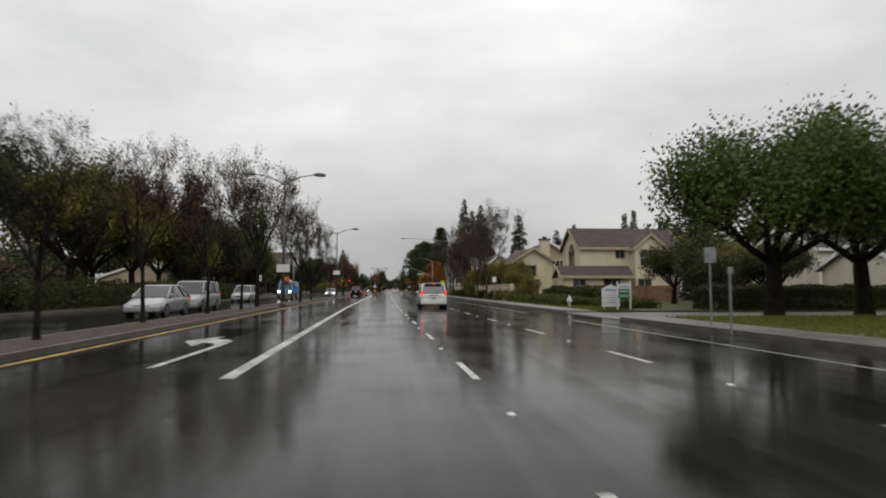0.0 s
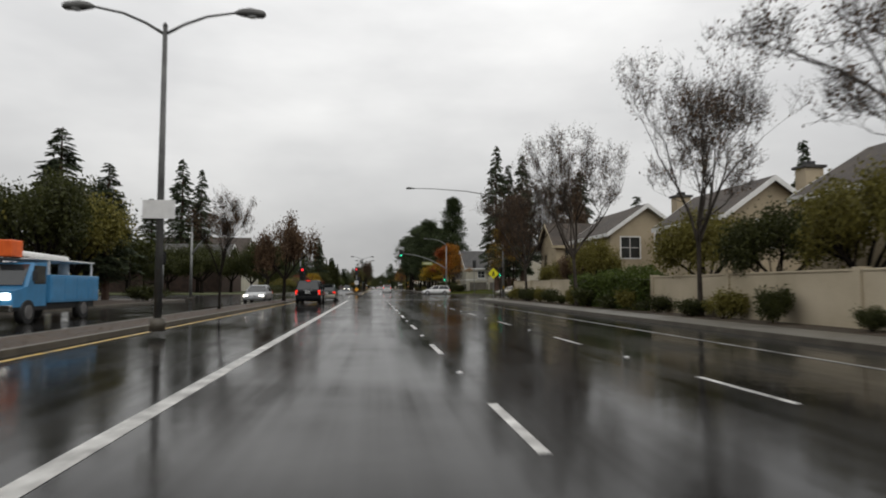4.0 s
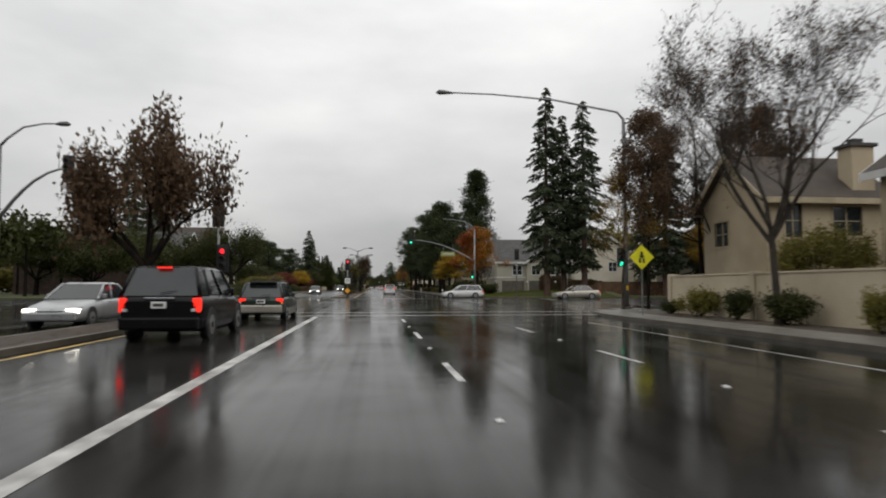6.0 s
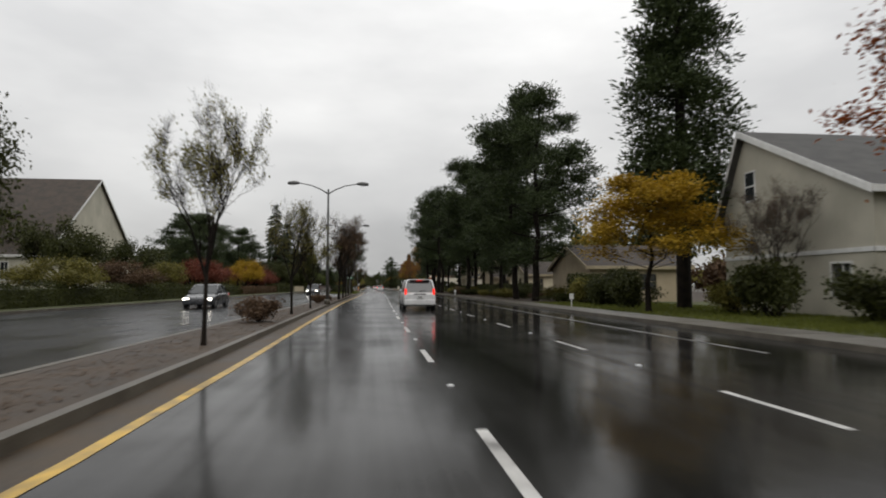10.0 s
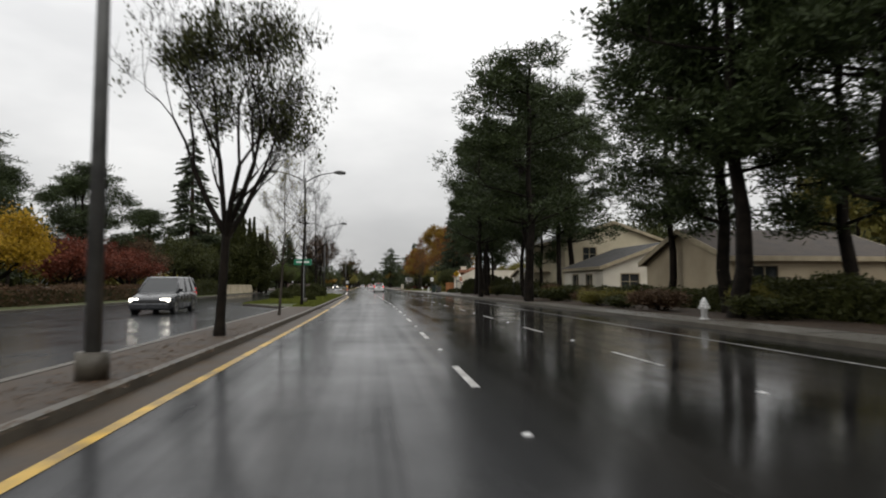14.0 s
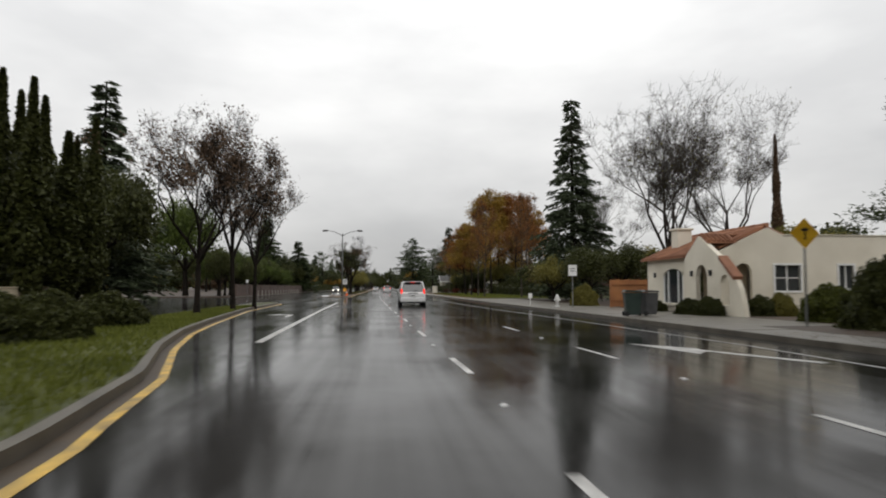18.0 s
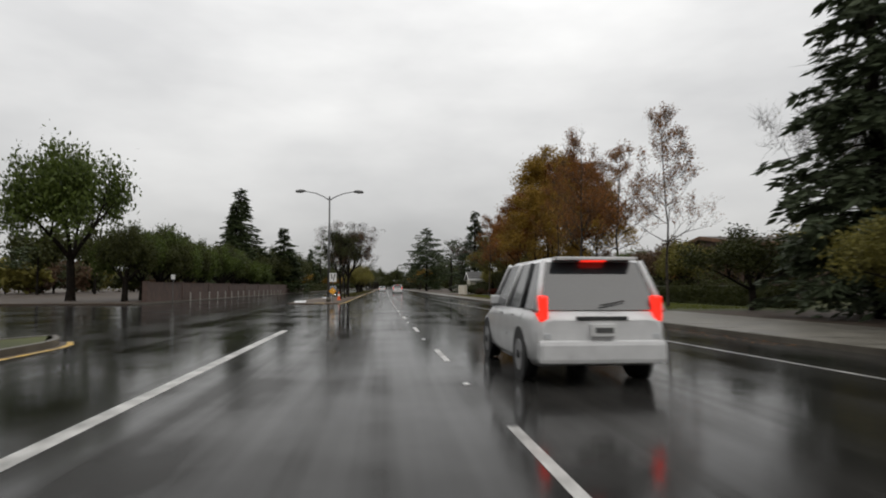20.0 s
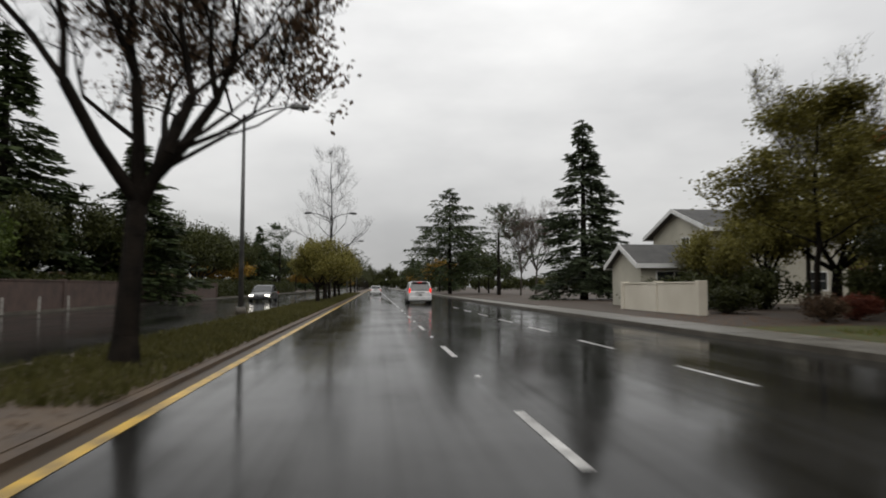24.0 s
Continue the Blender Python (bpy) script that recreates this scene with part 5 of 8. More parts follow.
def right_kerb(y):
    """The near kerb's line, which rounds the corners of the crossing and draws in at the end."""
    x = KX - 1.4 * max(0.0, min(1.0, (y - 340) / 90.0))
    for c, s in ((129.0, -1), (168.0, 1)):
        d = (y - (c - 8)) if s < 0 else ((c + 8) - y)
        if 0 < d <= 8 and ((s < 0 and y <= c) or (s > 0 and y >= c)):
            x += 8 - math.sqrt(max(0.0, 64 - d * d))
    return x


def left_kerb(y):
    x = OX
    for c, s in ((129.0, -1), (168.0, 1)):
        d = (y - (c - 8)) if s < 0 else ((c + 8) - y)
        if 0 < d <= 8 and ((s < 0 and y <= c) or (s > 0 and y >= c)):
            x -= 8 - math.sqrt(max(0.0, 64 - d * d))
    return x


road = strip("road", -24.0, 18.5, -60, 900, 0.0, ASPHALT, 4.0)
lanes = road.data.uv_layers.new(name="lanes")
for lp in road.data.loops:
    co = road.data.vertices[lp.vertex_index].co
    lanes.data[lp.index].uv = ((co.x - road_x(co.y)) / 40 + 0.5, (co.y + 60) / 960)
tagged(road, "rain-wet dark asphalt road with lane markings", kind="structure")
for nm, x0, x1 in (("cross_road_east", 17.0, 160.0), ("cross_road_west", -160.0, -23.0)):
    tagged(new(nm, mesh_of(nm, [(x0, 129, -0.004), (x1, 129, -0.004), (x1, 168, -0.004), (x0, 168, -0.004)], [(0, 1, 2, 3)], ASPHALT_OPP)), "rain-wet asphalt side road at the crossing", kind="structure")


def kerb(name, fn, y0, y1, muddy=False, side=1, step=1.0):
    """A concrete kerb 15 cm wide, its face towards the lanes."""
    ob = strip(name, (lambda y: fn(y)) if side > 0 else (lambda y: fn(y) - 0.15), (lambda y: fn(y) + 0.15) if side > 0 else (lambda y: fn(y)), y0, y1, 0.065 if muddy else 0.135, DIRT if muddy else KERB, step, h=0.12 if muddy else 0.19)
    return tagged(ob, "low kerb caked with brown mud" if muddy else "wet concrete kerb", kind="structure")


def bank(name, fl, fr, y0, y1, z, material, label, step=2.0):
    return tagged(strip(name, fl, fr, y0, y1, z, material, step, h=z + 0.05), label, kind="structure")


# near side of the road: footway and verge, stretch by stretch
for y0, y1 in ((-60, 26), (34, 129), (168, 900)):
    kerb("kerb", right_kerb, y0, y1, step=1.0 if y1 < 900 else 2.0)
for y0, y1, m, lb in ((-60, 26, GRASS_SOIL, "wet grass verge"), (34, 66, GRASS_SOIL, "planted verge with ground cover"), (66, 129, EARTH, "dark planted strip"), (168, 214, GRASS_SOIL, "wet lawn beside the road"), (214, 325, LITTER, "bank of wet leaf litter under the pines"), (372, 432, GRASS_SOIL, "wet lawn beside the road"), (432, 900, LITTER, "verge with fallen leaves")):
    bank("verge", lambda y: right_kerb(y) + 1.85, lambda y: 75.0, y0, y1, 0.12, m, lb)
bank("driveway", lambda y: right_kerb(y), lambda y: 60.0, 26, 34, 0.03, CONCRETE, "wet concrete driveway entrance")
bank("forecourt", lambda y: right_kerb(y) + 1.85, lambda y: 15.0, 325, 372, 0.118, CONCRETE, "wet forecourt paving")
bank("verge", lambda y: 15.0, lambda y: 75.0, 325, 372, 0.118, LITTER, "garden ground with fallen leaves")


def lawn_z(x, y):
    """The corner lawn's swell: level at the footway, half a metre up before the houses."""
    k = max(0.0, min(1.0, (x - 14.0) / 8.0)) * max(0.0, min(1.0, (y - 170.5) / 6.0)) * max(0.0, min(1.0, (33.0 - x) / 2.0))
    return 0.125 + 0.55 * k * k * (3 - 2 * k)


lawn = bmesh.new()
bmesh.ops.create_grid(lawn, x_segments=40, y_segments=28, size=1.0, matrix=Matrix.Translation((23.5, 178.0, 0)) @ Matrix.Diagonal((10.0, 8.4, 1, 1)))
for vtx in lawn.verts:
    vtx.co.z = lawn_z(vtx.co.x, vtx.co.y)
for f in lawn.faces:
    f.smooth = True
single("lawn", lawn, GRASS_SOIL, "bright wet lawn rising towards the pale houses", kind="structure")
# far side
for y0, y1 in ((-60, 129), (168, 352), (388, 900)):
    kerb("kerb", left_kerb, y0, y1, side=-1, step=1.0 if y1 < 900 else 2.0)
    bank("verge", lambda y: -90.0, lambda y: left_kerb(y) - 0.15, y0, y1, 0.12, LITTER if y0 != 168 else GRASS_SOIL, "wet verge with fallen leaves" if y0 != 168 else "wet grass verge", 4.0)

# medians
def taper(y):
    """The grassed median's near edge, which swings away to make room for the turn lane."""
    knots = [(270, -2.95), (285, -2.9), (300, -2.62), (308, -2.4), (312, -2.45), (316, -2.95), (320.4, -4.05), (325, -4.88), (330, -5.42), (342, -6.4), (360, -6.6)]
    for (a, p), (b, q) in zip(knots, knots[1:]):
        if y <= b:
            return p + (q - p) * max(0.0, (y - a) / (b - a))
    return -6.6


MEDIANS = {
    "a": (-60.0, 126.8, lambda y: -8.6, lambda y: -6.75),
    "b": (168.6, 270.2, lambda y: -4.6, lambda y: -2.5 - 0.45 * max(0.0, min(1.0, (y - 178) / 40))),
    "c": (270.2, 358.0, lambda y: -8.3 + 3.7 * max(0.0, min(1.0, (277 - y) / 7)), taper),
    "d": (388.4, 900.0, lambda y: -6.5 + 0.9 * max(0.0, min(1.0, (y - 410) / 15)), lambda y: -2.63),
}
for k, (y0, y1, fl, fr) in MEDIANS.items():
    nose, n0, n1 = 2.4, 0.0 if k == "c" else 1.0, 0.0 if k == "b" else 1.0
    cut_r, cut_l = (0.28, 0.68) if k == "d" else (0.5, 0.46)
    rr = lambda y, fr=fr, fl=fl, y0=y0, y1=y1, n0=n0, n1=n1, c=cut_r: fr(y) - (fr(y) - fl(y)) * c * (n0 * max(0.0, 1 - (y - y0) / nose) ** 2 + n1 * max(0.0, 1 - (y1 - y) / nose) ** 2)
    ll = lambda y, fr=fr, fl=fl, y0=y0, y1=y1, n0=n0, n1=n1, c=cut_l: fl(y) + (fr(y) - fl(y)) * c * (n0 * max(0.0, 1 - (y - y0) / nose) ** 2 + n1 * max(0.0, 1 - (y1 - y) / nose) ** 2)
    kerb("median_kerb", rr, y0, y1, k == "d", side=-1, step=0.6 if y1 < 900 else 2.0)
    kerb("median_kerb", ll, y0, y1, k == "d", side=1, step=0.6 if y1 < 900 else 2.0)
    bank("median", lambda y, ll=ll: ll(y) + 0.15, lambda y, rr=rr: rr(y) - 0.15, y0, y1, 0.075 if k == "d" else 0.125, {"c": GRASS_SOIL, "d": DIRT}.get(k, LITTER), {"c": "grassed median between the carriageways", "d": "median strip of bare brown earth"}.get(k, "median strip with wet leaf litter"))
    # yellow line along the median
    if k != "a":
        off = (lambda y: 0.22) if k == "d" else (lambda y: 0.52 - 0.34 * max(0.0, min(1.0, (y - 303) / 10)))
        line = strip("yellow_line", lambda y, rr=rr, off=off: rr(y) + off(y), lambda y, rr=rr, off=off: rr(y) + off(y) + 0.14, y0 + 1.2, y1 - 0.5, 0.005, YELLOW_LINE, 0.8 if y1 < 900 else 3.0)
        tagged(line, "worn yellow edge line beside the median", kind="structure")
        silt = strip("gutter", lambda y, rr=rr: rr(y) - 0.01, lambda y, rr=rr, off=off: rr(y) + off(y) + 0.05 - 0.06 * math.sin(y * 1.9) * math.sin(y * 0.47), y0 + 0.6, y1 - 0.5, 0.003, GUTTER, 0.5 if y1 < 900 else 3.0)
        tagged(silt, "wet brown silt in the gutter along the median", kind="structure")
tagged(strip("yellow_line", -6.5, -6.36, -60, 122, 0.004, YELLOW_LINE, 3.0), "worn yellow edge line beside the median", kind="structure")

# white lines
tagged(strip("turn_lane_line", -2.42, -2.20, 9.5, 123.5, 0.004, WHITE_LINE, 2.0), "worn solid white turn-lane line", kind="structure")
tagged(strip("turn_lane_line", -2.45, -2.25, 322, 361, 0.004, WHITE_LINE, 2.0), "worn solid white turn-lane line", kind="structure")


def edge_line(y):
    knots = [(-60, 7.95), (305, 7.95), (320, 8.6), (333, 8.2), (345, 7.6), (367, 7.05), (400, 6.0), (430, 5.0), (900, 4.9)]
    for (a, p), (b, q) in zip(knots, knots[1:]):
        if y <= b:
            return p + (q - p) * max(0.0, (y - a) / (b - a))
    return 4.9


for y0, y1 in ((-60, 26), (34, 118), (178, 410)):
    tagged(strip("edge_line", lambda y: edge_line(y) - 0.06, lambda y: edge_line(y) + 0.06, y0, y1, 0.004, FADED_LINE, 2.0), "worn white edge line", kind="structure")
for y in (124.2, 127.8, 162.4, 166.0):
    x0, x1 = (-6.3, 11.5) if y < 130 else (-16.0, 13.0)
    tagged(new("crosswalk_line", mesh_of("crosswalk_line", [(x0, y, 0.004), (x1, y, 0.004), (x1, y + 0.3, 0.004), (x0, y + 0.3, 0.004)], [(0, 1, 2, 3)], WHITE_LINE)), "worn white crosswalk line", kind="structure")
for y in (131.5, 160.0):
    tagged(new("crosswalk_line", mesh_of("crosswalk_line", [(18.0, y - 2.5, 0.004), (18.3, y - 2.5, 0.004), (18.3, y + 2.5, 0.004), (18.0, y + 2.5, 0.004)], [(0, 1, 2, 3)], WHITE_LINE)), "worn white stop line of the side road", kind="structure")


def arrow(x, y, turn, mirror=1):
    """A painted turn arrow, 2.8 m long: a shaft that bends to one side and a wedge."""
    pts = [(0.06, 0), (-0.10, 0), (-0.10, 1.5), (-0.16, 1.75), (-0.34, 1.92), (-0.62, 1.98), (-0.62, 1.62), (-1.25, 2.2), (-0.62, 2.85), (-0.62, 2.42), (-0.24, 2.38), (0.0, 2.2), (0.06, 1.9)]
    vs = [(a * mirror, b, 0.004) for a, b in pts]
    bm = bmesh.new()
    f = bm.faces.new([bm.verts.new(p) for p in vs])
    bmesh.ops.triangulate(bm, faces=[f])
    return single("lane_arrow", bm, WHITE_LINE, "worn white painted turn arrow on the asphalt", kind="structure", m=pose(x, y, 0, 0, 0, turn))


def merge_arrow(x, y, turn=0):
    """A broad painted arrow that sends traffic over into the next lane."""
    pts = [(0.14, 0), (-0.14, 0), (-0.12, 2.3), (-0.62, 2.05), (-0.12, 4.4), (0.30, 2.9), (0.12, 2.6)]
    bm = bmesh.new()
    f = bm.faces.new([bm.verts.new((a, b, 0.004)) for a, b in pts])
    bmesh.ops.triangulate(bm, faces=[f])
    return single("lane_arrow", bm, WHITE_LINE, "worn white painted arrow on the asphalt", kind="structure", m=pose(x, y, 0, 0, 0, turn))


long_arrow = arrow(-3.0, 10.9, 0)
long_arrow.scale = (0.95, 2.5, 1.0)
arrow(-3.4, 335.0, 0)
merge_arrow(8.15, 297.6, 24)
merge_arrow(8.3, 316.9, 24)


# ---- things ----

# footway slabs, dashes and lane buttons
for y0, y1 in ((-60, 26), (34, 129), (168, 900)):
    foot = tagged(strip("footway", lambda y: right_kerb(y) + 0.15, lambda y: right_kerb(y) + 1.85, y0, y1, 0.095, CONCRETE, 1.0 if y1 < 900 else 2.0, h=0.05), "wet concrete footway bed", kind="structure")
PLANS = bpy.data.meshes.new("slab")
sb = box(0, 1.68, 0, 1.78, 0.0, 0.05, 0.012)
sb.to_mesh(PLANS)
sb.free()
PLANS.materials.append(CONCRETE)
yy = -8.0
while yy < 452:
    if not (24.5 < yy < 34 or 127 < yy < 169.5):
        shared("slab", PLANS, foot, pose(road_x(yy) + right_kerb(yy) + 0.16, yy, 0.085 + 0.004 * math.sin(yy * 2.3)))
    yy += 1.8
DASH = mesh_of("lane_dash", [(-0.055, 0, 0.004), (0.055, 0, 0.004), (0.055, 2.13, 0.004), (-0.055, 2.13, 0.004)], [(0, 1, 2, 3)], WHITE_LINE)
bt = tube([(0, 0, 0), (0, 0, 0.012), (0, 0, 0.02)], [0.055, 0.045, 0.02], 8)
BUTTON = bpy.data.meshes.new("lane_button")
bt.to_mesh(BUTTON)
bt.free()
BUTTON.materials.append(SIGN_WHITE)
for i in range(-42, 45):
    y = 286.95 + 7.31 * i
    near = 1.30 + 0.42 * max(0.0, min(1.0, (y - 300) / 14)) - 0.25 * max(0.0, min(1.0, (y - 330) / 45))
    for off, dy in ((near, 0.0), (4.65, 1.75)):
        if 120 < y + dy < 167 or (off > 4 and y > 330):
            continue
        lean = -math.degrees(math.atan2(road_x(y + 4) - road_x(y - 4), 8))
        shared("lane_dash", DASH, road, pose(road_x(y) + off, y + dy, 0, 0, 0, lean))
        shared("lane_button", BUTTON, road, pose(road_x(y) + off, y + dy - 2.6, 0.001))
for i in range(0, 9):
    shared("lane_dash", DASH, road, pose(road_x(424 + 5 * i) + edge_line(424 + 5 * i), 412 + 5 * i, 0, 0, 0, 1.5))

# ---- first stretch: median, far side ----
SPARSE = "street tree with sparse withered leaves and wet black trunk"
for i, (x, y, h, w) in enumerate(((-7.3, 15.6, 5.3, 4.0), (-7.8, 23.3, 6.4, 4.0), (-7.8, 31.3, 6.4, 4.2), (-7.7, 37.8, 6.6, 4.6), (-8.0, 43.6, 10.2, 7.6), (-7.2, 58.5, 9.2, 6.0), (-7.4, 68.0, 8.0, 5.4), (-8.2, 97.5, 6.2, 3.8))):
    plant("street", x, y, h, w, LEAF_BROWN if i % 3 else LEAF_DARK, SPARSE, v=i % 3, group="median trees")
plant("dense", -7.6, 117.5, 7.0, 4.8, LEAF_BROWN, "dark full-crowned street tree on the median", v=1, group="median trees")
DARKT = "dense dark evergreen tree beyond the opposite carriageway"
rt = random.Random(4)
for i in range(20):
    y = 8 + i * 6.0 + rt.uniform(-2, 2)
    plant("dense", -20.5 - rt.uniform(0, 6), y, rt.uniform(8.0, 11.5), rt.uniform(7, 10), LEAF_DARK if i % 3 else LEAF_OLIVE, DARKT, v=i % 2, group="far side trees")
for x, y, h, w in ((-27.0, 92.0, 17.0, 7.0), (-30.0, 97.0, 13.0, 6.0), (-26.0, 118.0, 14.0, 6.0), (-24.0, 122.5, 12.0, 5.0)):
    plant("redwood", x, y, h, w, LEAF_RED_WOOD, "tall dark conifer beyond the opposite carriageway", v=int(h) % 2)
for i in range(9):
    plant("shrub", -18.5 - rt.uniform(0, 1.5), 10 + i * 13 + rt.uniform(-4, 4), rt.uniform(1.2, 2.0), rt.uniform(2.5, 4), LEAF_DARK, "dark wet shrub on the far verge", "shrub", v=i % 2, name="shrub")
house(-40.0, -28.0, 30.0, 44.0, 3.0, 5.2, "y", STUCCO_TAN, ROOF_BROWN, "low tan house among trees across the road")
house(-42.0, -29.0, 98.0, 112.0, 3.0, 5.2, "y", STUCCO_TAN, ROOF_BROWN, "low tan house among trees across the road", [(3, 4.5, 1, 2.2)])
for x, y, sg in ((-6.06, 42.3, 2.3), (-5.75, 80.4, 3.0), (-2.8, 209.0, False), (-2.8, 243.5, False), (-3.5, 278.0, False), (-4.5, 314.0, False), (-4.4, 392.4, False), (-6.5, 441.0, False), (-5.6, 480.0, False), (-5.6, 520.0, False), (-5.6, 575.0, False)):
    street_lamp(x, y, {209.0: 7.95, 243.5: 8.45}.get(y, 8.65), sg)
post_signal(-7.25, 126.0, "post-mounted traffic signal showing red at the median end", "red", 4.6, low=2.5)
post_sign(-16.0, 84.0, "rect", 2.6, "white rectangular road sign on a steel post", 0.32, SIGN_WHITE, marks=((-0.7, 0.7, 0.3, 0.5), (-0.7, 0.7, -0.3, -0.1)))

# ---- first stretch: near side ----
plant("oak", 17.9, 26.8, 8.2, 10.5, LEAF_OAK, "broad evergreen tree with a dense green crown on the verge", v=0, turn=40)
plant("oak", 23.5, 28.5, 9.6, 11.0, LEAF_OAK, "broad evergreen tree with a dense green crown on the verge", v=1)
plant("oak", 29.5, 22.0, 9.0, 10.0, LEAF_OAK, "broad evergreen tree with a dense green crown on the verge", v=0)
post_sign(11.4, 20.0, "rect", 2.3, "small grey-backed road sign on a steel post", 0.2, STEEL)
post_sign(10.4, 17.0, "rect", 1.7, "small grey-backed road sign on a steel post", 0.08, STEEL)
hydrant(12.6, 40.6)
post_sign(11.3, 62.6, "rect", 2.15, "small white road sign on a steel post", 0.2, SIGN_WHITE)


def notice_board(x, y, kind):
    if kind == "white":
        t = thing("notice_board", "white notice board with faint grey lines on two posts", "notice board", pose(x, y, 0.12, 0, 0, -6))
        pl = part("panel", prism([(-0.85, 0.25), (0.85, 0.25), (0.85, 1.68), (0.0, 2.02), (-0.85, 1.68)], -0.04, 0.04, "y"), SIGN_WHITE, t)
        part("text_bar", box(-0.55, 0.55, -0.048, -0.041, 1.50, 1.64), SIGN_BLUE, pl, "blue heading bar")
        for k, w in enumerate((0.42, 0.5, 0.38, 0.48)):
            part("text_bar", box(-w, w, -0.048, -0.041, 1.16 - k * 0.2, 1.20 - k * 0.2), STEEL, pl)
        for s in (-1, 1):
            part("post", box(s * 0.6 - 0.05, s * 0.6 + 0.05, 0.045, 0.14, -0.05, 1.5, 0.01), SIGN_WHITE, t)
    else:
        t = thing("notice_board", "green notice board with white bars between tall white capped posts", "notice board", pose(x, y, 0.12, 0, 0, -6))
        for s in (-1, 1):
            part("post", box(s * 0.6 - 0.07, s * 0.6 + 0.07, -0.07, 0.07, -0.05, 2.1, 0.015), SIGN_WHITE, t)
            part("post_cap", tube([(s * 0.6, 0, 2.1), (s * 0.6, 0, 2.15), (s * 0.6, 0, 2.24)], [0.10, 0.09, 0.02], 8), SIGN_WHITE, t)
        for k in range(3):
            pl = part("panel", box(-0.525, 0.525, -0.03, 0.03, 0.95 + k * 0.36, 1.28 + k * 0.36, 0.008), SIGN_GREEN if k < 2 else SIGN_WHITE, t)
            part("text_bar", box(-0.4, 0.4, -0.037, -0.031, 1.08 + k * 0.36, 1.14 + k * 0.36), SIGN_WHITE if k < 2 else SIGN_GREEN, pl)
        part("top_rail", box(-0.53, 0.53, -0.03, 0.03, 2.03, 2.09), SIGN_WHITE, t)
    return t


for kind, x, y in (("white", 13.45, 35.2), ("green", 14.0, 34.6)):
    board = notice_board(x, y, kind)
    board.scale = (0.6, 0.6, 0.72)
house(20.0, 30.4, 62.3, 68.9, 5.45, 7.5, "x", STUCCO, ROOF_BROWN, "cream stucco two-storey house with brown shake roof", [(3.7, 4.6, 4.35, 5.15), (9.0, 9.8, 3.6, 4.9)], [(1.9, 3.9, 3.5, 4.9)], trim=TRIM_CREAM, over=0.3)
arch = disc((19.98, 65.2, 5.0), (-1, 0, 0), 1.0, 0.05, 24)
bmesh.ops.bisect_plane(arch, geom=arch.verts[:] + arch.edges[:] + arch.faces[:], plane_co=(0, 0, 5.0), plane_no=(0, 0, -1), clear_outer=True)
fan = single("fanlight", arch, GLASS_DARK, "dark half-round fanlight over the upper window", "window")
for k in range(3):
    w = math.radians(40 + 50 * k)
    part("glazing_bar", tube([(19.92, 65.2, 5.0), (19.92, 65.2 + 0.98 * math.cos(w), 5.0 + 0.98 * math.sin(w))], [0.025, 0.025], 6), TRIM_CREAM, fan)
house(17.6, 24.1, 59.9, 62.25, 2.6, 3.35, "x", STUCCO, ROOF_BROWN, "low cream porch with a brown roof before the house", [(1.0, 2.2, 0.9, 2.1), (4.0, 5.6, 1.2, 2.2)], trim=TRIM_CREAM)
house(25.2, 28.4, 61.0, 62.28, 5.3, 6.65, "y", STUCCO, ROOF_BROWN, "cream gabled bay with windows", [(0.55, 2.15, 3.55, 5.1), (0.3, 1.6, 1.2, 2.2)], trim=TRIM_CREAM, over=0.25)
patio = board_fence(20.5, 58.6, 66.6, 1.55, WOOD_FENCE, "weathered brown timber fence before the cream house")
patio.matrix_basis = pose(20.5, 58.6, 0.1, 0, 0, -90)
house(15.6, 20.2, 74.0, 77.6, 4.6, 6.0, "y", STUCCO, ROOF_BROWN, "cream stucco house wing with gable", [(1.4, 2.6, 2.8, 4.0)], (), (4.2, 2.2, 7.2), trim=TRIM_CREAM)
house(17.6, 24.3, 78.0, 87.0, 5.0, 7.0, "y", STUCCO_TAN, ROOF_BROWN, "tan stucco townhouse with gabled roof", [(1.4, 2.8, 3.3, 4.8), (4.0, 5.2, 3.3, 4.8)], [(2, 3.4, 3.2, 4.6), (5.5, 6.8, 3.2, 4.6)], (7.25, 5.0, 7.8), trim=TRIM_WHITE)
house(18.9, 24.2, 95.0, 103.0, 5.2, 7.1, "y", STUCCO_TAN, ROOF_BROWN, "tan stucco townhouse with gabled roof and chimney", [(1.8, 3.0, 3.4, 4.8)], [(3, 4.4, 3.2, 4.6)], (5.65, 1.0, 7.9), trim=TRIM_WHITE)
house(17.0, 22.4, 107.0, 115.0, 5.2, 7.1, "y", STUCCO_TAN, ROOF_BROWN, "tan stucco townhouse with gabled roof", [(0.8, 2.2, 3.3, 4.8), (3.4, 4.8, 3.8, 5.1)], [(3, 4.4, 3.2, 4.6)], (5.95, 1.0, 7.9), trim=TRIM_WHITE)
house(17.2, 23.0, 121.6, 126.9, 5.3, 7.4, "x", STUCCO_TAN, ROOF_BROWN, "tan stucco townhouse with brown roof at the corner", [(0.9, 1.7, 3.4, 4.9), (3.2, 4.6, 3.5, 4.8)], [(3, 4.2, 3.2, 4.4)], (4.9, 0.6, 7.6), trim=TRIM_CREAM)
house(38.0, 60.0, 52.0, 62.0, 4.8, 7.0, "x", STUCCO_WHITE, ROOF_GREY, "white two-storey apartment house behind the trees", [(2, 3.4, 2.8, 4.2), (6, 7.4, 2.8, 4.2), (10, 11.4, 2.8, 4.2), (14, 15.4, 2.8, 4.2)])
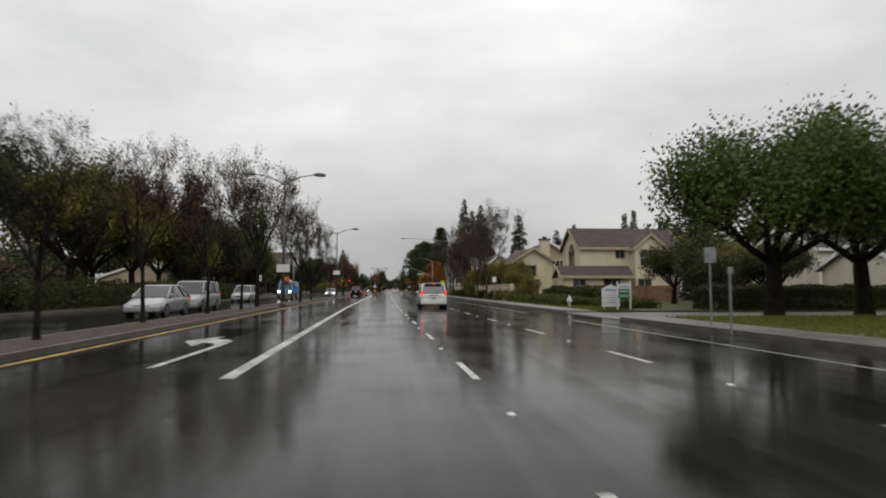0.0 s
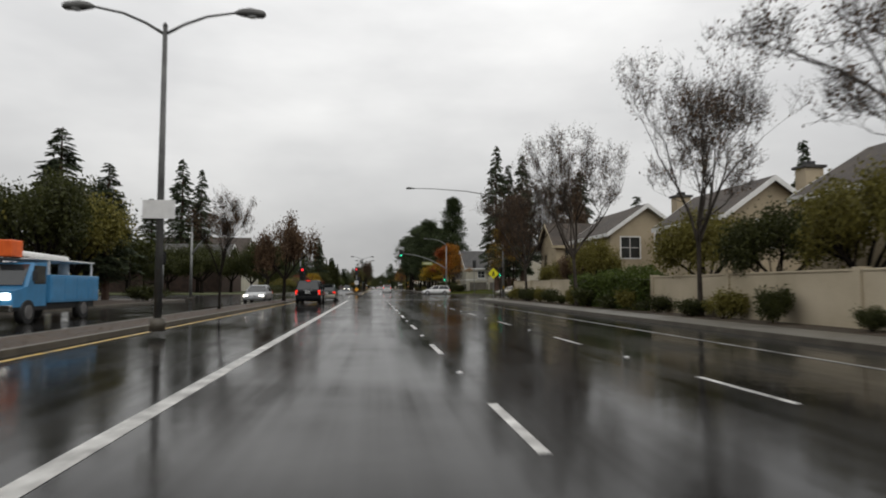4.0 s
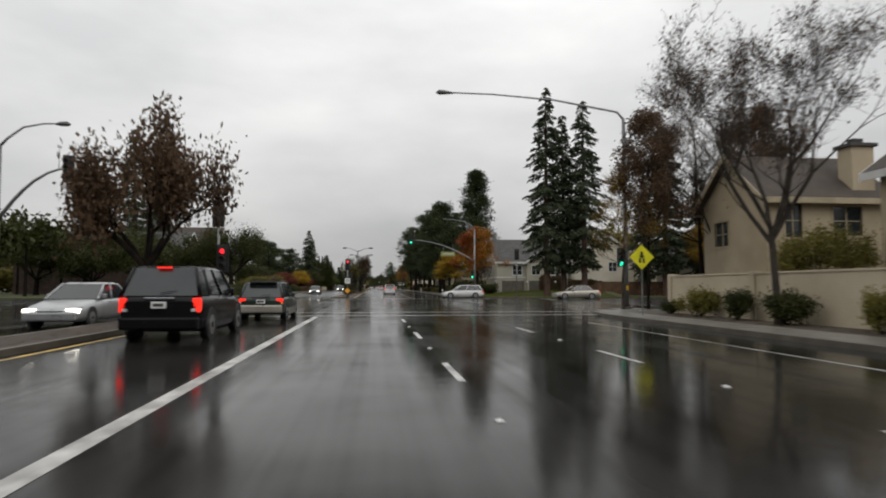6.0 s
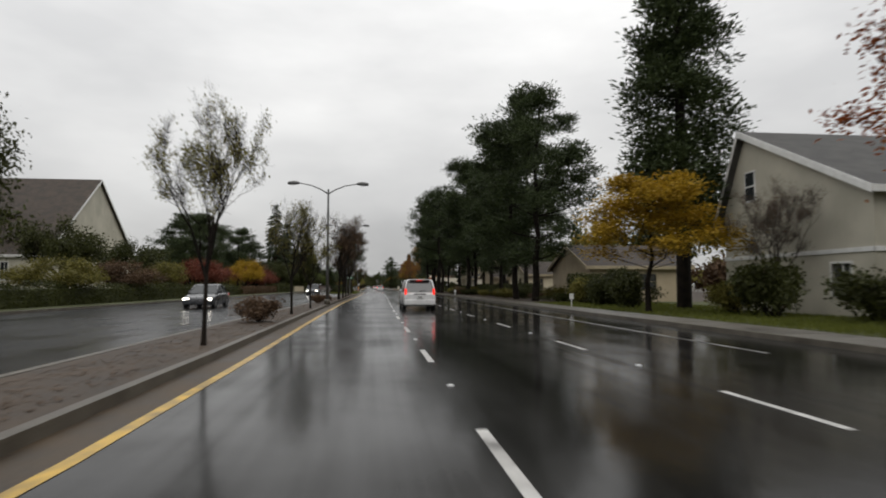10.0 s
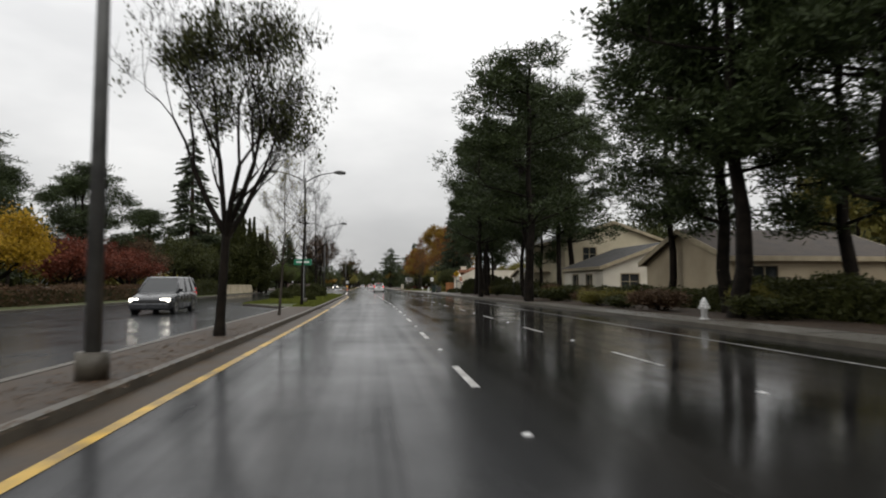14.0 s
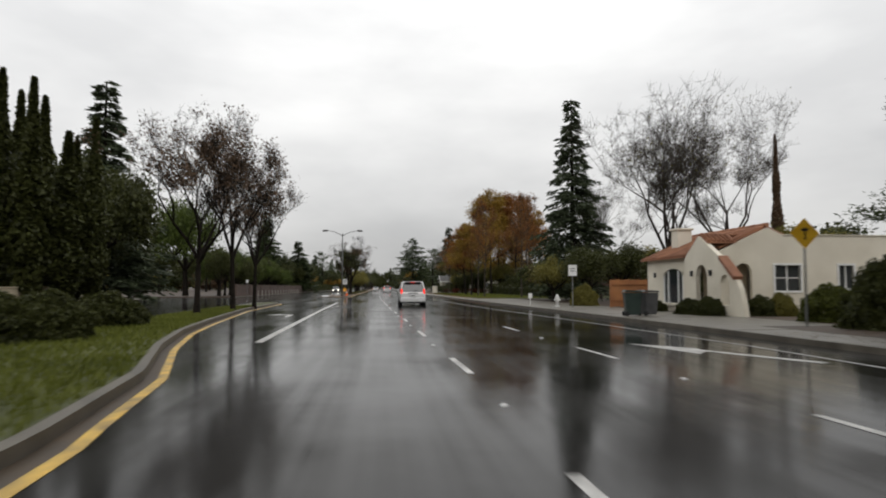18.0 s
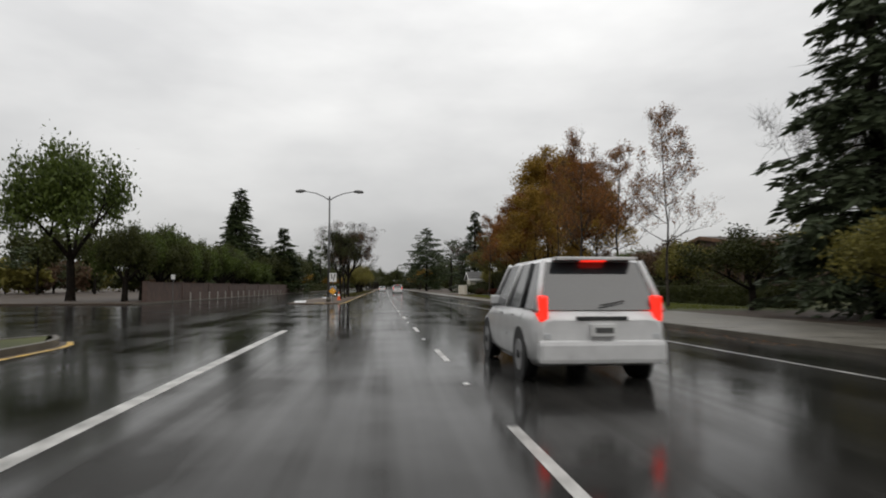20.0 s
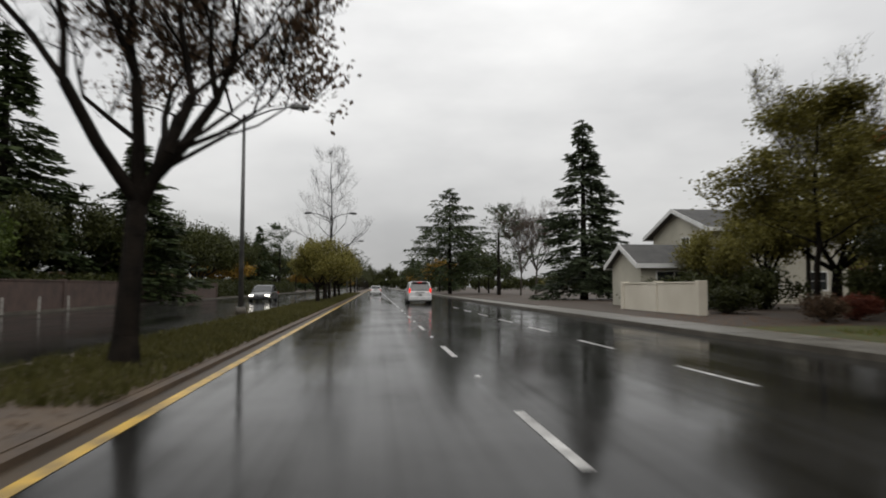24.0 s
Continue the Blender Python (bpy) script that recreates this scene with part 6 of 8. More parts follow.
house(34.0, 48.0, 38.0, 46.0, 2.8, 4.6, "x", STUCCO_WHITE, ROOF_GREY, "low white garage block with grey roof", [(2, 4.6, 0.1, 2.2), (6, 8.6, 0.1, 2.2)])
garden_wall(13.7, 66.0, 92.6, 1.65, STUCCO_WALL, "beige stucco garden wall with coping, rain-streaked", 0.22, 6.6)
garden_wall(13.7, 104.2, 123.4, 1.65, STUCCO_WALL, "beige stucco garden wall with coping, rain-streaked", 0.22, 6.4)
hedge(13.0, 14.4, 92.8, 104.0, 1.75, LEAF_OAK, "clipped dark green hedge between the wall panels", seed=1)
hedge(15.6, 16.8, 43.0, 60.0, 1.15, LEAF_DARK, "clipped dark hedge before the house", seed=2)
hedge(12.7, 15.4, 43.0, 62.0, 0.5, IVY, "low green ivy covering the bank beside the footway", seed=3, dens=210, size=0.06, uneven=1.6, name="ground_cover")
hedge(14.6, 17.4, 37.5, 43.0, 0.42, IVY, "low green ivy covering the bank beside the footway", seed=7, dens=210, size=0.06, uneven=1.6, name="ground_cover")
garden_wall(17.6, 57.0, 66.0, 1.25, STUCCO_WALL, "low pale garden wall before the cream house", 0.2, 3.0)
hedge(19.0, 34.0, 34.5, 36.5, 1.4, LEAF_DARK, "clipped dark hedge behind the driveway", seed=4)
hedge(19.0, 36.0, 17.0, 18.6, 1.2, LEAF_DARK, "clipped hedge on the lawn", seed=6)
for i, (x, y, h, w) in enumerate(((13.2, 64.5, 1.1, 2.0), (14.4, 63.2, 1.4, 2.2), (14.9, 61.0, 2.4, 2.2))):
    plant("shrub", x, y, h, w, LEAF_OLIVE, "low green ground-cover shrub on the verge", "shrub", v=i % 2, name="shrub", group="verge shrubs")
for i in range(20):
    y = 67.0 + i * 2.9 + rt.uniform(-0.8, 0.8)
    plant("shrub", 12.9 + rt.uniform(-0.25, 0.15), y, rt.uniform(0.55, 1.15), rt.uniform(1.0, 1.9), LEAF_DARK if i % 3 else LEAF_OLIVE, "small dark shrub at the foot of the wall", "shrub", v=i % 2, name="shrub", group="wall shrubs")
for i, (x, y, h, w) in enumerate(((13.0, 87.0, 10.7, 7.4), (12.4, 74.3, 11.4, 9.0), (12.5, 101.0, 10.8, 8.5), (12.5, 114.0, 10.2, 8.0), (18.0, 133 - 6.5, 10.5, 7.0))):
    plant("sycamore", x, y, h, w, LEAF_BROWN, "half-bare sycamore with a few brown leaves before the wall", v=i % 3, group="sycamores")
for x, y, h, w, m in ((14.9, 69.5, 3.2, 3.0, LEAF_OLIVE), (14.9, 80.6, 4.8, 4.2, LEAF_OLIVE), (15.0, 84.8, 4.2, 4.0, LEAF_DARK), (15.8, 73.0, 4.4, 3.4, LEAF_OLIVE), (15.4, 106.0, 4.4, 3.8, LEAF_OLIVE), (15.6, 110.5, 3.8, 3.6, LEAF_BROWN), (15.0, 90.0, 4.6, 4.4, LEAF_OLIVE), (15.2, 115.5, 3.2, 3.0, LEAF_OLIVE), (24.0, 50.0, 5.0, 6.0, LEAF_DARK), (28.0, 47.0, 4.6, 6.0, LEAF_OLIVE), (33.0, 50.0, 5.2, 6.5, LEAF_DARK), (21.6, 40.2, 3.6, 5.0, LEAF_DARK), (26.5, 41.0, 4.2, 6.0, LEAF_DARK)):
    plant("dense", x, y, h, w, m, "bushy garden tree beside the houses", v=0)
for x, y, h, w in ((31.5, 61.0, 10.5, 3.8), (33.5, 63.0, 9.0, 3.4), (36.0, 92.0, 12.0, 4.0), (39.0, 96.0, 13.0, 4.0), (33.0, 108.0, 12.0, 4.0)):
    plant("fir", x, y, h, w, LEAF_RED_WOOD, "dark conifer behind the houses", v=int(y) % 2)
post_sign(10.9, 120.4, "diamond", 2.4, "fluorescent yellow diamond crossing sign on a post", 0.40, SIGN_LIME, marks=((-0.12, 0.12, -0.1, 0.55), (-0.25, 0.25, 0.0, 0.15), (-0.3, -0.1, -0.6, -0.1), (0.1, 0.3, -0.6, -0.1)))

# ---- the crossing ----
mast_arm_signal(12.6, 174.0, "green", 8.0, 7.0, 9.6, 3.4)
tagged(mast_arm_signal(13.4, 128.1, "green", 2.6, 4.4, 11.4, 9.6, False, over_lane=False), "tall grey steel signal mast with a long lamp arm", "traffic signal")
post_signal(-3.0, 169.8, "median post signal showing red with turn sign and amber marker", "red", 3.75, 1.86, nose=True)
post_signal(16.8, 168.9, "dark post-mounted traffic signal at the corner", "", 5.0)
tagged(mast_arm_signal(-18.2, 128.2, "", 3.2, 7.0, 9.2, 2.6, False, side=1, side_head=False), "grey steel mast-arm traffic signal with unlit lamps", "traffic signal")
post_signal(-20.5, 127.0, "dark post-mounted traffic signal on the far corner", "", 4.0)
tagged(strip("nose_paint", -3.95, -2.95, 168.8, 170.6, 0.142, KERB_YELLOW, 0.6), "worn yellow paint on the median nose", kind="structure")
car("big_suv", -4.95, 113.2, 0, CAR_BLACK, "black sport utility vehicle waiting in the turn lane, brake lights lit", TAIL_LIT)
car("wagon", -4.3, 122.6, 0, CAR_GREEN, "dark green estate car with roof rack in the turn lane", TAIL_LIT, cladding=CAR_CHAMPAGNE, rack=True)
car("wagon", 10.1, 167.4, 90, CAR_WHITE, "white estate car with silver lower body at the crossing", cladding=CAR_SILVER, rack=True)
car("sedan", 21.3, 160.6, 90, CAR_CHAMPAGNE, "champagne saloon car waiting on the side road")
car("suv", 2.3, 463.0, 0, CAR_WHITE, "white compact sport utility vehicle in the nearside lane", TAIL_LIT)
car("sedan", -0.9, 520.0, 0, CAR_WHITE, "white saloon car far up the road")
car("suv", 3.8, 44.0, 0, CAR_WHITE, "white compact sport utility vehicle, tail lights lit, in the nearside lane", TAIL_LIT)
car("suv", 2.7, 203.0, 0, CAR_WHITE, "white compact sport utility vehicle with lit tail lights past the crossing", TAIL_LIT)
car("suv", 2.9, 352.0, 0, CAR_WHITE, "white compact sport utility vehicle, tail lights lit, near the white house", TAIL_LIT)
car("sedan", -9.9, 118.5, 180, CAR_SILVER, "silver saloon car with lit headlights on the opposite carriageway", head=HEAD_LIT)
car("hatch", -10.3, 32.0, 180, CAR_SILVER, "silver hatchback on the opposite carriageway")
car("van", -11.0, 40.0, 180, CAR_SILVER, "silver minivan on the opposite carriageway")
car("suv", -13.8, 66.0, 180, CAR_SILVER, "silver sport utility vehicle on the opposite carriageway")
car("sedan", -10.0, 207.0, 180, CAR_DARK, "dark saloon car with lit headlights on the opposite carriageway", head=HEAD_LIT)
car("suv", -8.7, 266.0, 180, CAR_DARK, "dark sport utility vehicle with headlights lit, opposite carriageway", head=HEAD_LIT)
car("sedan", -10.5, 470.0, 180, CAR_DARK, "dark saloon car with lit headlights far along", head=HEAD_LIT)


def utility_truck(x, y):
    """A blue utility truck with an orange bucket lift on its back."""
    t = thing("utility_truck", "blue utility truck with ladder rack and orange bucket lift", "truck", pose(x, y, 0.006, 0, 0, 180))
    part("chassis", box(-0.9, 0.9, -3.2, 2.9, 0.45, 0.7, 0.03), PLASTIC, t)
    part("cab", prism([(0.9, 0.6), (3.0, 0.6), (3.05, 1.15), (2.2, 1.3), (1.75, 2.15), (0.9, 2.2)], -0.95, 0.95, "x"), TRUCK_BLUE, t)
    part("windscreen", prism([(2.22, 1.36), (2.24, 1.36), (1.8, 2.1), (1.78, 2.1)], -0.8, 0.8, "x"), GLASS_DARK, t)
    part("service_body", box(-1.05, 1.05, -3.3, 0.8, 0.7, 1.75, 0.04), TRUCK_BLUE, t)
    for s in (-1, 1):
        for k in range(4):
            part("locker_door", box(s * 1.055 - 0.012, s * 1.055 + 0.012, -3.2 + k, -2.28 + k, 0.8, 1.65, 0.01), TRUCK_BLUE, t)
        part("side_window", box(s * 0.955 - 0.008, s * 0.955 + 0.008, 1.0, 1.8, 1.4, 2.05), GLASS_DARK, t)
        part("headlight", box(s * 0.7 - 0.14, s * 0.7 + 0.14, 3.03, 3.07, 0.85, 1.08, 0.02), HEAD_LIT, t)
        part("mirror", box(s * 1.15 - 0.08, s * 1.15 + 0.08, 2.1, 2.16, 1.5, 1.85, 0.02), PLASTIC, t)
        for yy in (2.2, -2.0):
            wh = part("wheel", disc((s * 0.75, yy, 0.42), (s, 0, 0), 0.42, 0.26, 18), RUBBER, t)
            part("rim", disc((s * 1.015, yy, 0.42), (s, 0, 0), 0.25, 0.015, 14), ALLOY, wh)
    part("bumper", box(-0.95, 0.95, 3.05, 3.2, 0.45, 0.68, 0.03), CHROME, t)
    part("grille", box(-0.5, 0.5, 3.04, 3.08, 0.72, 1.08, 0.01), CHROME, t)
    part("ladder_rack", box(-0.9, 0.9, -3.2, 1.6, 2.28, 2.34, 0.01), SIGN_WHITE, t)
    for a in (-0.85, 0.85):
        for b in (-3.0, 0.6):
            part("rack_post", box(a - 0.03, a + 0.03, b - 0.03, b + 0.03, 1.74, 2.29), SIGN_WHITE, t)
    part("boom", tube([(0, -2.6, 2.45), (0, 1.6, 2.55)], [0.12, 0.10], 8), SIGN_WHITE, t)
    part("bucket", box(-0.4, 0.4, 1.5, 2.2, 2.35, 2.95, 0.05), CONE_ORANGE, t, "orange lift bucket")
    part("boom_foot", tube([(0, -2.4, 1.7), (0, -2.4, 2.5)], [0.22, 0.18], 10), SIGN_WHITE, t)
    return t


utility_truck(-13.0, 88.5)

# ---- past the crossing ----
for x, y, h, w, m, v in ((21.0, 170.8, 25.0, 5.8, LEAF_RED_WOOD, 0), (23.4, 171.8, 22.0, 5.4, LEAF_RED_WOOD, 1), (25.6, 170.5, 23.5, 6.2, LEAF_RED_WOOD, 1), (36.0, 176.4, 15.0, 4.2, LEAF_RED_WOOD, 0), (36.5, 171.5, 21.0, 6.5, LEAF_RED_WOOD, 0), (42.0, 174.0, 13.0, 6.0, LEAF_RED_WOOD, 1), (47.0, 172.0, 17.0, 7.0, LEAF_RED_WOOD, 1)):
    plant("redwood", x, y, h, w, m, "tall dark redwood with drooping branches" if m is LEAF_RED_WOOD else "redwood with rust-brown needles", v=v, group="redwoods")
plant("autumn_tall", 40.5, 169.8, 9.0, 6.5, LEAF_AMBER, "autumn tree with amber leaves beside the side road", v=1)
plant("autumn_tall", 13.7, 177.5, 8.8, 6.8, LEAF_TURNING, "autumn tree turning from red to amber, its top thinning", v=0, turn=0)
plant("autumn_tall", 12.6, 194.0, 6.2, 7.4, LEAF_YELLOW, "small autumn tree with golden-yellow leaves", v=0)
plant("column", 16.9, 199.0, 20.3, 6.0, LEAF_PINE, "tall slender ragged dark green pine", v=0)
plant("sycamore", 16.6, 190.5, 5.5, 4.4, LEAF_BROWN, "small bare tree before the pale house", v=1)
plant("autumn_tall", 14.3, 127.4, 10.5, 4.4, LEAF_BROWN, "tree with withered brown leaves at the corner of the crossing", v=0)
plant("autumn_tall", 20.6, 128.2, 11.0, 5.0, LEAF_BROWN, "tree with withered brown leaves at the corner of the crossing", v=1)
plant("bare", 17.6, 128.0, 12.0, 7.0, LEAF_BROWN, "tall bare tree at the corner of the crossing", v=1)
plant("thin", 13.0, 127.6, 7.2, 4.6, LEAF_AMBER, "slender tree with thinning amber leaves at the corner", v=1)
house(22.4, 25.5, 186.55, 187.25, 4.9, 6.1, "y", STUCCO_GREY, ROOF_GREY, "pale grey gabled front bay with a window", [(0.75, 1.95, 3.0, 4.3)], (), None, 0.5, (0.3, 2.8, 2.1))
pale = house(18.2, 28.9, 187.3, 197.0, 4.9, 8.6, "x", STUCCO_GREY, ROOF_GREY, "pale grey two-storey house with a long grey roof slope", [(2.25, 3.6, 3.0, 4.3), (7.4, 8.6, 3.0, 4.3), (9.6, 10.4, 3.0, 4.3)], [(1.2, 2.2, 0.9, 2.1)], (9.2, 3.9, 8.0), 0.8, (0.6, 3.9, 2.1))
part("band", box(-0.06, -0.005, -0.05, 9.75, 2.5, 2.68), TRIM_WHITE, pale)
part("band", box(-0.06, 10.7, -0.06, -0.005, 2.5, 2.68), TRIM_WHITE, pale)
for x0, x1 in ((2.15, 3.7), (7.3, 8.7)):
    part("sill", box(x0, x1, -0.16, -0.005, 2.78, 2.9, 0.01), TRIM_WHITE, pale)
gw = part("window", box(-0.05, -0.004, 7.0, 7.85, 5.25, 6.75, 0.01), TRIM_WHITE, pale)
part("pane", box(-0.062, -0.052, 7.08, 7.77, 5.33, 5.96), GLASS_DARK, gw, "dark reflecting glass")
part("pane", box(-0.062, -0.052, 7.08, 7.77, 6.04, 6.67), GLASS_DARK, gw, "dark reflecting glass")
house(29.3, 38.4, 185.6, 195.0, 5.9, 8.8, "y", STUCCO_WHITE, ROOF_GREY, "white gabled two-storey house behind the redwoods", [(5.2, 6.4, 3.5, 4.8), (3.0, 4.2, 0.1, 2.1)], (), None, 0.55)
hedge(23.8, 27.4, 183.4, 184.8, 2.6, LEAF_BROWN, "dark brown clipped shrubbery before the pale house", seed=61, dens=330)
hedge(27.6, 31.5, 182.2, 183.4, 2.3, LEAF_BROWN, "dark brown clipped shrubbery before the pale house", seed=62, dens=330)
house(38.6, 56.0, 178.6, 187.0, 5.4, 7.6, "x", STUCCO_WHITE, ROOF_GREY, "white two-storey house behind the redwoods", [(2.5, 3.8, 3.5, 4.8), (8.5, 9.8, 3.5, 4.8), (13.5, 14.8, 3.5, 4.8)])
yard = board_fence(29.5, 177.6, 194.0, 1.9, WOOD_FENCE, "dark weathered timber fence before the white houses")
yard.matrix_basis = pose(29.5, 177.6, 0.1, 0, 0, -90)
house(50.0, 66.0, 172.6, 182.0, 4.0, 5.6, "x", STUCCO_TAN, ROOF_GREY, "tan house along the side road", [(2, 3.4, 1.2, 2.6)])
garden_wall(27.0, 168.9, 176.0, 1.4, WOOD_FENCE, "dark timber garden wall behind the redwoods", 0.15)
hedge(47.0, 66.0, 174.6, 175.6, 1.5, LEAF_DARK, "dark hedge along the side road", seed=11)
hedge(15.2, 16.2, 203.0, 214.0, 1.9, LEAF_DARK, "dark clipped hedge beside the footway", seed=12)
for i, (x, y, h, w, m) in enumerate(((15.4, 189.0, 2.2, 3.0, LEAF_DARK), (14.6, 205.0, 1.6, 2.4, LEAF_DARK), (14.2, 199.5, 1.8, 2.4, LEAF_DARK), (16.2, 184.5, 1.7, 3.4, LEAF_DARK), (14.8, 209.5, 1.7, 2.6, LEAF_OLIVE), (16.0, 192.6, 1.4, 2.2, LEAF_OLIVE))):
    plant("shrub", x, y, h, w, m, "rounded dark green garden shrub", "shrub", v=i % 2, name="shrub", group="garden shrubs")
house(17.0, 25.0, 214.0, 224.0, 2.8, 4.6, "x", STUCCO_TAN, ROOF_BROWN, "low tan house with brown roof behind hedges", [(1, 2.2, 1, 2.2), (4, 5.4, 1, 2.2)], trim=TRIM_CREAM)
post_sign(11.6, 202.0, "rect", 0.62, "short white marker post beside the footway", 0.13, SIGN_WHITE, "marker_post", "marker post", 0, SIGN_WHITE)
rp = random.Random(9)
# the pine row
for i, (x, y, h, w) in enumerate(((13.4, 217.0, 17.2, 10.5), (13.6, 224.5, 17.0, 10.0), (16.6, 231.5, 16.5, 8.6), (15.3, 239.3, 16.5, 8.6), (16.9, 245.0, 15.0, 6.6), (13.8, 256.5, 19.0, 10.5), (16.0, 260.5, 19.5, 10.5), (19.5, 258.0, 18.0, 10.0), (18.8, 271.5, 16.0, 8.0), (12.2, 279.5, 18.5, 10.0), (13.5, 285.0, 18.0, 9.0), (17.5, 289.0, 18.5, 8.0), (11.9, 297.0, 17.5, 7.5), (21.3, 297.0, 18.0, 10.0), (16.6, 298.2, 18.0, 7.5), (18.5, 299.0, 17.0, 7.0), (14.4, 306.5, 18.5, 8.5), (14.9, 311.0, 17.5, 7.0), (14.6, 315.3, 19.5, 8.8), (16.4, 317.5, 18.5, 8.6), (17.8, 320.0, 13.5, 6.5), (16.6, 252.3, 19.0, 10.0))):
    plant("pine", x, y, h, w, LEAF_PINE, "tall dark green pine in the row beside the footway", v=2 if y > 300 else 3 if y in (279.5, 285.0, 297.0) else i % 3, group="pine row")
hydrant(12.0, 255.4)
hedge(16.0, 17.6, 230.0, 262.0, 1.2, LEAF_DARK, "dark uneven shrubbery under the pines", seed=53, dens=170, size=0.085)
hedge(18.6, 20.0, 297.0, 318.0, 1.25, LEAF_DARK, "dark uneven shrubbery before the apartment house", seed=55, dens=130, size=0.085, uneven=2.0)
hedge(17.2, 18.6, 264.0, 296.0, 0.9, LEAF_DARK, "dark uneven shrubbery under the pines", seed=54, dens=150, size=0.085)
for i in range(24):
    y = 214.5 + i * 4.4 + rp.uniform(-1.2, 1.2)
    if 296 < y < 304:
        continue
    plant("shrub", 14.6 + rp.uniform(-0.6, 2.2), y, rp.uniform(0.6, 1.25), rp.uniform(1.8, 3.2), (LEAF_DARK, LEAF_OLIVE, LEAF_BROWN)[i % 3], "low wet shrub under the pines", "shrub", v=i % 2, name="shrub", group="shrubs under the pines")
house(19.2, 29.5, 242.5, 252.0, 2.7, 4.3, "x", STUCCO, ROOF_BROWN, "low cream house with a dark brown roof", [(1.2, 2.0, 0.9, 2.2), (5, 6.4, 1, 2.2)], [(3, 4.2, 1, 2.2)], trim=TRIM_CREAM)
house(19.5, 29.5, 266.0, 276.0, 2.7, 4.4, "x", STUCCO_TAN, ROOF_BROWN, "low tan house with a dark brown roof", [(1.2, 2.6, 0.9, 2.2)], trim=TRIM_CREAM)
house(19.5, 30.0, 284.0, 294.0, 2.7, 4.6, "y", STUCCO_WHITE, ROOF_GREY, "low white house with a gable towards the traffic", [(1.5, 3.0, 0.9, 2.1), (6, 7.4, 0.9, 2.1)], [(2.5, 4, 0.9, 2.1), (6, 7.5, 0.9, 2.1)], trim=TRIM_CREAM)
house(21.5, 32.0, 300.0, 317.0, 6.1, 7.9, "y", STUCCO, ROOF_GREY, "cream two-storey apartment house behind the pines", [(2, 3.4, 3.8, 5.2), (2, 3.4, 1.0, 2.2)], [(3.0, 4.4, 3.7, 5.2), (9.4, 10.6, 3.8, 5.3), (9.4, 10.4, 1.0, 2.2), (13.2, 14.4, 3.7, 5.2), (14.0, 15.0, 0.1, 2.2)], trim=TRIM_CREAM)
tagged(single("balcony", box(20.3, 21.45, 305.5, 313.5, 2.75, 2.92, 0.02), STUCCO_TAN, "flat canopy along the apartment front", "canopy"))
house(22.5, 33.0, 319.0, 328.0, 2.5, 3.5, "x", STUCCO_GREY, ROOF_GREY, "low grey house with a shallow roof", [(1.2, 2.4, 0.9, 2.1), (4.0, 4.6, 0.9, 2.0)], [(2, 3.4, 1, 2.1)], trim=TRIM_CREAM)


def ball_lamp(x, y, h=1.6):
    t = thing("garden_lamp", "white globe garden lamp on a thin post", "garden lamp", pose(x, y, 0.12), "globe garden lamps")
    part("post", tube([(0, 0, 0), (0, 0, h - 0.1)], [0.035, 0.03], 8), BLACK_METAL, t)
    gl = bmesh.new()
    bmesh.ops.create_uvsphere(gl, u_segments=14, v_segments=10, radius=0.13)
    bmesh.ops.translate(gl, vec=(0, 0, h), verts=gl.verts)
    for f in gl.faces:
        f.smooth = True
    part("globe", gl, SIGN_WHITE, t, "white glass globe")
    return t


ball_lamp(16.5, 302.3)
ball_lamp(13.2, 318.5)
ball_lamp(21.9, 184.6, 1.9)
ball_lamp(25.6, 182.9, 1.9)

# median past the crossing
for i, (x, y, h, w, m) in enumerate(((-3.3, 179.6, 5.0, 2.6, LEAF_OLIVE), (-3.3, 194.0, 4.8, 2.8, LEAF_OLIVE), (-3.2, 201.5, 4.2, 2.6, LEAF_OLIVE), (-2.85, 225.5, 7.6, 5.6, LEAF_BROWN), (-2.75, 232.5, 6.0, 4.2, LEAF_BROWN), (-2.7, 238.0, 6.0, 3.6, LEAF_DARK), (-2.8, 250.4, 8.6, 5.2, LEAF_DARK))):
    plant("street", x, y, h, w, m, "young leafy tree on the median" if i < 3 else SPARSE, v=4 if y == 225.5 else 3 if y == 250.4 else (i + 1) % 3, group="median trees")
for i, (x, y, h, w) in enumerate(((-3.6, 188.0, 0.8, 1.8), (-3.8, 213.0, 0.6, 1.4), (-3.4, 217.0, 0.5, 1.2))):
    plant("shrub", x, y, h, w, LEAF_BROWN, "low withered shrub on the median", "shrub", v=i % 2, name="shrub")
plant("bare", -3.0, 271.6, 9.4, 4.6, LEAF_BROWN, "bare slender street tree on the median", v=0)
plant("bare", -4.5, 300.8, 11.5, 4.4, LEAF_BROWN, "tall bare slender tree on the median", v=1)
plant("young", -2.8, 260.6, 6.4, 2.6, LEAF_OLIVE, "young tree on the median with a few olive leaves", v=2, group="median trees")
sg = thing("street_sign", "green street-name sign with a white bar", "street sign", pose(-3.5, 277.7, 0.12))
part("post", box(-0.03, 0.03, -0.03, 0.03, -0.05, 2.95), STEEL, sg)
part("name_plate", box(-0.65, 0.5, -0.05, -0.032, 2.5, 2.9, 0.003), SIGN_GREEN, sg)
part("name_bar", box(-0.5, 0.35, -0.057, -0.051, 2.65, 2.76), SIGN_WHITE, sg)
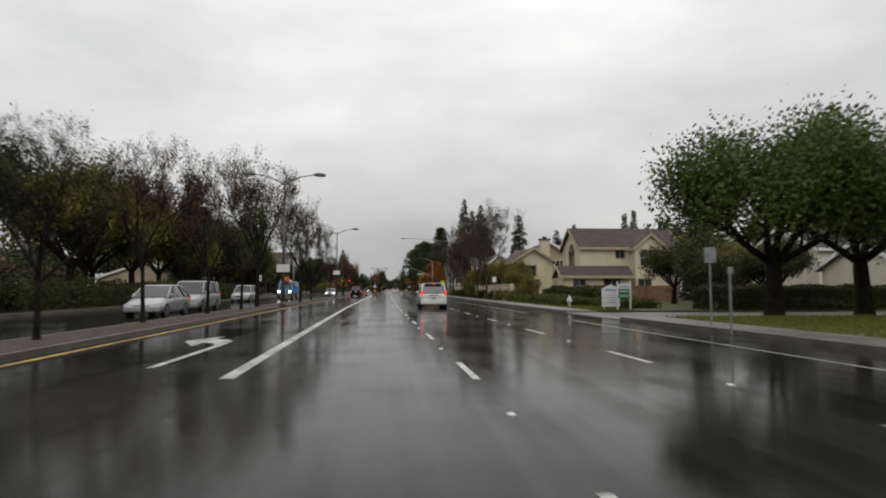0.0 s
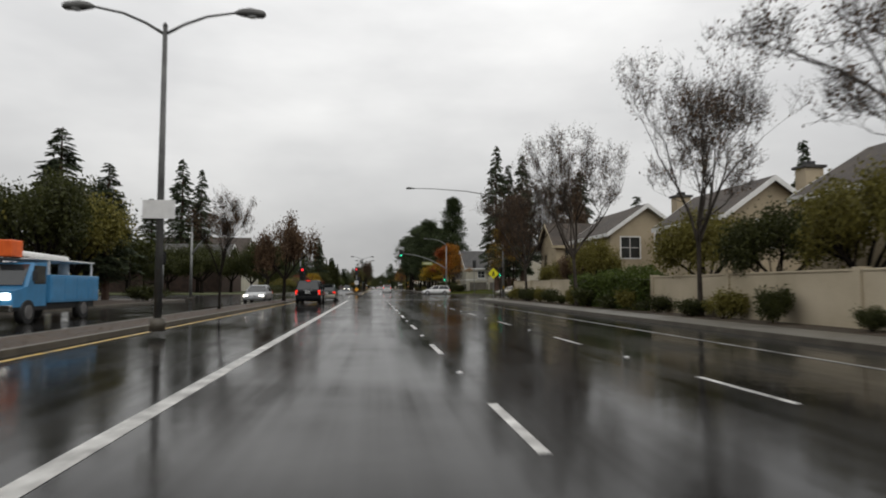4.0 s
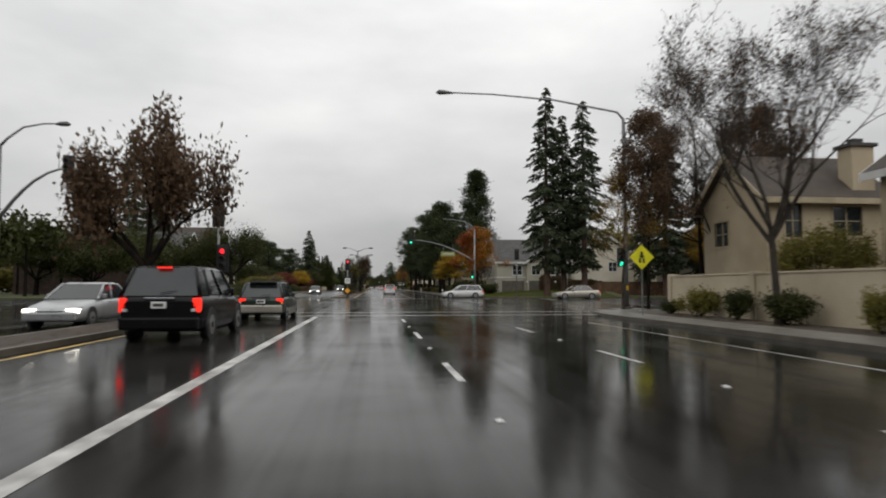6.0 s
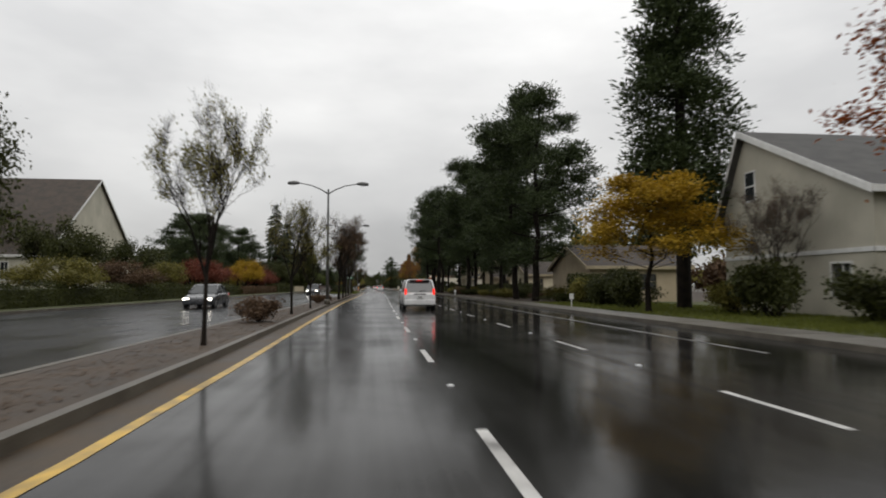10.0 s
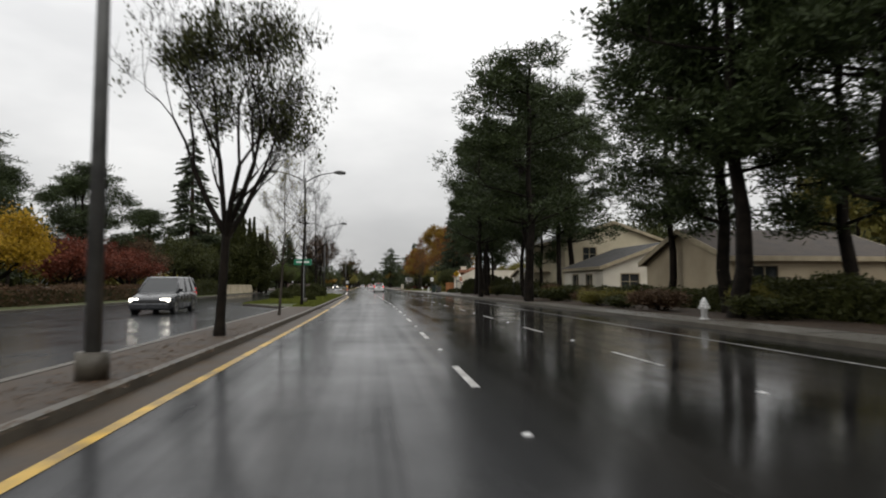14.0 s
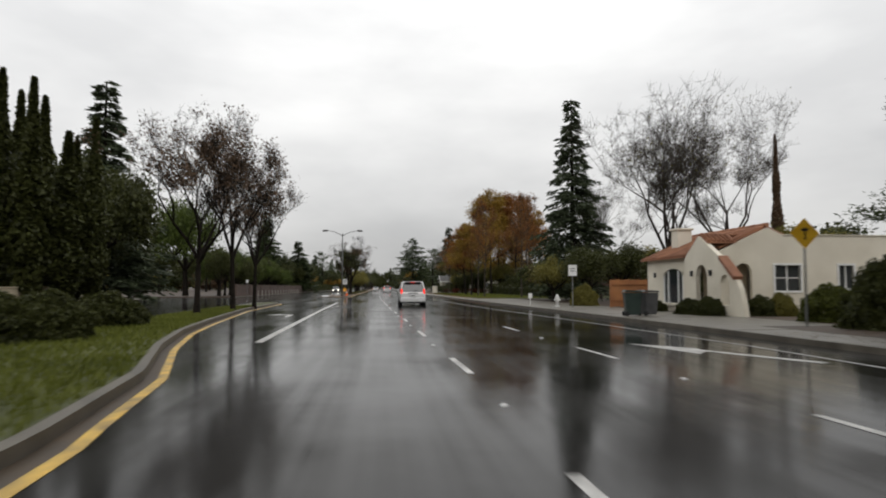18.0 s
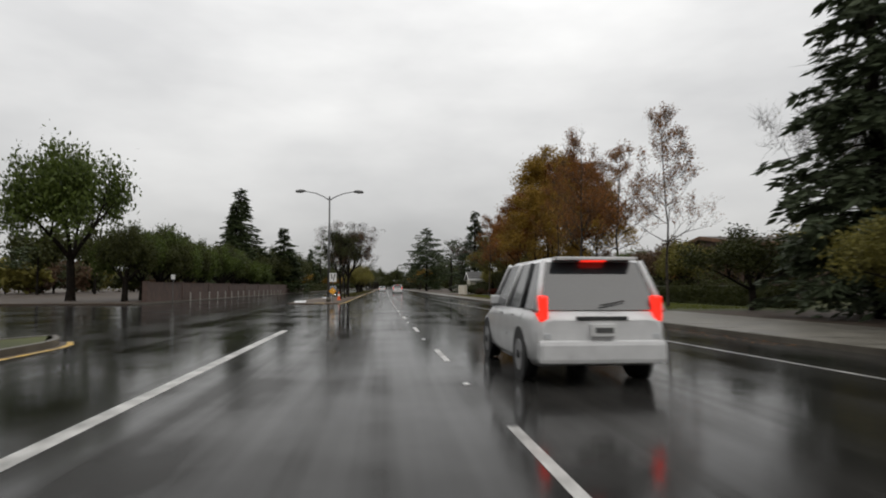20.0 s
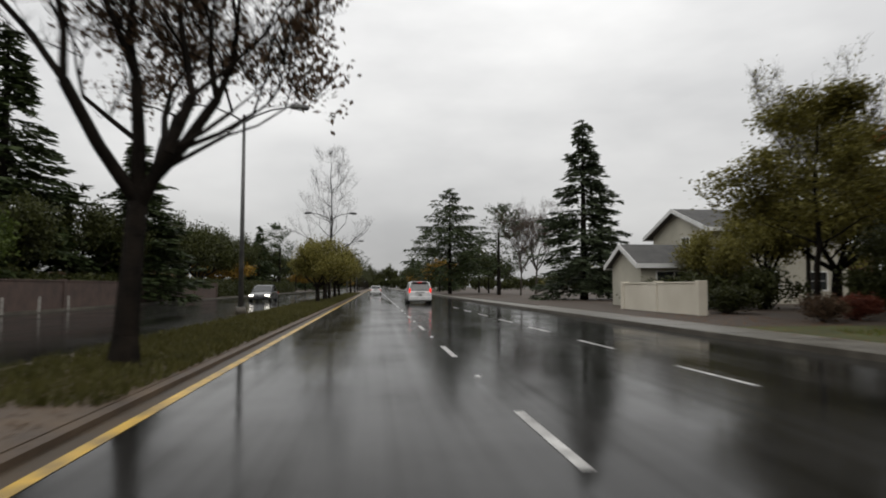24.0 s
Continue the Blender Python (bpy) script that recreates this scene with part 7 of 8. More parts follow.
for i, (x, y, h, w) in enumerate(((-4.55, 300.3, 1.3, 2.5), (-6.5, 301.0, 1.25, 2.6), (-6.8, 303.5, 1.1, 2.4), (-7.2, 311.0, 1.0, 2.6), (-7.7, 320.6, 1.15, 2.3), (-6.7, 321.6, 1.05, 2.0), (-3.75, 283.9, 0.75, 1.1), (-6.5, 290.0, 0.9, 2.0), (-7.4, 326.5, 1.0, 2.2))):
    plant("bush", x, y, h, w, LEAF_DARK, "rounded dark shrub on the grassed median", "shrub", v=i % 2, name="shrub", group="median shrubs")
for i, (x, y, h, w) in enumerate(((-7.2, 335.0, 8.8, 7.0), (-6.8, 340.0, 9.6, 6.6), (-6.8, 345.5, 8.2, 5.6))):
    plant("street", x, y, h, w, LEAF_BROWN, SPARSE, v=i % 3, group="median trees")

# far side past the crossing
plant("redwood", -51.1, 237.0, 34.2, 10.0, LEAF_RED_WOOD, "very tall thin redwood far across the road", v=0)
plant("redwood", -46.8, 239.4, 32.0, 8.0, LEAF_RED_WOOD, "very tall thin redwood far across the road", v=1)
plant("redwood", -58.0, 235.0, 23.5, 10.0, LEAF_RED_WOOD, "very tall thin redwood far across the road", v=0)
plant("oak", -22.0, 197.0, 10.3, 11.0, LEAF_DARK, "dense dark round-headed tree on the far verge", v=0)
house(-62.0, -37.3, 244.0, 272.0, 5.0, 15.8, "x", STUCCO_GREY, ROOF_BROWN, "church with a steep dark gabled roof", [(18, 18.8, 2, 4), (20, 20.8, 2, 4)])
house(-58.0, -33.0, 205.0, 225.0, 5.5, 11.0, "x", BRICK_BROWN, ROOF_GREY, "long dark building with a grey roof across the road")
hedge(-20.2, -18.8, 172.0, 262.0, 1.2, LEAF_DARK, "long low dark hedge along the far verge", seed=21, dens=90)
for i, (x, y, h, w, m) in enumerate(((-20.5, 274.0, 5.4, 6.0, LEAF_YELLOW), (-23.0, 262.0, 4.6, 6.5, LEAF_RED), (-21.5, 285.0, 4.6, 6.5, LEAF_RED), (-22.0, 291.5, 4.8, 6.5, LEAF_RED), (-21.0, 247.0, 4.4, 6.0, LEAF_RED), (-21.5, 297.0, 4.4, 6.0, LEAF_RED), (-24.0, 305.0, 6.0, 7.0, LEAF_BROWN), (-21.0, 235.0, 3.6, 5.6, LEAF_OLIVE), (-21.0, 312.0, 6.5, 6.5, LEAF_DARK), (-20.0, 320.0, 6.0, 6.0, LEAF_DARK), (-20.5, 222.0, 3.2, 6.0, LEAF_BROWN), (-20.8, 211.0, 3.0, 6.0, LEAF_OLIVE))):
    plant("round", x, y, h, w, m, {LEAF_YELLOW: "low autumn tree with golden-yellow leaves", LEAF_RED: "low autumn tree with dark red leaves"}.get(m, "low bushy tree on the far verge"), v=0)
for i, (x, y, h, w) in enumerate(((-30.0, 283.0, 14.0, 10.0), (-34.0, 292.0, 15.0, 11.0), (-38.0, 302.0, 14.0, 10.0), (-27.0, 300.0, 13.0, 9.0), (-33.0, 314.0, 14.0, 10.0), (-30.0, 330.0, 12.0, 9.0))):
    plant("pine", x, y, h, w, LEAF_PINE, "bushy dark pine behind the far verge", v=i % 3)
plant("redwood", -22.8, 323.5, 20.5, 7.4, LEAF_RED_WOOD, "tall ragged conifer with open limbs on the far verge", v=1)
plant("fir", -26.3, 371.0, 20.5, 11.5, LEAF_RED_WOOD, "tall conical fir on the far side", v=0)
for i in range(16):
    plant("cypress", -27.5 + (i % 8) * 1.6 + rp.uniform(-0.4, 0.4), 342.5 + (i // 8) * 4 + rp.uniform(-1, 1), rp.uniform(11.0, 14.0) - abs((i % 8) - 3.5) * 0.5, rp.uniform(1.5, 1.9), LEAF_DARK, "dark columnar cypress in a close row", v=i % 2, group="cypress row")
for i, (x, y, h, w) in enumerate(((-17.0, 348.0, 8.6, 9.0), (-20.5, 346.0, 10.5, 10.0), (-18.5, 357.0, 10.5, 10.5), (-23.0, 364.0, 11.0, 11.0), (-25.0, 345.0, 8.0, 9.0))):
    plant("dense", x - 2.5, y - 1.0, h, w, LEAF_DARK, "dense dark bushy tree beside the cypresses", v=i % 2)
garden_wall(-18.0, 322.0, 350.0, 1.15, STUCCO_WALL, "low pale stone wall along the far verge", 0.3, 2.8)

# ---- white mission-style house ----
def pierced_wall(profile, holes, w0, w1, axis):
    """A wall with the top line profile (u, z), pierced by holes (u0, u1, sill, top, rise), the last for an arched head."""
    top = lambda u: float(np.interp(u, [p[0] for p in profile], [p[1] for p in profile]))
    head = lambda u, h: h[3] - h[4] + h[4] * math.sqrt(max(0.0, 1 - ((u - (h[0] + h[1]) / 2) / ((h[1] - h[0]) / 2)) ** 2))
    us = {p[0] for p in profile}
    for h in holes:
        us |= {h[0] + (h[1] - h[0]) * k / 10 for k in range(11)} if h[4] else {h[0], h[1]}
    us = sorted(us)
    bm = bmesh.new()
    for a, b in zip(us, us[1:]):
        hit = [h for h in holes if h[0] <= (a + b) / 2 <= h[1]]
        if not hit:
            prism([(a, 0), (b, 0), (b, top(b) + 0.001), (a, top(a) + 0.001)], w0, w1, axis, bm)
            continue
        h = hit[0]
        prism([(a, head(a, h)), (b, head(b, h)), (b, top(b) + 0.001), (a, top(a) + 0.001)], w0, w1, axis, bm)
        if h[2] > 0:
            prism([(a, 0), (b, 0), (b, h[2]), (a, h[2])], w0, w1, axis, bm)
    return bm


def tile_slope(parent, foot, ridge, u0, u1, axis, step=0.21):
    """A roof slope between two (u, z) points, run from u0 to u1 along the other axis, with barrel tiles in rows."""
    (a, za), (b, zb) = foot, ridge
    part("tile_roof", prism([(a, za), (b, zb), (b, zb + 0.08), (a, za + 0.08)], u0, u1, axis), ROOF_TILE, parent, "terracotta tile slope")
    n, row = int((u1 - u0) / step), None
    put = (lambda u, w, z: (u, w, z)) if axis == "y" else (lambda u, w, z: (w, u, z))
    for k in range(n):
        w = step * k + step / 2
        if row is None:
            pts, rad = [], []
            for j in range(6):
                for e, r in ((0.0, 0.085), (0.97, 0.065)):
                    q = (j + e) / 6
                    pts.append(put(a + (b - a) * q, u0 + step / 2, za + (zb - za) * q + 0.075))
                    rad.append(r)
            row = part("tile_row", tube(pts, rad, 6), ROOF_TILE, parent)
        else:
            shared("tile_row", row.data, parent, Matrix.Translation(put(0, step * k, 0.006 * ((k * 5) % 3 - 1))))


sp = thing("house", "white mission-style house with arched porch and terracotta roofs", "house", pose(15.2, 331.0, 0.1), "houses along the road")
# road-facing wall with its wide arched window
part("wall", pierced_wall([(4.25, 2.62), (8.9, 2.62)], [(4.85, 7.0, 0.42, 2.12, 0.45)], 0.0, 0.2, "x"), STUCCO_WHITE, sp, "white road-facing wall with a wide arched window")
pw = part("window", box(0.05, 0.12, 4.85, 7.0, 0.42, 2.13), GLASS_DARK, sp, "dark arched picture window")
for a in (4.86, 5.34, 6.42, 6.9):
    part("mullion", box(0.0, 0.049, a, a + 0.09, 0.42, 2.0), TRIM_WHITE, pw)
part("sill", box(-0.14, -0.003, 4.7, 7.15, 0.30, 0.42, 0.02), STUCCO_WHITE, sp)
# steep entrance gable that sweeps down to the ground
part("entrance_gable", pierced_wall([(-0.62, 0.02), (-0.50, 0.6), (-0.3, 1.15), (0.0, 1.58), (1.15, 2.5), (2.9, 3.5), (4.249, 2.55)], [(2.2, 3.2, 0.0, 2.2, 0.5), (0.42, 1.12, 0.45, 1.72, 0.35)], -0.22, -0.003, "x"), STUCCO_WHITE, sp, "white entrance gable sweeping down to the ground")
# porch walls in tan instead of white: the recess's dimness is in the colour
part("porch_back", box(1.15, 1.2, 2.25, 4.2, 0, 2.55), STUCCO_TAN, sp, "dim back wall of the porch")
part("porch_side", box(0.2, 1.14, 3.3, 3.36, 0, 2.55), STUCCO_TAN, sp)
part("front_door", box(1.08, 1.14, 2.42, 3.2, 0, 2.05, 0.01), BLACK_METAL, sp, "dark front door")
for a, b, za, zb in ((-0.05, 0.5, 1.5, 1.95), (0.5, 1.05, 1.95, 2.4)):
    part("coping_tile", prism([(a, za), (b, zb), (b - 0.04, zb + 0.14), (a - 0.04, za + 0.14)], -0.34, 0.08, "x"), ROOF_TILE, sp)
# wall that faces the traffic, with a gable, an arched niche and windows
fw = [(2.95, 4.15, 1.05, 2.18), (6.0, 6.7, 1.15, 2.18), (8.6, 9.8, 1.1, 2.18)]
part("wall", pierced_wall([(0.0, 2.62), (2.66, 3.86), (3.4, 3.52), (12.3, 3.52)], [(1.1, 1.86, 0.55, 2.26, 0.38)] + [(*h, 0) for h in fw], 2.2, 2.38, "y"), STUCCO_WHITE, sp, "white wall with an arched niche and square windows")
# darker tan behind the niche stands in for its shade
part("niche_back", box(1.0, 1.95, 2.7, 2.76, 0.4, 2.4), STUCCO_TAN, sp)
for hl in fw:
    window(sp, (0, 2.2, 0), (1, 0, 0), hl, TRIM_WHITE)
part("wall", facade(bmesh.new(), (12.3, 2.2, 0), (0, 1, 0), 6.7, 3.5, []), STUCCO_WHITE, sp)
part("wall", facade(bmesh.new(), (12.3, 8.9, 0), (-1, 0, 0), 12.3, 2.6, [(9.0, 10.0, 0.9, 2.0)]), STUCCO_WHITE, sp)
part("flat_roof", box(4.3, 12.1, 2.4, 8.9, 2.9, 3.02), ROOF_GREY, sp)
part("parapet", box(12.12, 12.34, 2.42, 8.9, 3.02, 3.52, 0.03), STUCCO_WHITE, sp)
part("parapet_cap", box(3.42, 12.36, 2.15, 2.43, 3.522, 3.56, 0.01), STUCCO_WHITE, sp)
tile_slope(sp, (-0.28, 2.58), (2.66, 3.88), 4.2, 9.2, "y")
tile_slope(sp, (0.45, 2.90), (2.66, 3.88), 2.3, 4.2, "y")
tile_slope(sp, (4.6, 3.02), (2.66, 3.88), 2.42, 9.2, "y")
tile_slope(sp, (4.42, 2.50), (2.9, 3.54), -0.16, 1.7, "x")
tile_slope(sp, (2.2, 3.14), (2.9, 3.54), -0.16, 1.2, "x")
for k in range(8):
    part("ridge_tile", tube([(2.66, 2.2 + k * 0.87, 3.98), (2.66, 3.03 + k * 0.87, 3.98)], [0.11, 0.095], 8), ROOF_TILE, sp)
part("chimney", box(1.0, 1.8, 7.4, 8.1, 2.8, 4.2, 0.04), STUCCO_WHITE, sp)
part("chimney_cap", box(0.92, 1.88, 7.32, 8.18, 4.2, 4.3, 0.02), STUCCO_WHITE, sp)
part("porch_step", box(-0.95, -0.25, 1.9, 3.6, 0, 0.14, 0.02), CONCRETE, sp)
for yy in (1.85, 3.5, 7.4):
    part("wall_lamp", box(-0.32, -0.225, yy - 0.07, yy + 0.07, 1.7, 1.95, 0.02), BLACK_METAL, sp)
for i, (x, y, h, w, m) in enumerate(((14.3, 337.2, 0.55, 1.3, LEAF_DARK), (14.3, 333.4, 0.65, 1.4, LEAF_DARK), (14.5, 332.2, 0.75, 1.3, LEAF_DARK), (16.4, 331.6, 0.8, 1.3, LEAF_DARK), (17.2, 331.4, 0.9, 1.2, LEAF_OLIVE), (16.3, 327.2, 1.2, 2.2, IVY), (17.6, 326.8, 1.0, 1.8, IVY), (13.8, 346.5, 1.3, 1.8, LEAF_OLIVE))):
    plant("bush", x, y, h, w, m, "rounded shrub before the white house", "shrub", v=i % 2, name="shrub", group="front shrubs")
wheelie_bin(10.9, 331.6, BIN_GREEN, "dark green wheelie bin at the kerb", 80)
wheelie_bin(11.7, 331.9, BIN_GREY, "grey wheelie bin at the kerb", 100)
post_sign(13.4, 324.5, "diamond", 2.8, "yellow diamond warning sign on a post", 0.36, SIGN_YELLOW, marks=((-0.08, 0.08, -0.5, 0.5), (-0.3, 0.3, 0.2, 0.4)))
post_sign(11.7, 342.2, "rect", 2.15, "white road sign with grey bars on a post", 0.25, SIGN_WHITE, marks=((-0.6, 0.6, 0.3, 0.45), (-0.6, 0.6, -0.2, -0.05)))
hydrant(11.3, 344.0)
post_sign(10.6, 348.0, "rect", 0.62, "short white marker post beside the footway", 0.13, SIGN_WHITE, "marker_post", "marker post", 0, SIGN_WHITE)
gate = board_fence(14.2, 342.9, 346.2, 1.65, WOOD_ORANGE, "orange-stained timber fence beside the white house")
gate.matrix_basis = pose(14.2, 342.9, 0.1, 0, 0, -90)
for i, (x, y, h, w) in enumerate(((15.1, 323.2, 2.0, 2.6), (16.6, 323.0, 2.35, 3.2), (18.4, 322.6, 2.5, 3.6), (20.2, 322.4, 2.2, 3.2), (15.6, 320.2, 1.5, 2.6), (17.6, 319.4, 1.7, 3.0), (19.8, 319.6, 1.8, 3.2))):
    plant("bush", x, y, h, w, LEAF_DARK, "large dark rounded shrub beside the white house", "shrub", v=i % 2, name="shrub", group="dark shrubbery")
hedge(17.5, 24.0, 344.0, 346.0, 2.9, LEAF_DARK, "tall dark evergreen screen behind the timber fence", seed=52, size=0.09)
for x, y, h, w in ((26.5, 361.0, 19.5, 15.0), (33.0, 363.0, 18.5, 16.0), (22.6, 368.0, 13.0, 9.0)):
    plant("spreading", x, y, h, w, LEAF_OLIVE, "tall spreading bare tree behind the white house", v=int(x) % 2)
plant("cypress", 33.5, 356.0, 13.8, 1.05, LEAF_BROWN, "slender dead brown cypress behind the white house", v=1)
plant("fir", 18.4, 363.6, 18.0, 7.6, LEAF_RED_WOOD, "tall conical fir behind the white house", v=1)
for i, (x, y, h, w, m) in enumerate(((16.0, 352.0, 4.0, 5.0, LEAF_DARK), (15.0, 358.0, 3.5, 5.0, LEAF_OLIVE), (20.0, 356.0, 4.5, 6.0, LEAF_DARK), (18.5, 372.0, 4.0, 6.0, LEAF_DARK), (28.0, 345.0, 5.0, 7.0, LEAF_OLIVE), (30.0, 352.0, 5.0, 7.0, LEAF_DARK))):
    plant("dense", x, y, h, w, m, "bushy garden tree beside the houses", v=i % 2)

# ---- last stretch ----
for i, (x, y, h, w, m) in enumerate(((20.9, 421.0, 18.5, 10.5, LEAF_AMBER), (24.5, 431.0, 18.0, 11.0, LEAF_RUST), (17.0, 428.5, 11.0, 6.5, LEAF_RUST), (26.0, 423.0, 18.5, 11.0, LEAF_RUST), (30.0, 430.0, 16.0, 10.0, LEAF_AMBER), (16.4, 437.5, 9.0, 7.5, LEAF_OLIVE), (14.2, 400.2, 10.6, 6.6, LEAF_AMBER), (14.3, 407.0, 10.8, 7.0, LEAF_RUST))):
    plant("autumn_tall", x, y, h, w, m, "autumn tree with rust and amber leaves on the lawn" if m is not LEAF_BROWN else "slender tree with thin withered leaves", v=i % 2, group="autumn trees")
for x, y, h, w in ((13.7, 385.2, 12.2, 5.2), (13.8, 391.2, 11.4, 4.2), (12.9, 419.5, 10.0, 5.0), (16.8, 378.0, 12.0, 5.0), (23.6, 404.0, 15.5, 8.5)):
    plant("thin", x, y, h, w, LEAF_RUST, "slender tree with a few rust-coloured leaves on the lawn", v=int(y) % 2, group="slender lawn trees")
for i in range(12):
    plant("dense", 27.0 + (i % 3) * 4, 372 + i * 5.0, 4.0 + 0.5 * (i * 7 % 4), 6.5, (LEAF_BROWN, LEAF_OLIVE, LEAF_RUST)[i % 3], "bushy garden tree behind the hedge", v=i % 2)
house(44.0, 54.0, 424.0, 434.0, 3.0, 4.4, "y", STUCCO_GREY, ROOF_GREY, "low grey house behind the autumn trees", [(2, 3.4, 1, 2.2)], [(4, 5.4, 1, 2.2)])
house(28.8, 38.0, 391.0, 402.0, 4.8, 5.6, "x", BRICK_BROWN, ROOF_BROWN, "brown two-storey building beyond the lawn", [(2.0, 3.2, 2.8, 3.9), (5.5, 6.7, 2.8, 3.9)], (), None, 0.5, None, WOOD_FENCE)
hedge(21.5, 22.8, 374.0, 428.0, 1.35, LEAF_DARK, "dark hedge behind the lawn", seed=31, dens=130, uneven=2.4)
for i, (x, y, h, w, m) in enumerate(((24.0, 389.5, 4.6, 6.0, LEAF_OLIVE), (25.0, 396.0, 5.2, 6.5, LEAF_BROWN), (24.5, 402.5, 4.6, 6.0, LEAF_OAK), (23.5, 411.0, 3.6, 5.0, LEAF_DARK))):
    plant("dense", x, y, h, w, m, "bushy garden tree behind the hedge", v=i % 2)
car("sedan", 35.5, 418.0, 90, CAR_SILVER, "silver saloon car parked beyond the lawn")
car("sedan", 41.0, 418.0, 90, CAR_WHITE, "white saloon car parked beyond the lawn")
garden_wall(12.4, 439.0, 447.0, 1.35, STUCCO_WHITE, "white rendered garden wall beside the footway", 0.25, 4.0)
house(21.8, 31.8, 455.0, 464.0, 5.3, 6.9, "x", STUCCO_GREY, ROOF_GREY, "pale grey two-storey house with shallow grey roof", [(2.4, 3.8, 3.6, 4.8), (3.4, 4.8, 1.0, 2.2), (7, 8.4, 1.0, 2.2)], [(3, 4.2, 1.0, 2.2), (3, 4.2, 3.6, 4.8)], trim=TRIM_WHITE, over=0.6)
house(14.6, 21.0, 450.0, 454.5, 2.6, 3.7, "x", STUCCO_GREY, ROOF_GREY, "low pale grey garage wing", [(1.0, 3.2, 0.2, 2.1)], trim=TRIM_WHITE)
for i, (x, y, h, w, m, k) in enumerate(((23.5, 445.5, 8.0, 8.0, LEAF_OLIVE, "round"), (23.0, 447.0, 13.5, 9.0, LEAF_OLIVE, "sycamore"), (27.5, 439.0, 9.0, 9.0, LEAF_AMBER, "round"), (20.5, 437.0, 4.0, 5.0, LEAF_DARK, "dense"), (17.8, 447.5, 4.2, 4.6, LEAF_OLIVE, "dense"), (21.5, 448.5, 6.0, 6.0, LEAF_OLIVE, "dense"), (27.0, 438.0, 6.0, 8.0, LEAF_DARK, "dense"), (32.0, 443.0, 7.0, 9.0, LEAF_DARK, "dense"), (23.5, 434.0, 4.5, 6.0, LEAF_DARK, "dense"), (31.0, 427.0, 5.0, 7.0, LEAF_DARK, "dense"), (17.0, 432.0, 3.6, 4.5, LEAF_DARK, "dense"), (25.0, 430.0, 5.5, 7.0, LEAF_OLIVE, "dense"), (25.0, 515.0, 15.0, 12.0, LEAF_BROWN, "sycamore"), (19.0, 500.0, 12.0, 8.0, LEAF_BROWN, "sycamore"))):
    plant(k, x, y, h, w, m, "thinning olive-leaved tree beside the house" if m is LEAF_OLIVE else "garden tree beside the road", v=0)
for i, (x, y, h, w) in enumerate(((14.2, 446.5, 1.6, 3.0), (16.6, 446.0, 2.0, 3.4), (19.4, 445.5, 2.2, 3.6), (14.6, 441.0, 1.2, 2.6), (22.0, 441.0, 2.2, 3.6))):
    plant("shrub", x, y, h, w, LEAF_DARK, "dark shrub before the low grey house", "shrub", v=i % 2, name="shrub", group="shrubs by the grey house")
for i in range(5):
    plant("shrub", 14.0 + i * 1.9, 434.0 + (i % 2), 0.9, 1.8, LEAF_RED if i % 2 else LEAF_BROWN, "low reddish shrub beside the footway", "shrub", v=i % 2, name="shrub")
plant("fir", 18.5, 471.7, 16.2, 9.5, LEAF_RED_WOOD, "conical dark fir tree", v=0)
plant("cedar", 11.5, 520.0, 17.0, 16.0, LEAF_PINE, "broad dark cedar far up the road", v=0)
for i, (x, y, h, w) in enumerate(((-4.45, 406.6, 7.6, 5.0), (-4.4, 412.4, 6.2, 4.0), (-4.85, 424.4, 9.2, 8.4), (-4.35, 418.4, 7.2, 4.6))):
    plant("street", x, y, h, w, (LEAF_DARK, LEAF_BROWN, LEAF_BROWN, LEAF_DARK)[i], SPARSE, v=3 + i % 2, group="median trees")
plant("bare", -5.4, 476.0, 15.0, 8.0, LEAF_BROWN, "tall bare slender tree on the median", v=0)
for i, (x, y, h, w) in enumerate(((-5.4, 464.0, 4.6, 5.0), (-5.5, 472.0, 5.4, 5.4), (-5.5, 486.0, 5.6, 5.4), (-5.6, 497.0, 5.0, 5.0))):
    plant("round", x, y, h, w, LEAF_OLIVE, "bushy olive-green tree on the median", v=0)
turn_sign = post_sign(-3.95, 390.9, "rect", 1.9, "white turn sign with black arrows on the median nose", 0.27, SIGN_WHITE)
for pts in ([(-0.16, 0.24), (-0.09, 0.24), (-0.07, 0.02), (-0.02, 0.04), (-0.06, -0.14), (-0.16, -0.01), (-0.12, 0.0)], [(0.02, -0.26), (0.08, -0.26), (0.09, -0.06), (0.15, 0.06), (0.16, 0.14), (0.21, 0.14), (0.14, 0.27), (0.05, 0.16), (0.1, 0.15), (0.09, 0.08), (0.03, -0.04)]):
    part("arrow", prism([(a, 1.9 + b) for a, b in pts], -0.044, -0.0375, "y"), SIGN_BLACK, turn_sign)
post_sign(-3.95, 390.7, "diamond", 0.85, "amber diamond marker on the median nose", 0.22, SIGN_AMBER)
tagged(strip("nose_paint", -4.35, -3.6, 388.9, 390.1, 0.084, KERB_YELLOW, 0.6), "worn yellow paint on the median nose", kind="structure")
traffic_cone(-4.2, 400.6, 0.08)
rs = np.random.default_rng(71)
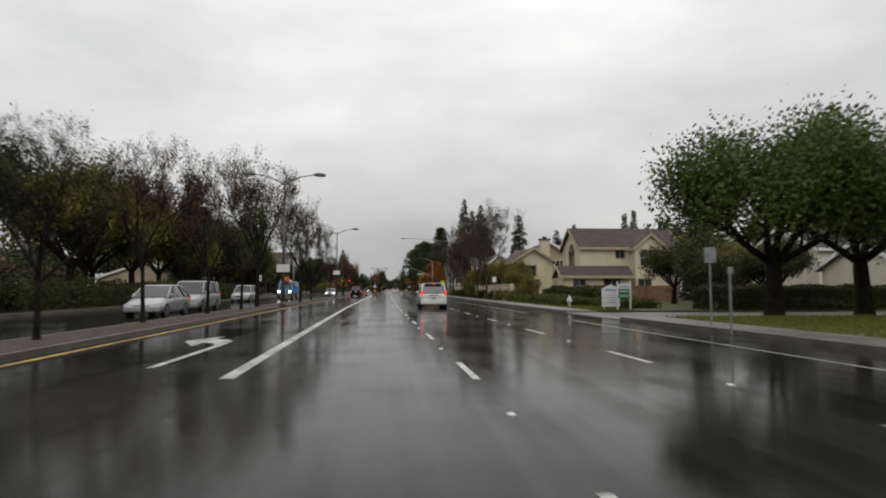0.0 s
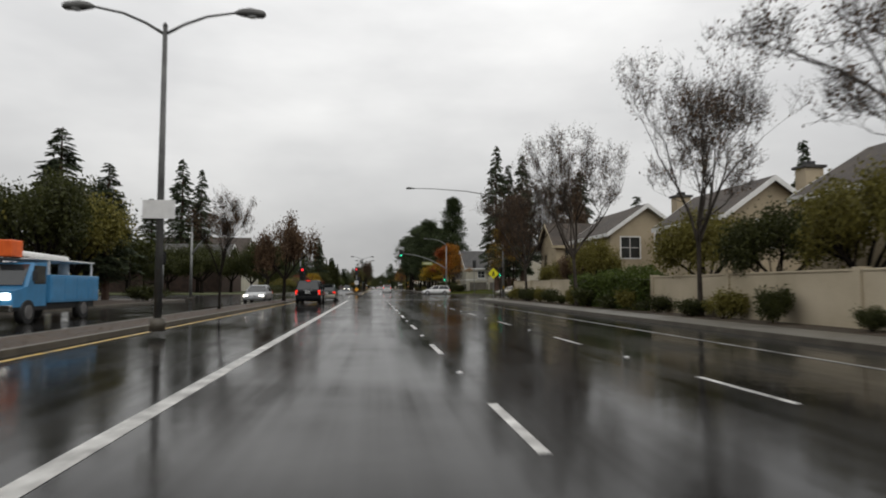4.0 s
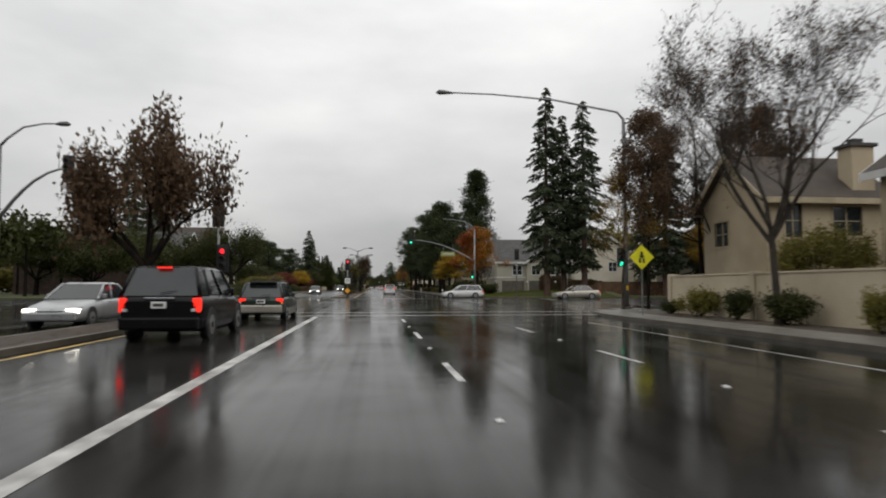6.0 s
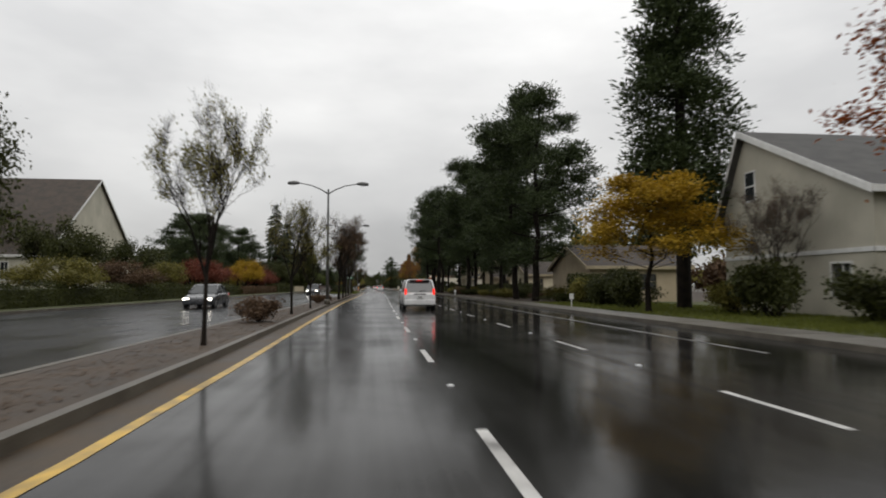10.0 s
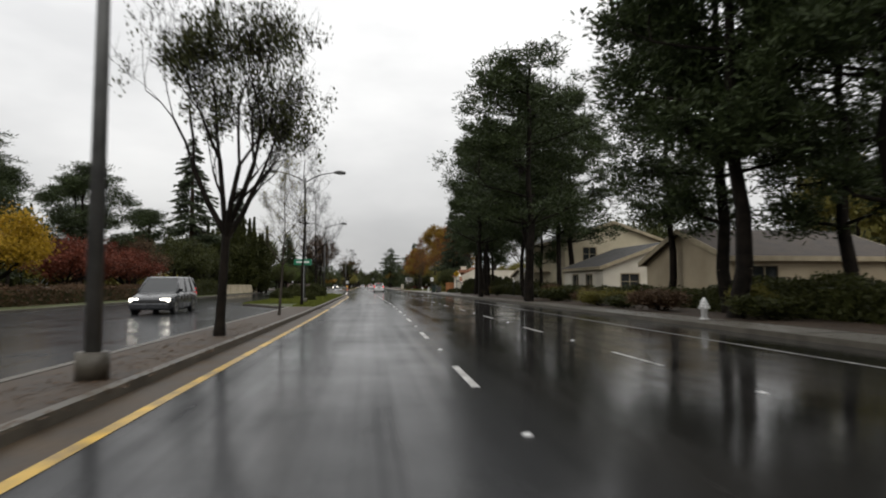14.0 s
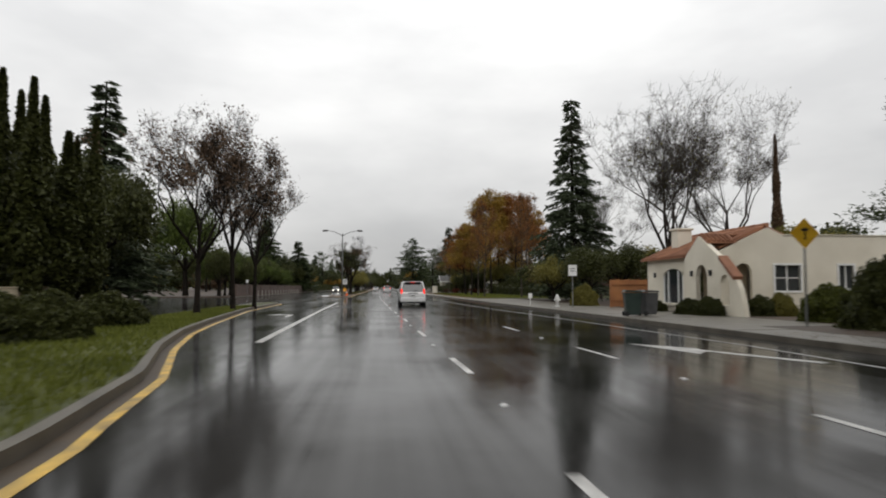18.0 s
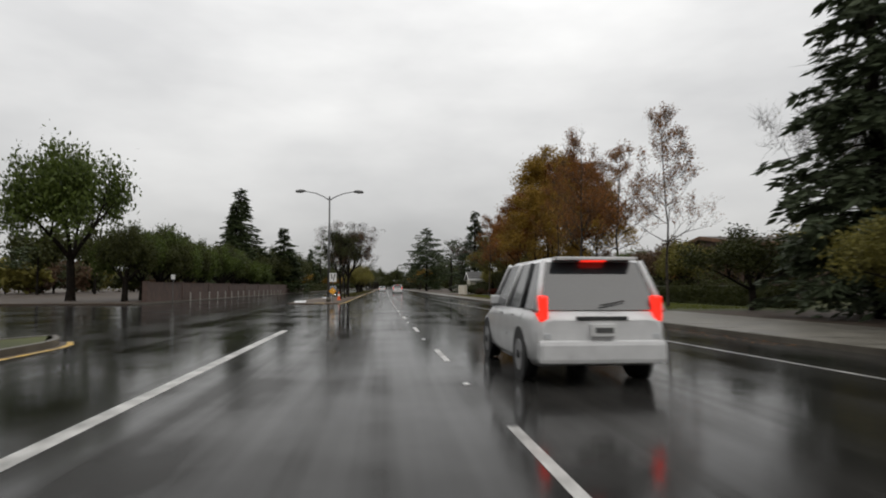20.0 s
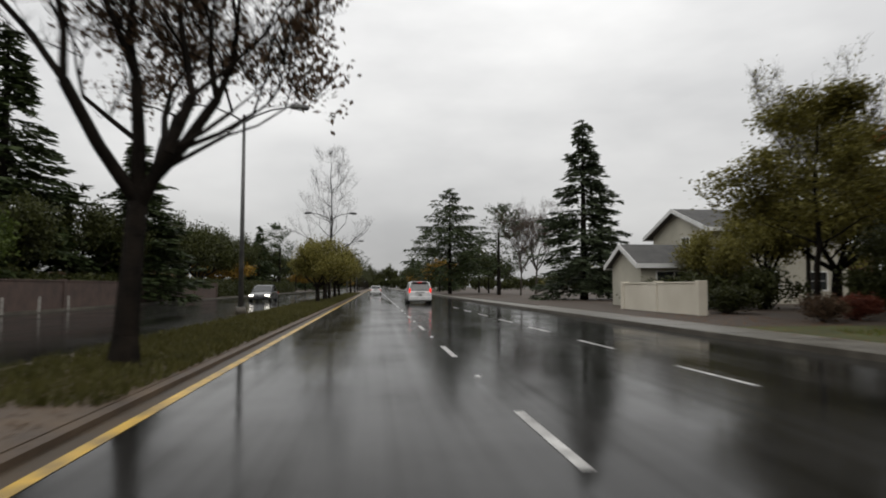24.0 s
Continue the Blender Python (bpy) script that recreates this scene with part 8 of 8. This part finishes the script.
for x, y, w, d, turn in ((-6.6, 393.0, 0.85, 3.4, 2), (-6.25, 410.0, 0.7, 3.2, 4)):
    sheet = bmesh.new()
    bmesh.ops.create_grid(sheet, x_segments=14, y_segments=30, size=0.5, matrix=Matrix.Diagonal((w, d, 1, 1)))
    for vtx in sheet.verts:
        e = min(1.0, 3.2 * (0.5 - abs(vtx.co.y / d)))
        vtx.co.z = 0.01 + e * (0.05 + 0.09 * abs(noise.noise(Vector((vtx.co.x * 3.1 + x, vtx.co.y * 2.3, y)))) + 0.02 * rs.random())
        vtx.co.x += 0.16 * noise.noise(Vector((y, vtx.co.y * 1.3, 0.3)))
    for f in sheet.faces:
        f.smooth = True
    single("plastic_sheet", sheet, SHEETING, "crumpled white plastic sheeting lying on the muddy median", "plastic sheet", m=pose(x, y, 0.08, 0, 0, turn))
# far side, last stretch
garden_wall(-18.2, 392.0, 485.0, 1.5, BRICK_BROWN, "dark brown block wall along the verge", 0.25, 8.0)
for i in range(21):
    plant("dense", -21.2 + rp.uniform(-0.7, 0.7), 394.5 + i * 2.6, rp.uniform(5.6, 6.8) - (i > 17) * 1.4, rp.uniform(4.6, 5.8), LEAF_OAK if i % 3 else LEAF_DARK, "tall green shrub in an overgrown screen behind the wall", "shrub", v=i % 2, name="tall_shrub", group="overgrown screen")
for i in range(17):
    stake = thing("short_post", "short pale weathered post standing before the brown wall", "post", pose(-17.5, 401.0 + i * 3.1 + rp.uniform(-0.3, 0.3), 0.1, 0, rp.uniform(-2, 2), rp.uniform(0, 40)), "short posts")
    part("shaft", box(-0.06, 0.06, -0.06, 0.06, -0.05, 0.66, 0.008), POST_PALE, stake)
    part("cap", prism([(-0.075, 0.66), (0.075, 0.66), (0.0, 0.74)], -0.075, 0.075, "y"), POST_PALE, stake)
for i, (x, y, h, w, m) in enumerate(((-26.0, 397.0, 13.0, 10.0, LEAF_OAK), (-24.0, 452.0, 8.0, 9.0, LEAF_DARK), (-22.0, 462.0, 7.0, 8.0, LEAF_DARK), (-23.0, 474.0, 8.0, 9.0, LEAF_DARK), (-22.0, 486.0, 8.0, 9.0, LEAF_DARK))):
    plant("dense", x, y, h, w, m, "dense evergreen tree behind the far verge", v=i % 2)
plant("fir", -26.5, 460.2, 18.5, 12.5, LEAF_PINE, "dark conical fir on the far side", v=1)
plant("fir", -19.6, 466.0, 12.0, 10.0, LEAF_PINE, "dark spreading fir on the far side", v=0)
plant("fir", -24.0, 446.0, 14.0, 10.0, LEAF_PINE, "dark conical fir on the far side", v=0)
post_sign(-17.6, 396.4, "rect", 2.0, "small white road sign on the far verge", 0.16, SIGN_WHITE)
hedge(-20.4, -19.0, 446.0, 560.0, 1.8, LEAF_DARK, "long dark hedge along the far verge", seed=42, dens=60, size=0.1)
hedge(-19.6, -18.2, 296.0, 321.0, 1.6, LEAF_DARK, "dark hedge along the far verge", seed=43, dens=120)
hedge(-19.8, -18.4, 262.0, 295.0, 1.0, LEAF_BROWN, "low brown hedge along the far verge", seed=44, dens=120)
hedge(-19.6, -18.2, 5.0, 90.0, 1.5, LEAF_DARK, "dark hedge along the far verge", seed=45, dens=70, size=0.09)
for i in range(9):
    plant("dense", -24.0 - (i * 5 % 7), 500 + i * 9, 8 + (i * 3 % 4), 9.5, LEAF_DARK, "dense evergreen tree behind the far verge", v=i % 2)
for i, (x, y, h, w) in enumerate(((-33.0, 189.0, 8.0, 9.0), (-40.0, 191.0, 7.0, 9.0), (-48.0, 192.0, 8.0, 10.0), (-30.0, 200.0, 9.0, 10.0), (-36.0, 197.0, 10.0, 11.0), (-43.0, 196.0, 10.0, 11.0), (-28.0, 212.0, 7.0, 8.0), (-27.0, 226.0, 7.0, 8.0), (-26.0, 240.0, 6.0, 8.0))):
    plant("dense", x, y, h, w, LEAF_DARK, "dense dark tree before the long building", v=i % 2)
FAR = []
# the road's far end
for i in range(46):
    side = 1 if i % 2 else -1
    y = 500 + i * 8.5 + rp.uniform(-4, 4)
    x = (13.5 if side > 0 else -19.5) + side * rp.uniform(0, 9)
    k = ("dense", "pine", "round", "dense", "fir")[i % 5]
    h = {"dense": 8, "pine": 14, "round": 7, "fir": 12}[k] * rp.uniform(0.8, 1.25)
    FAR.append((k, x, y, h, {"dense": 10, "pine": 9, "round": 9, "fir": 6}[k], (LEAF_DARK, LEAF_PINE, LEAF_AMBER, LEAF_DARK, LEAF_PINE)[i % 5], i % 2))
for i in range(14):
    FAR.append(("street", -5.4, 530 + i * 24, 8.0, 7.0, LEAF_DARK, i % 3))
for i in range(26):
    FAR.append(("dense", -52 + i * 4.2, 905 + (i * 7 % 5) * 5, 10 + (i * 5 % 4) * 2.5, 12, LEAF_DARK, i % 2))
# behind the houses and across, to close the horizon
for i in range(44):
    y = -10 + i * 13 + rp.uniform(-4, 4)
    if 126 < y < 172:
        continue
    FAR.append((("dense", "pine", "dense")[i % 3], 44 + rp.uniform(0, 14), y, rp.uniform(8, 14) * (0.6 if y > 360 else 1.0), rp.uniform(10, 14), (LEAF_DARK, LEAF_PINE, LEAF_OLIVE)[i % 3], i % 2))
    FAR.append((("dense", "pine", "dense")[(i + 1) % 3], -42 - rp.uniform(0, 20), y + 5, rp.uniform(8, 13), rp.uniform(10, 14), (LEAF_DARK, LEAF_PINE, LEAF_DARK)[(i + 1) % 3], i % 2))
for i in range(16):
    for s in (-1, 1):
        FAR.append(("dense", s * (75 + i * 6 % 40), 132 + i * 2.2, rp.uniform(8, 12), 11, LEAF_DARK, i % 2))

BELT = []
for i in range(112):
    y = -40 + i * 6.2
    for s in (-1, 1):
        if 128 < y < 170:
            continue
        BELT.append(("shrub", s * 66 + rp.uniform(-5, 5), y, rp.uniform(4.0, 7.0), rp.uniform(8, 11), (LEAF_DARK, LEAF_OLIVE, LEAF_BROWN)[i % 3], i % 2))
for i in range(30):
    BELT.append(("shrub", -62 + i * 4.3, 640 + (i * 7 % 5) * 4, rp.uniform(3.5, 6.0), 8.0, LEAF_DARK, i % 2) if abs(-62 + i * 4.3 + 4) > 13 else ("shrub", -70 + i, 640, 4.0, 8.0, LEAF_DARK, 0))
for i in range(24):
    BELT.append(("shrub", -50 + i * 4.2, 893 + (i % 3) * 3, rp.uniform(5.0, 7.5), 8.0, LEAF_DARK, i % 2))
woods("dark undergrowth and garden trees closing the view behind the houses", BELT, 1100)
woods("dark distant trees closing the view beyond the houses and the road's end", FAR)

# ---- grass and fallen leaves ----
grass_patch("grass", 11.9, 24.0, 2.0, 26.0, 26000, 0.10, GRASS_BLADE, "short wet grass on the verge", 1)
grass_patch("grass", 11.9, 14.0, 34.0, 60.0, 9000, 0.09, GRASS_BLADE, "short wet grass on the verge", 2)
grass_patch("grass", 11.9, 20.0, 176.0, 212.0, 26000, 0.09, GRASS_BLADE, "short wet lawn grass", 3)
grass_patch("grass", 12.6, 30.0, 169.8, 186.2, 30000, 0.10, GRASS_BLADE, "bright wet lawn grass at the corner", 9, lawn_z)
grass_patch("grass", -4.4, lambda q: taper(q) - 0.18, 270.6, 276.5, 3600, 0.09, GRASS_BLADE, "short wet grass on the median", 8)
grass_patch("grass", -8.1, lambda q: taper(q) - 0.18, 276.0, 318.0, 46000, 0.09, GRASS_BLADE, "short wet grass on the median", 4)
grass_patch("grass", -8.1, lambda q: taper(q) - 0.18, 318.0, 346.0, 16000, 0.10, GRASS_BLADE, "short wet grass on the median", 7)
grass_patch("grass", 11.9, 21.0, 374.0, 430.0, 26000, 0.09, GRASS_BLADE, "short wet lawn grass", 5)
grass_patch("grass", -5.4, -2.8, 421.0, 480.0, 42000, 0.13, GRASS_DRY, "longer grass on the median", 6, 0.07)
grass_patch("grass", -5.4, -2.8, 480.0, 540.0, 14000, 0.15, GRASS_DRY, "longer grass on the median", 12, 0.07)
for k, (a, b, y0, y1, n, m, z) in enumerate(((10.2, 15.0, 214.0, 322.0, 9000, LEAF_BROWN, 0.13), (10.0, 15.0, 372.0, 440.0, 9000, LEAF_RUST, 0.13), (-4.2, -2.8, 172.0, 255.0, 5000, LEAF_BROWN, 0.125), (-5.4, -2.9, 393.0, 430.0, 1500, LEAF_BROWN, 0.075), (-8.4, -7.0, 8.0, 122.0, 6000, LEAF_BROWN, 0.125), (11.9, 13.4, 66.0, 122.0, 4500, LEAF_BROWN, 0.12), (9.0, 9.95, 355.0, 436.0, 2600, LEAF_RUST, 0.0))):
    grass_patch("fallen_leaves", a, b, y0, y1, n, 0.045, m, "wet fallen leaves on the ground", 20 + k, z, True)
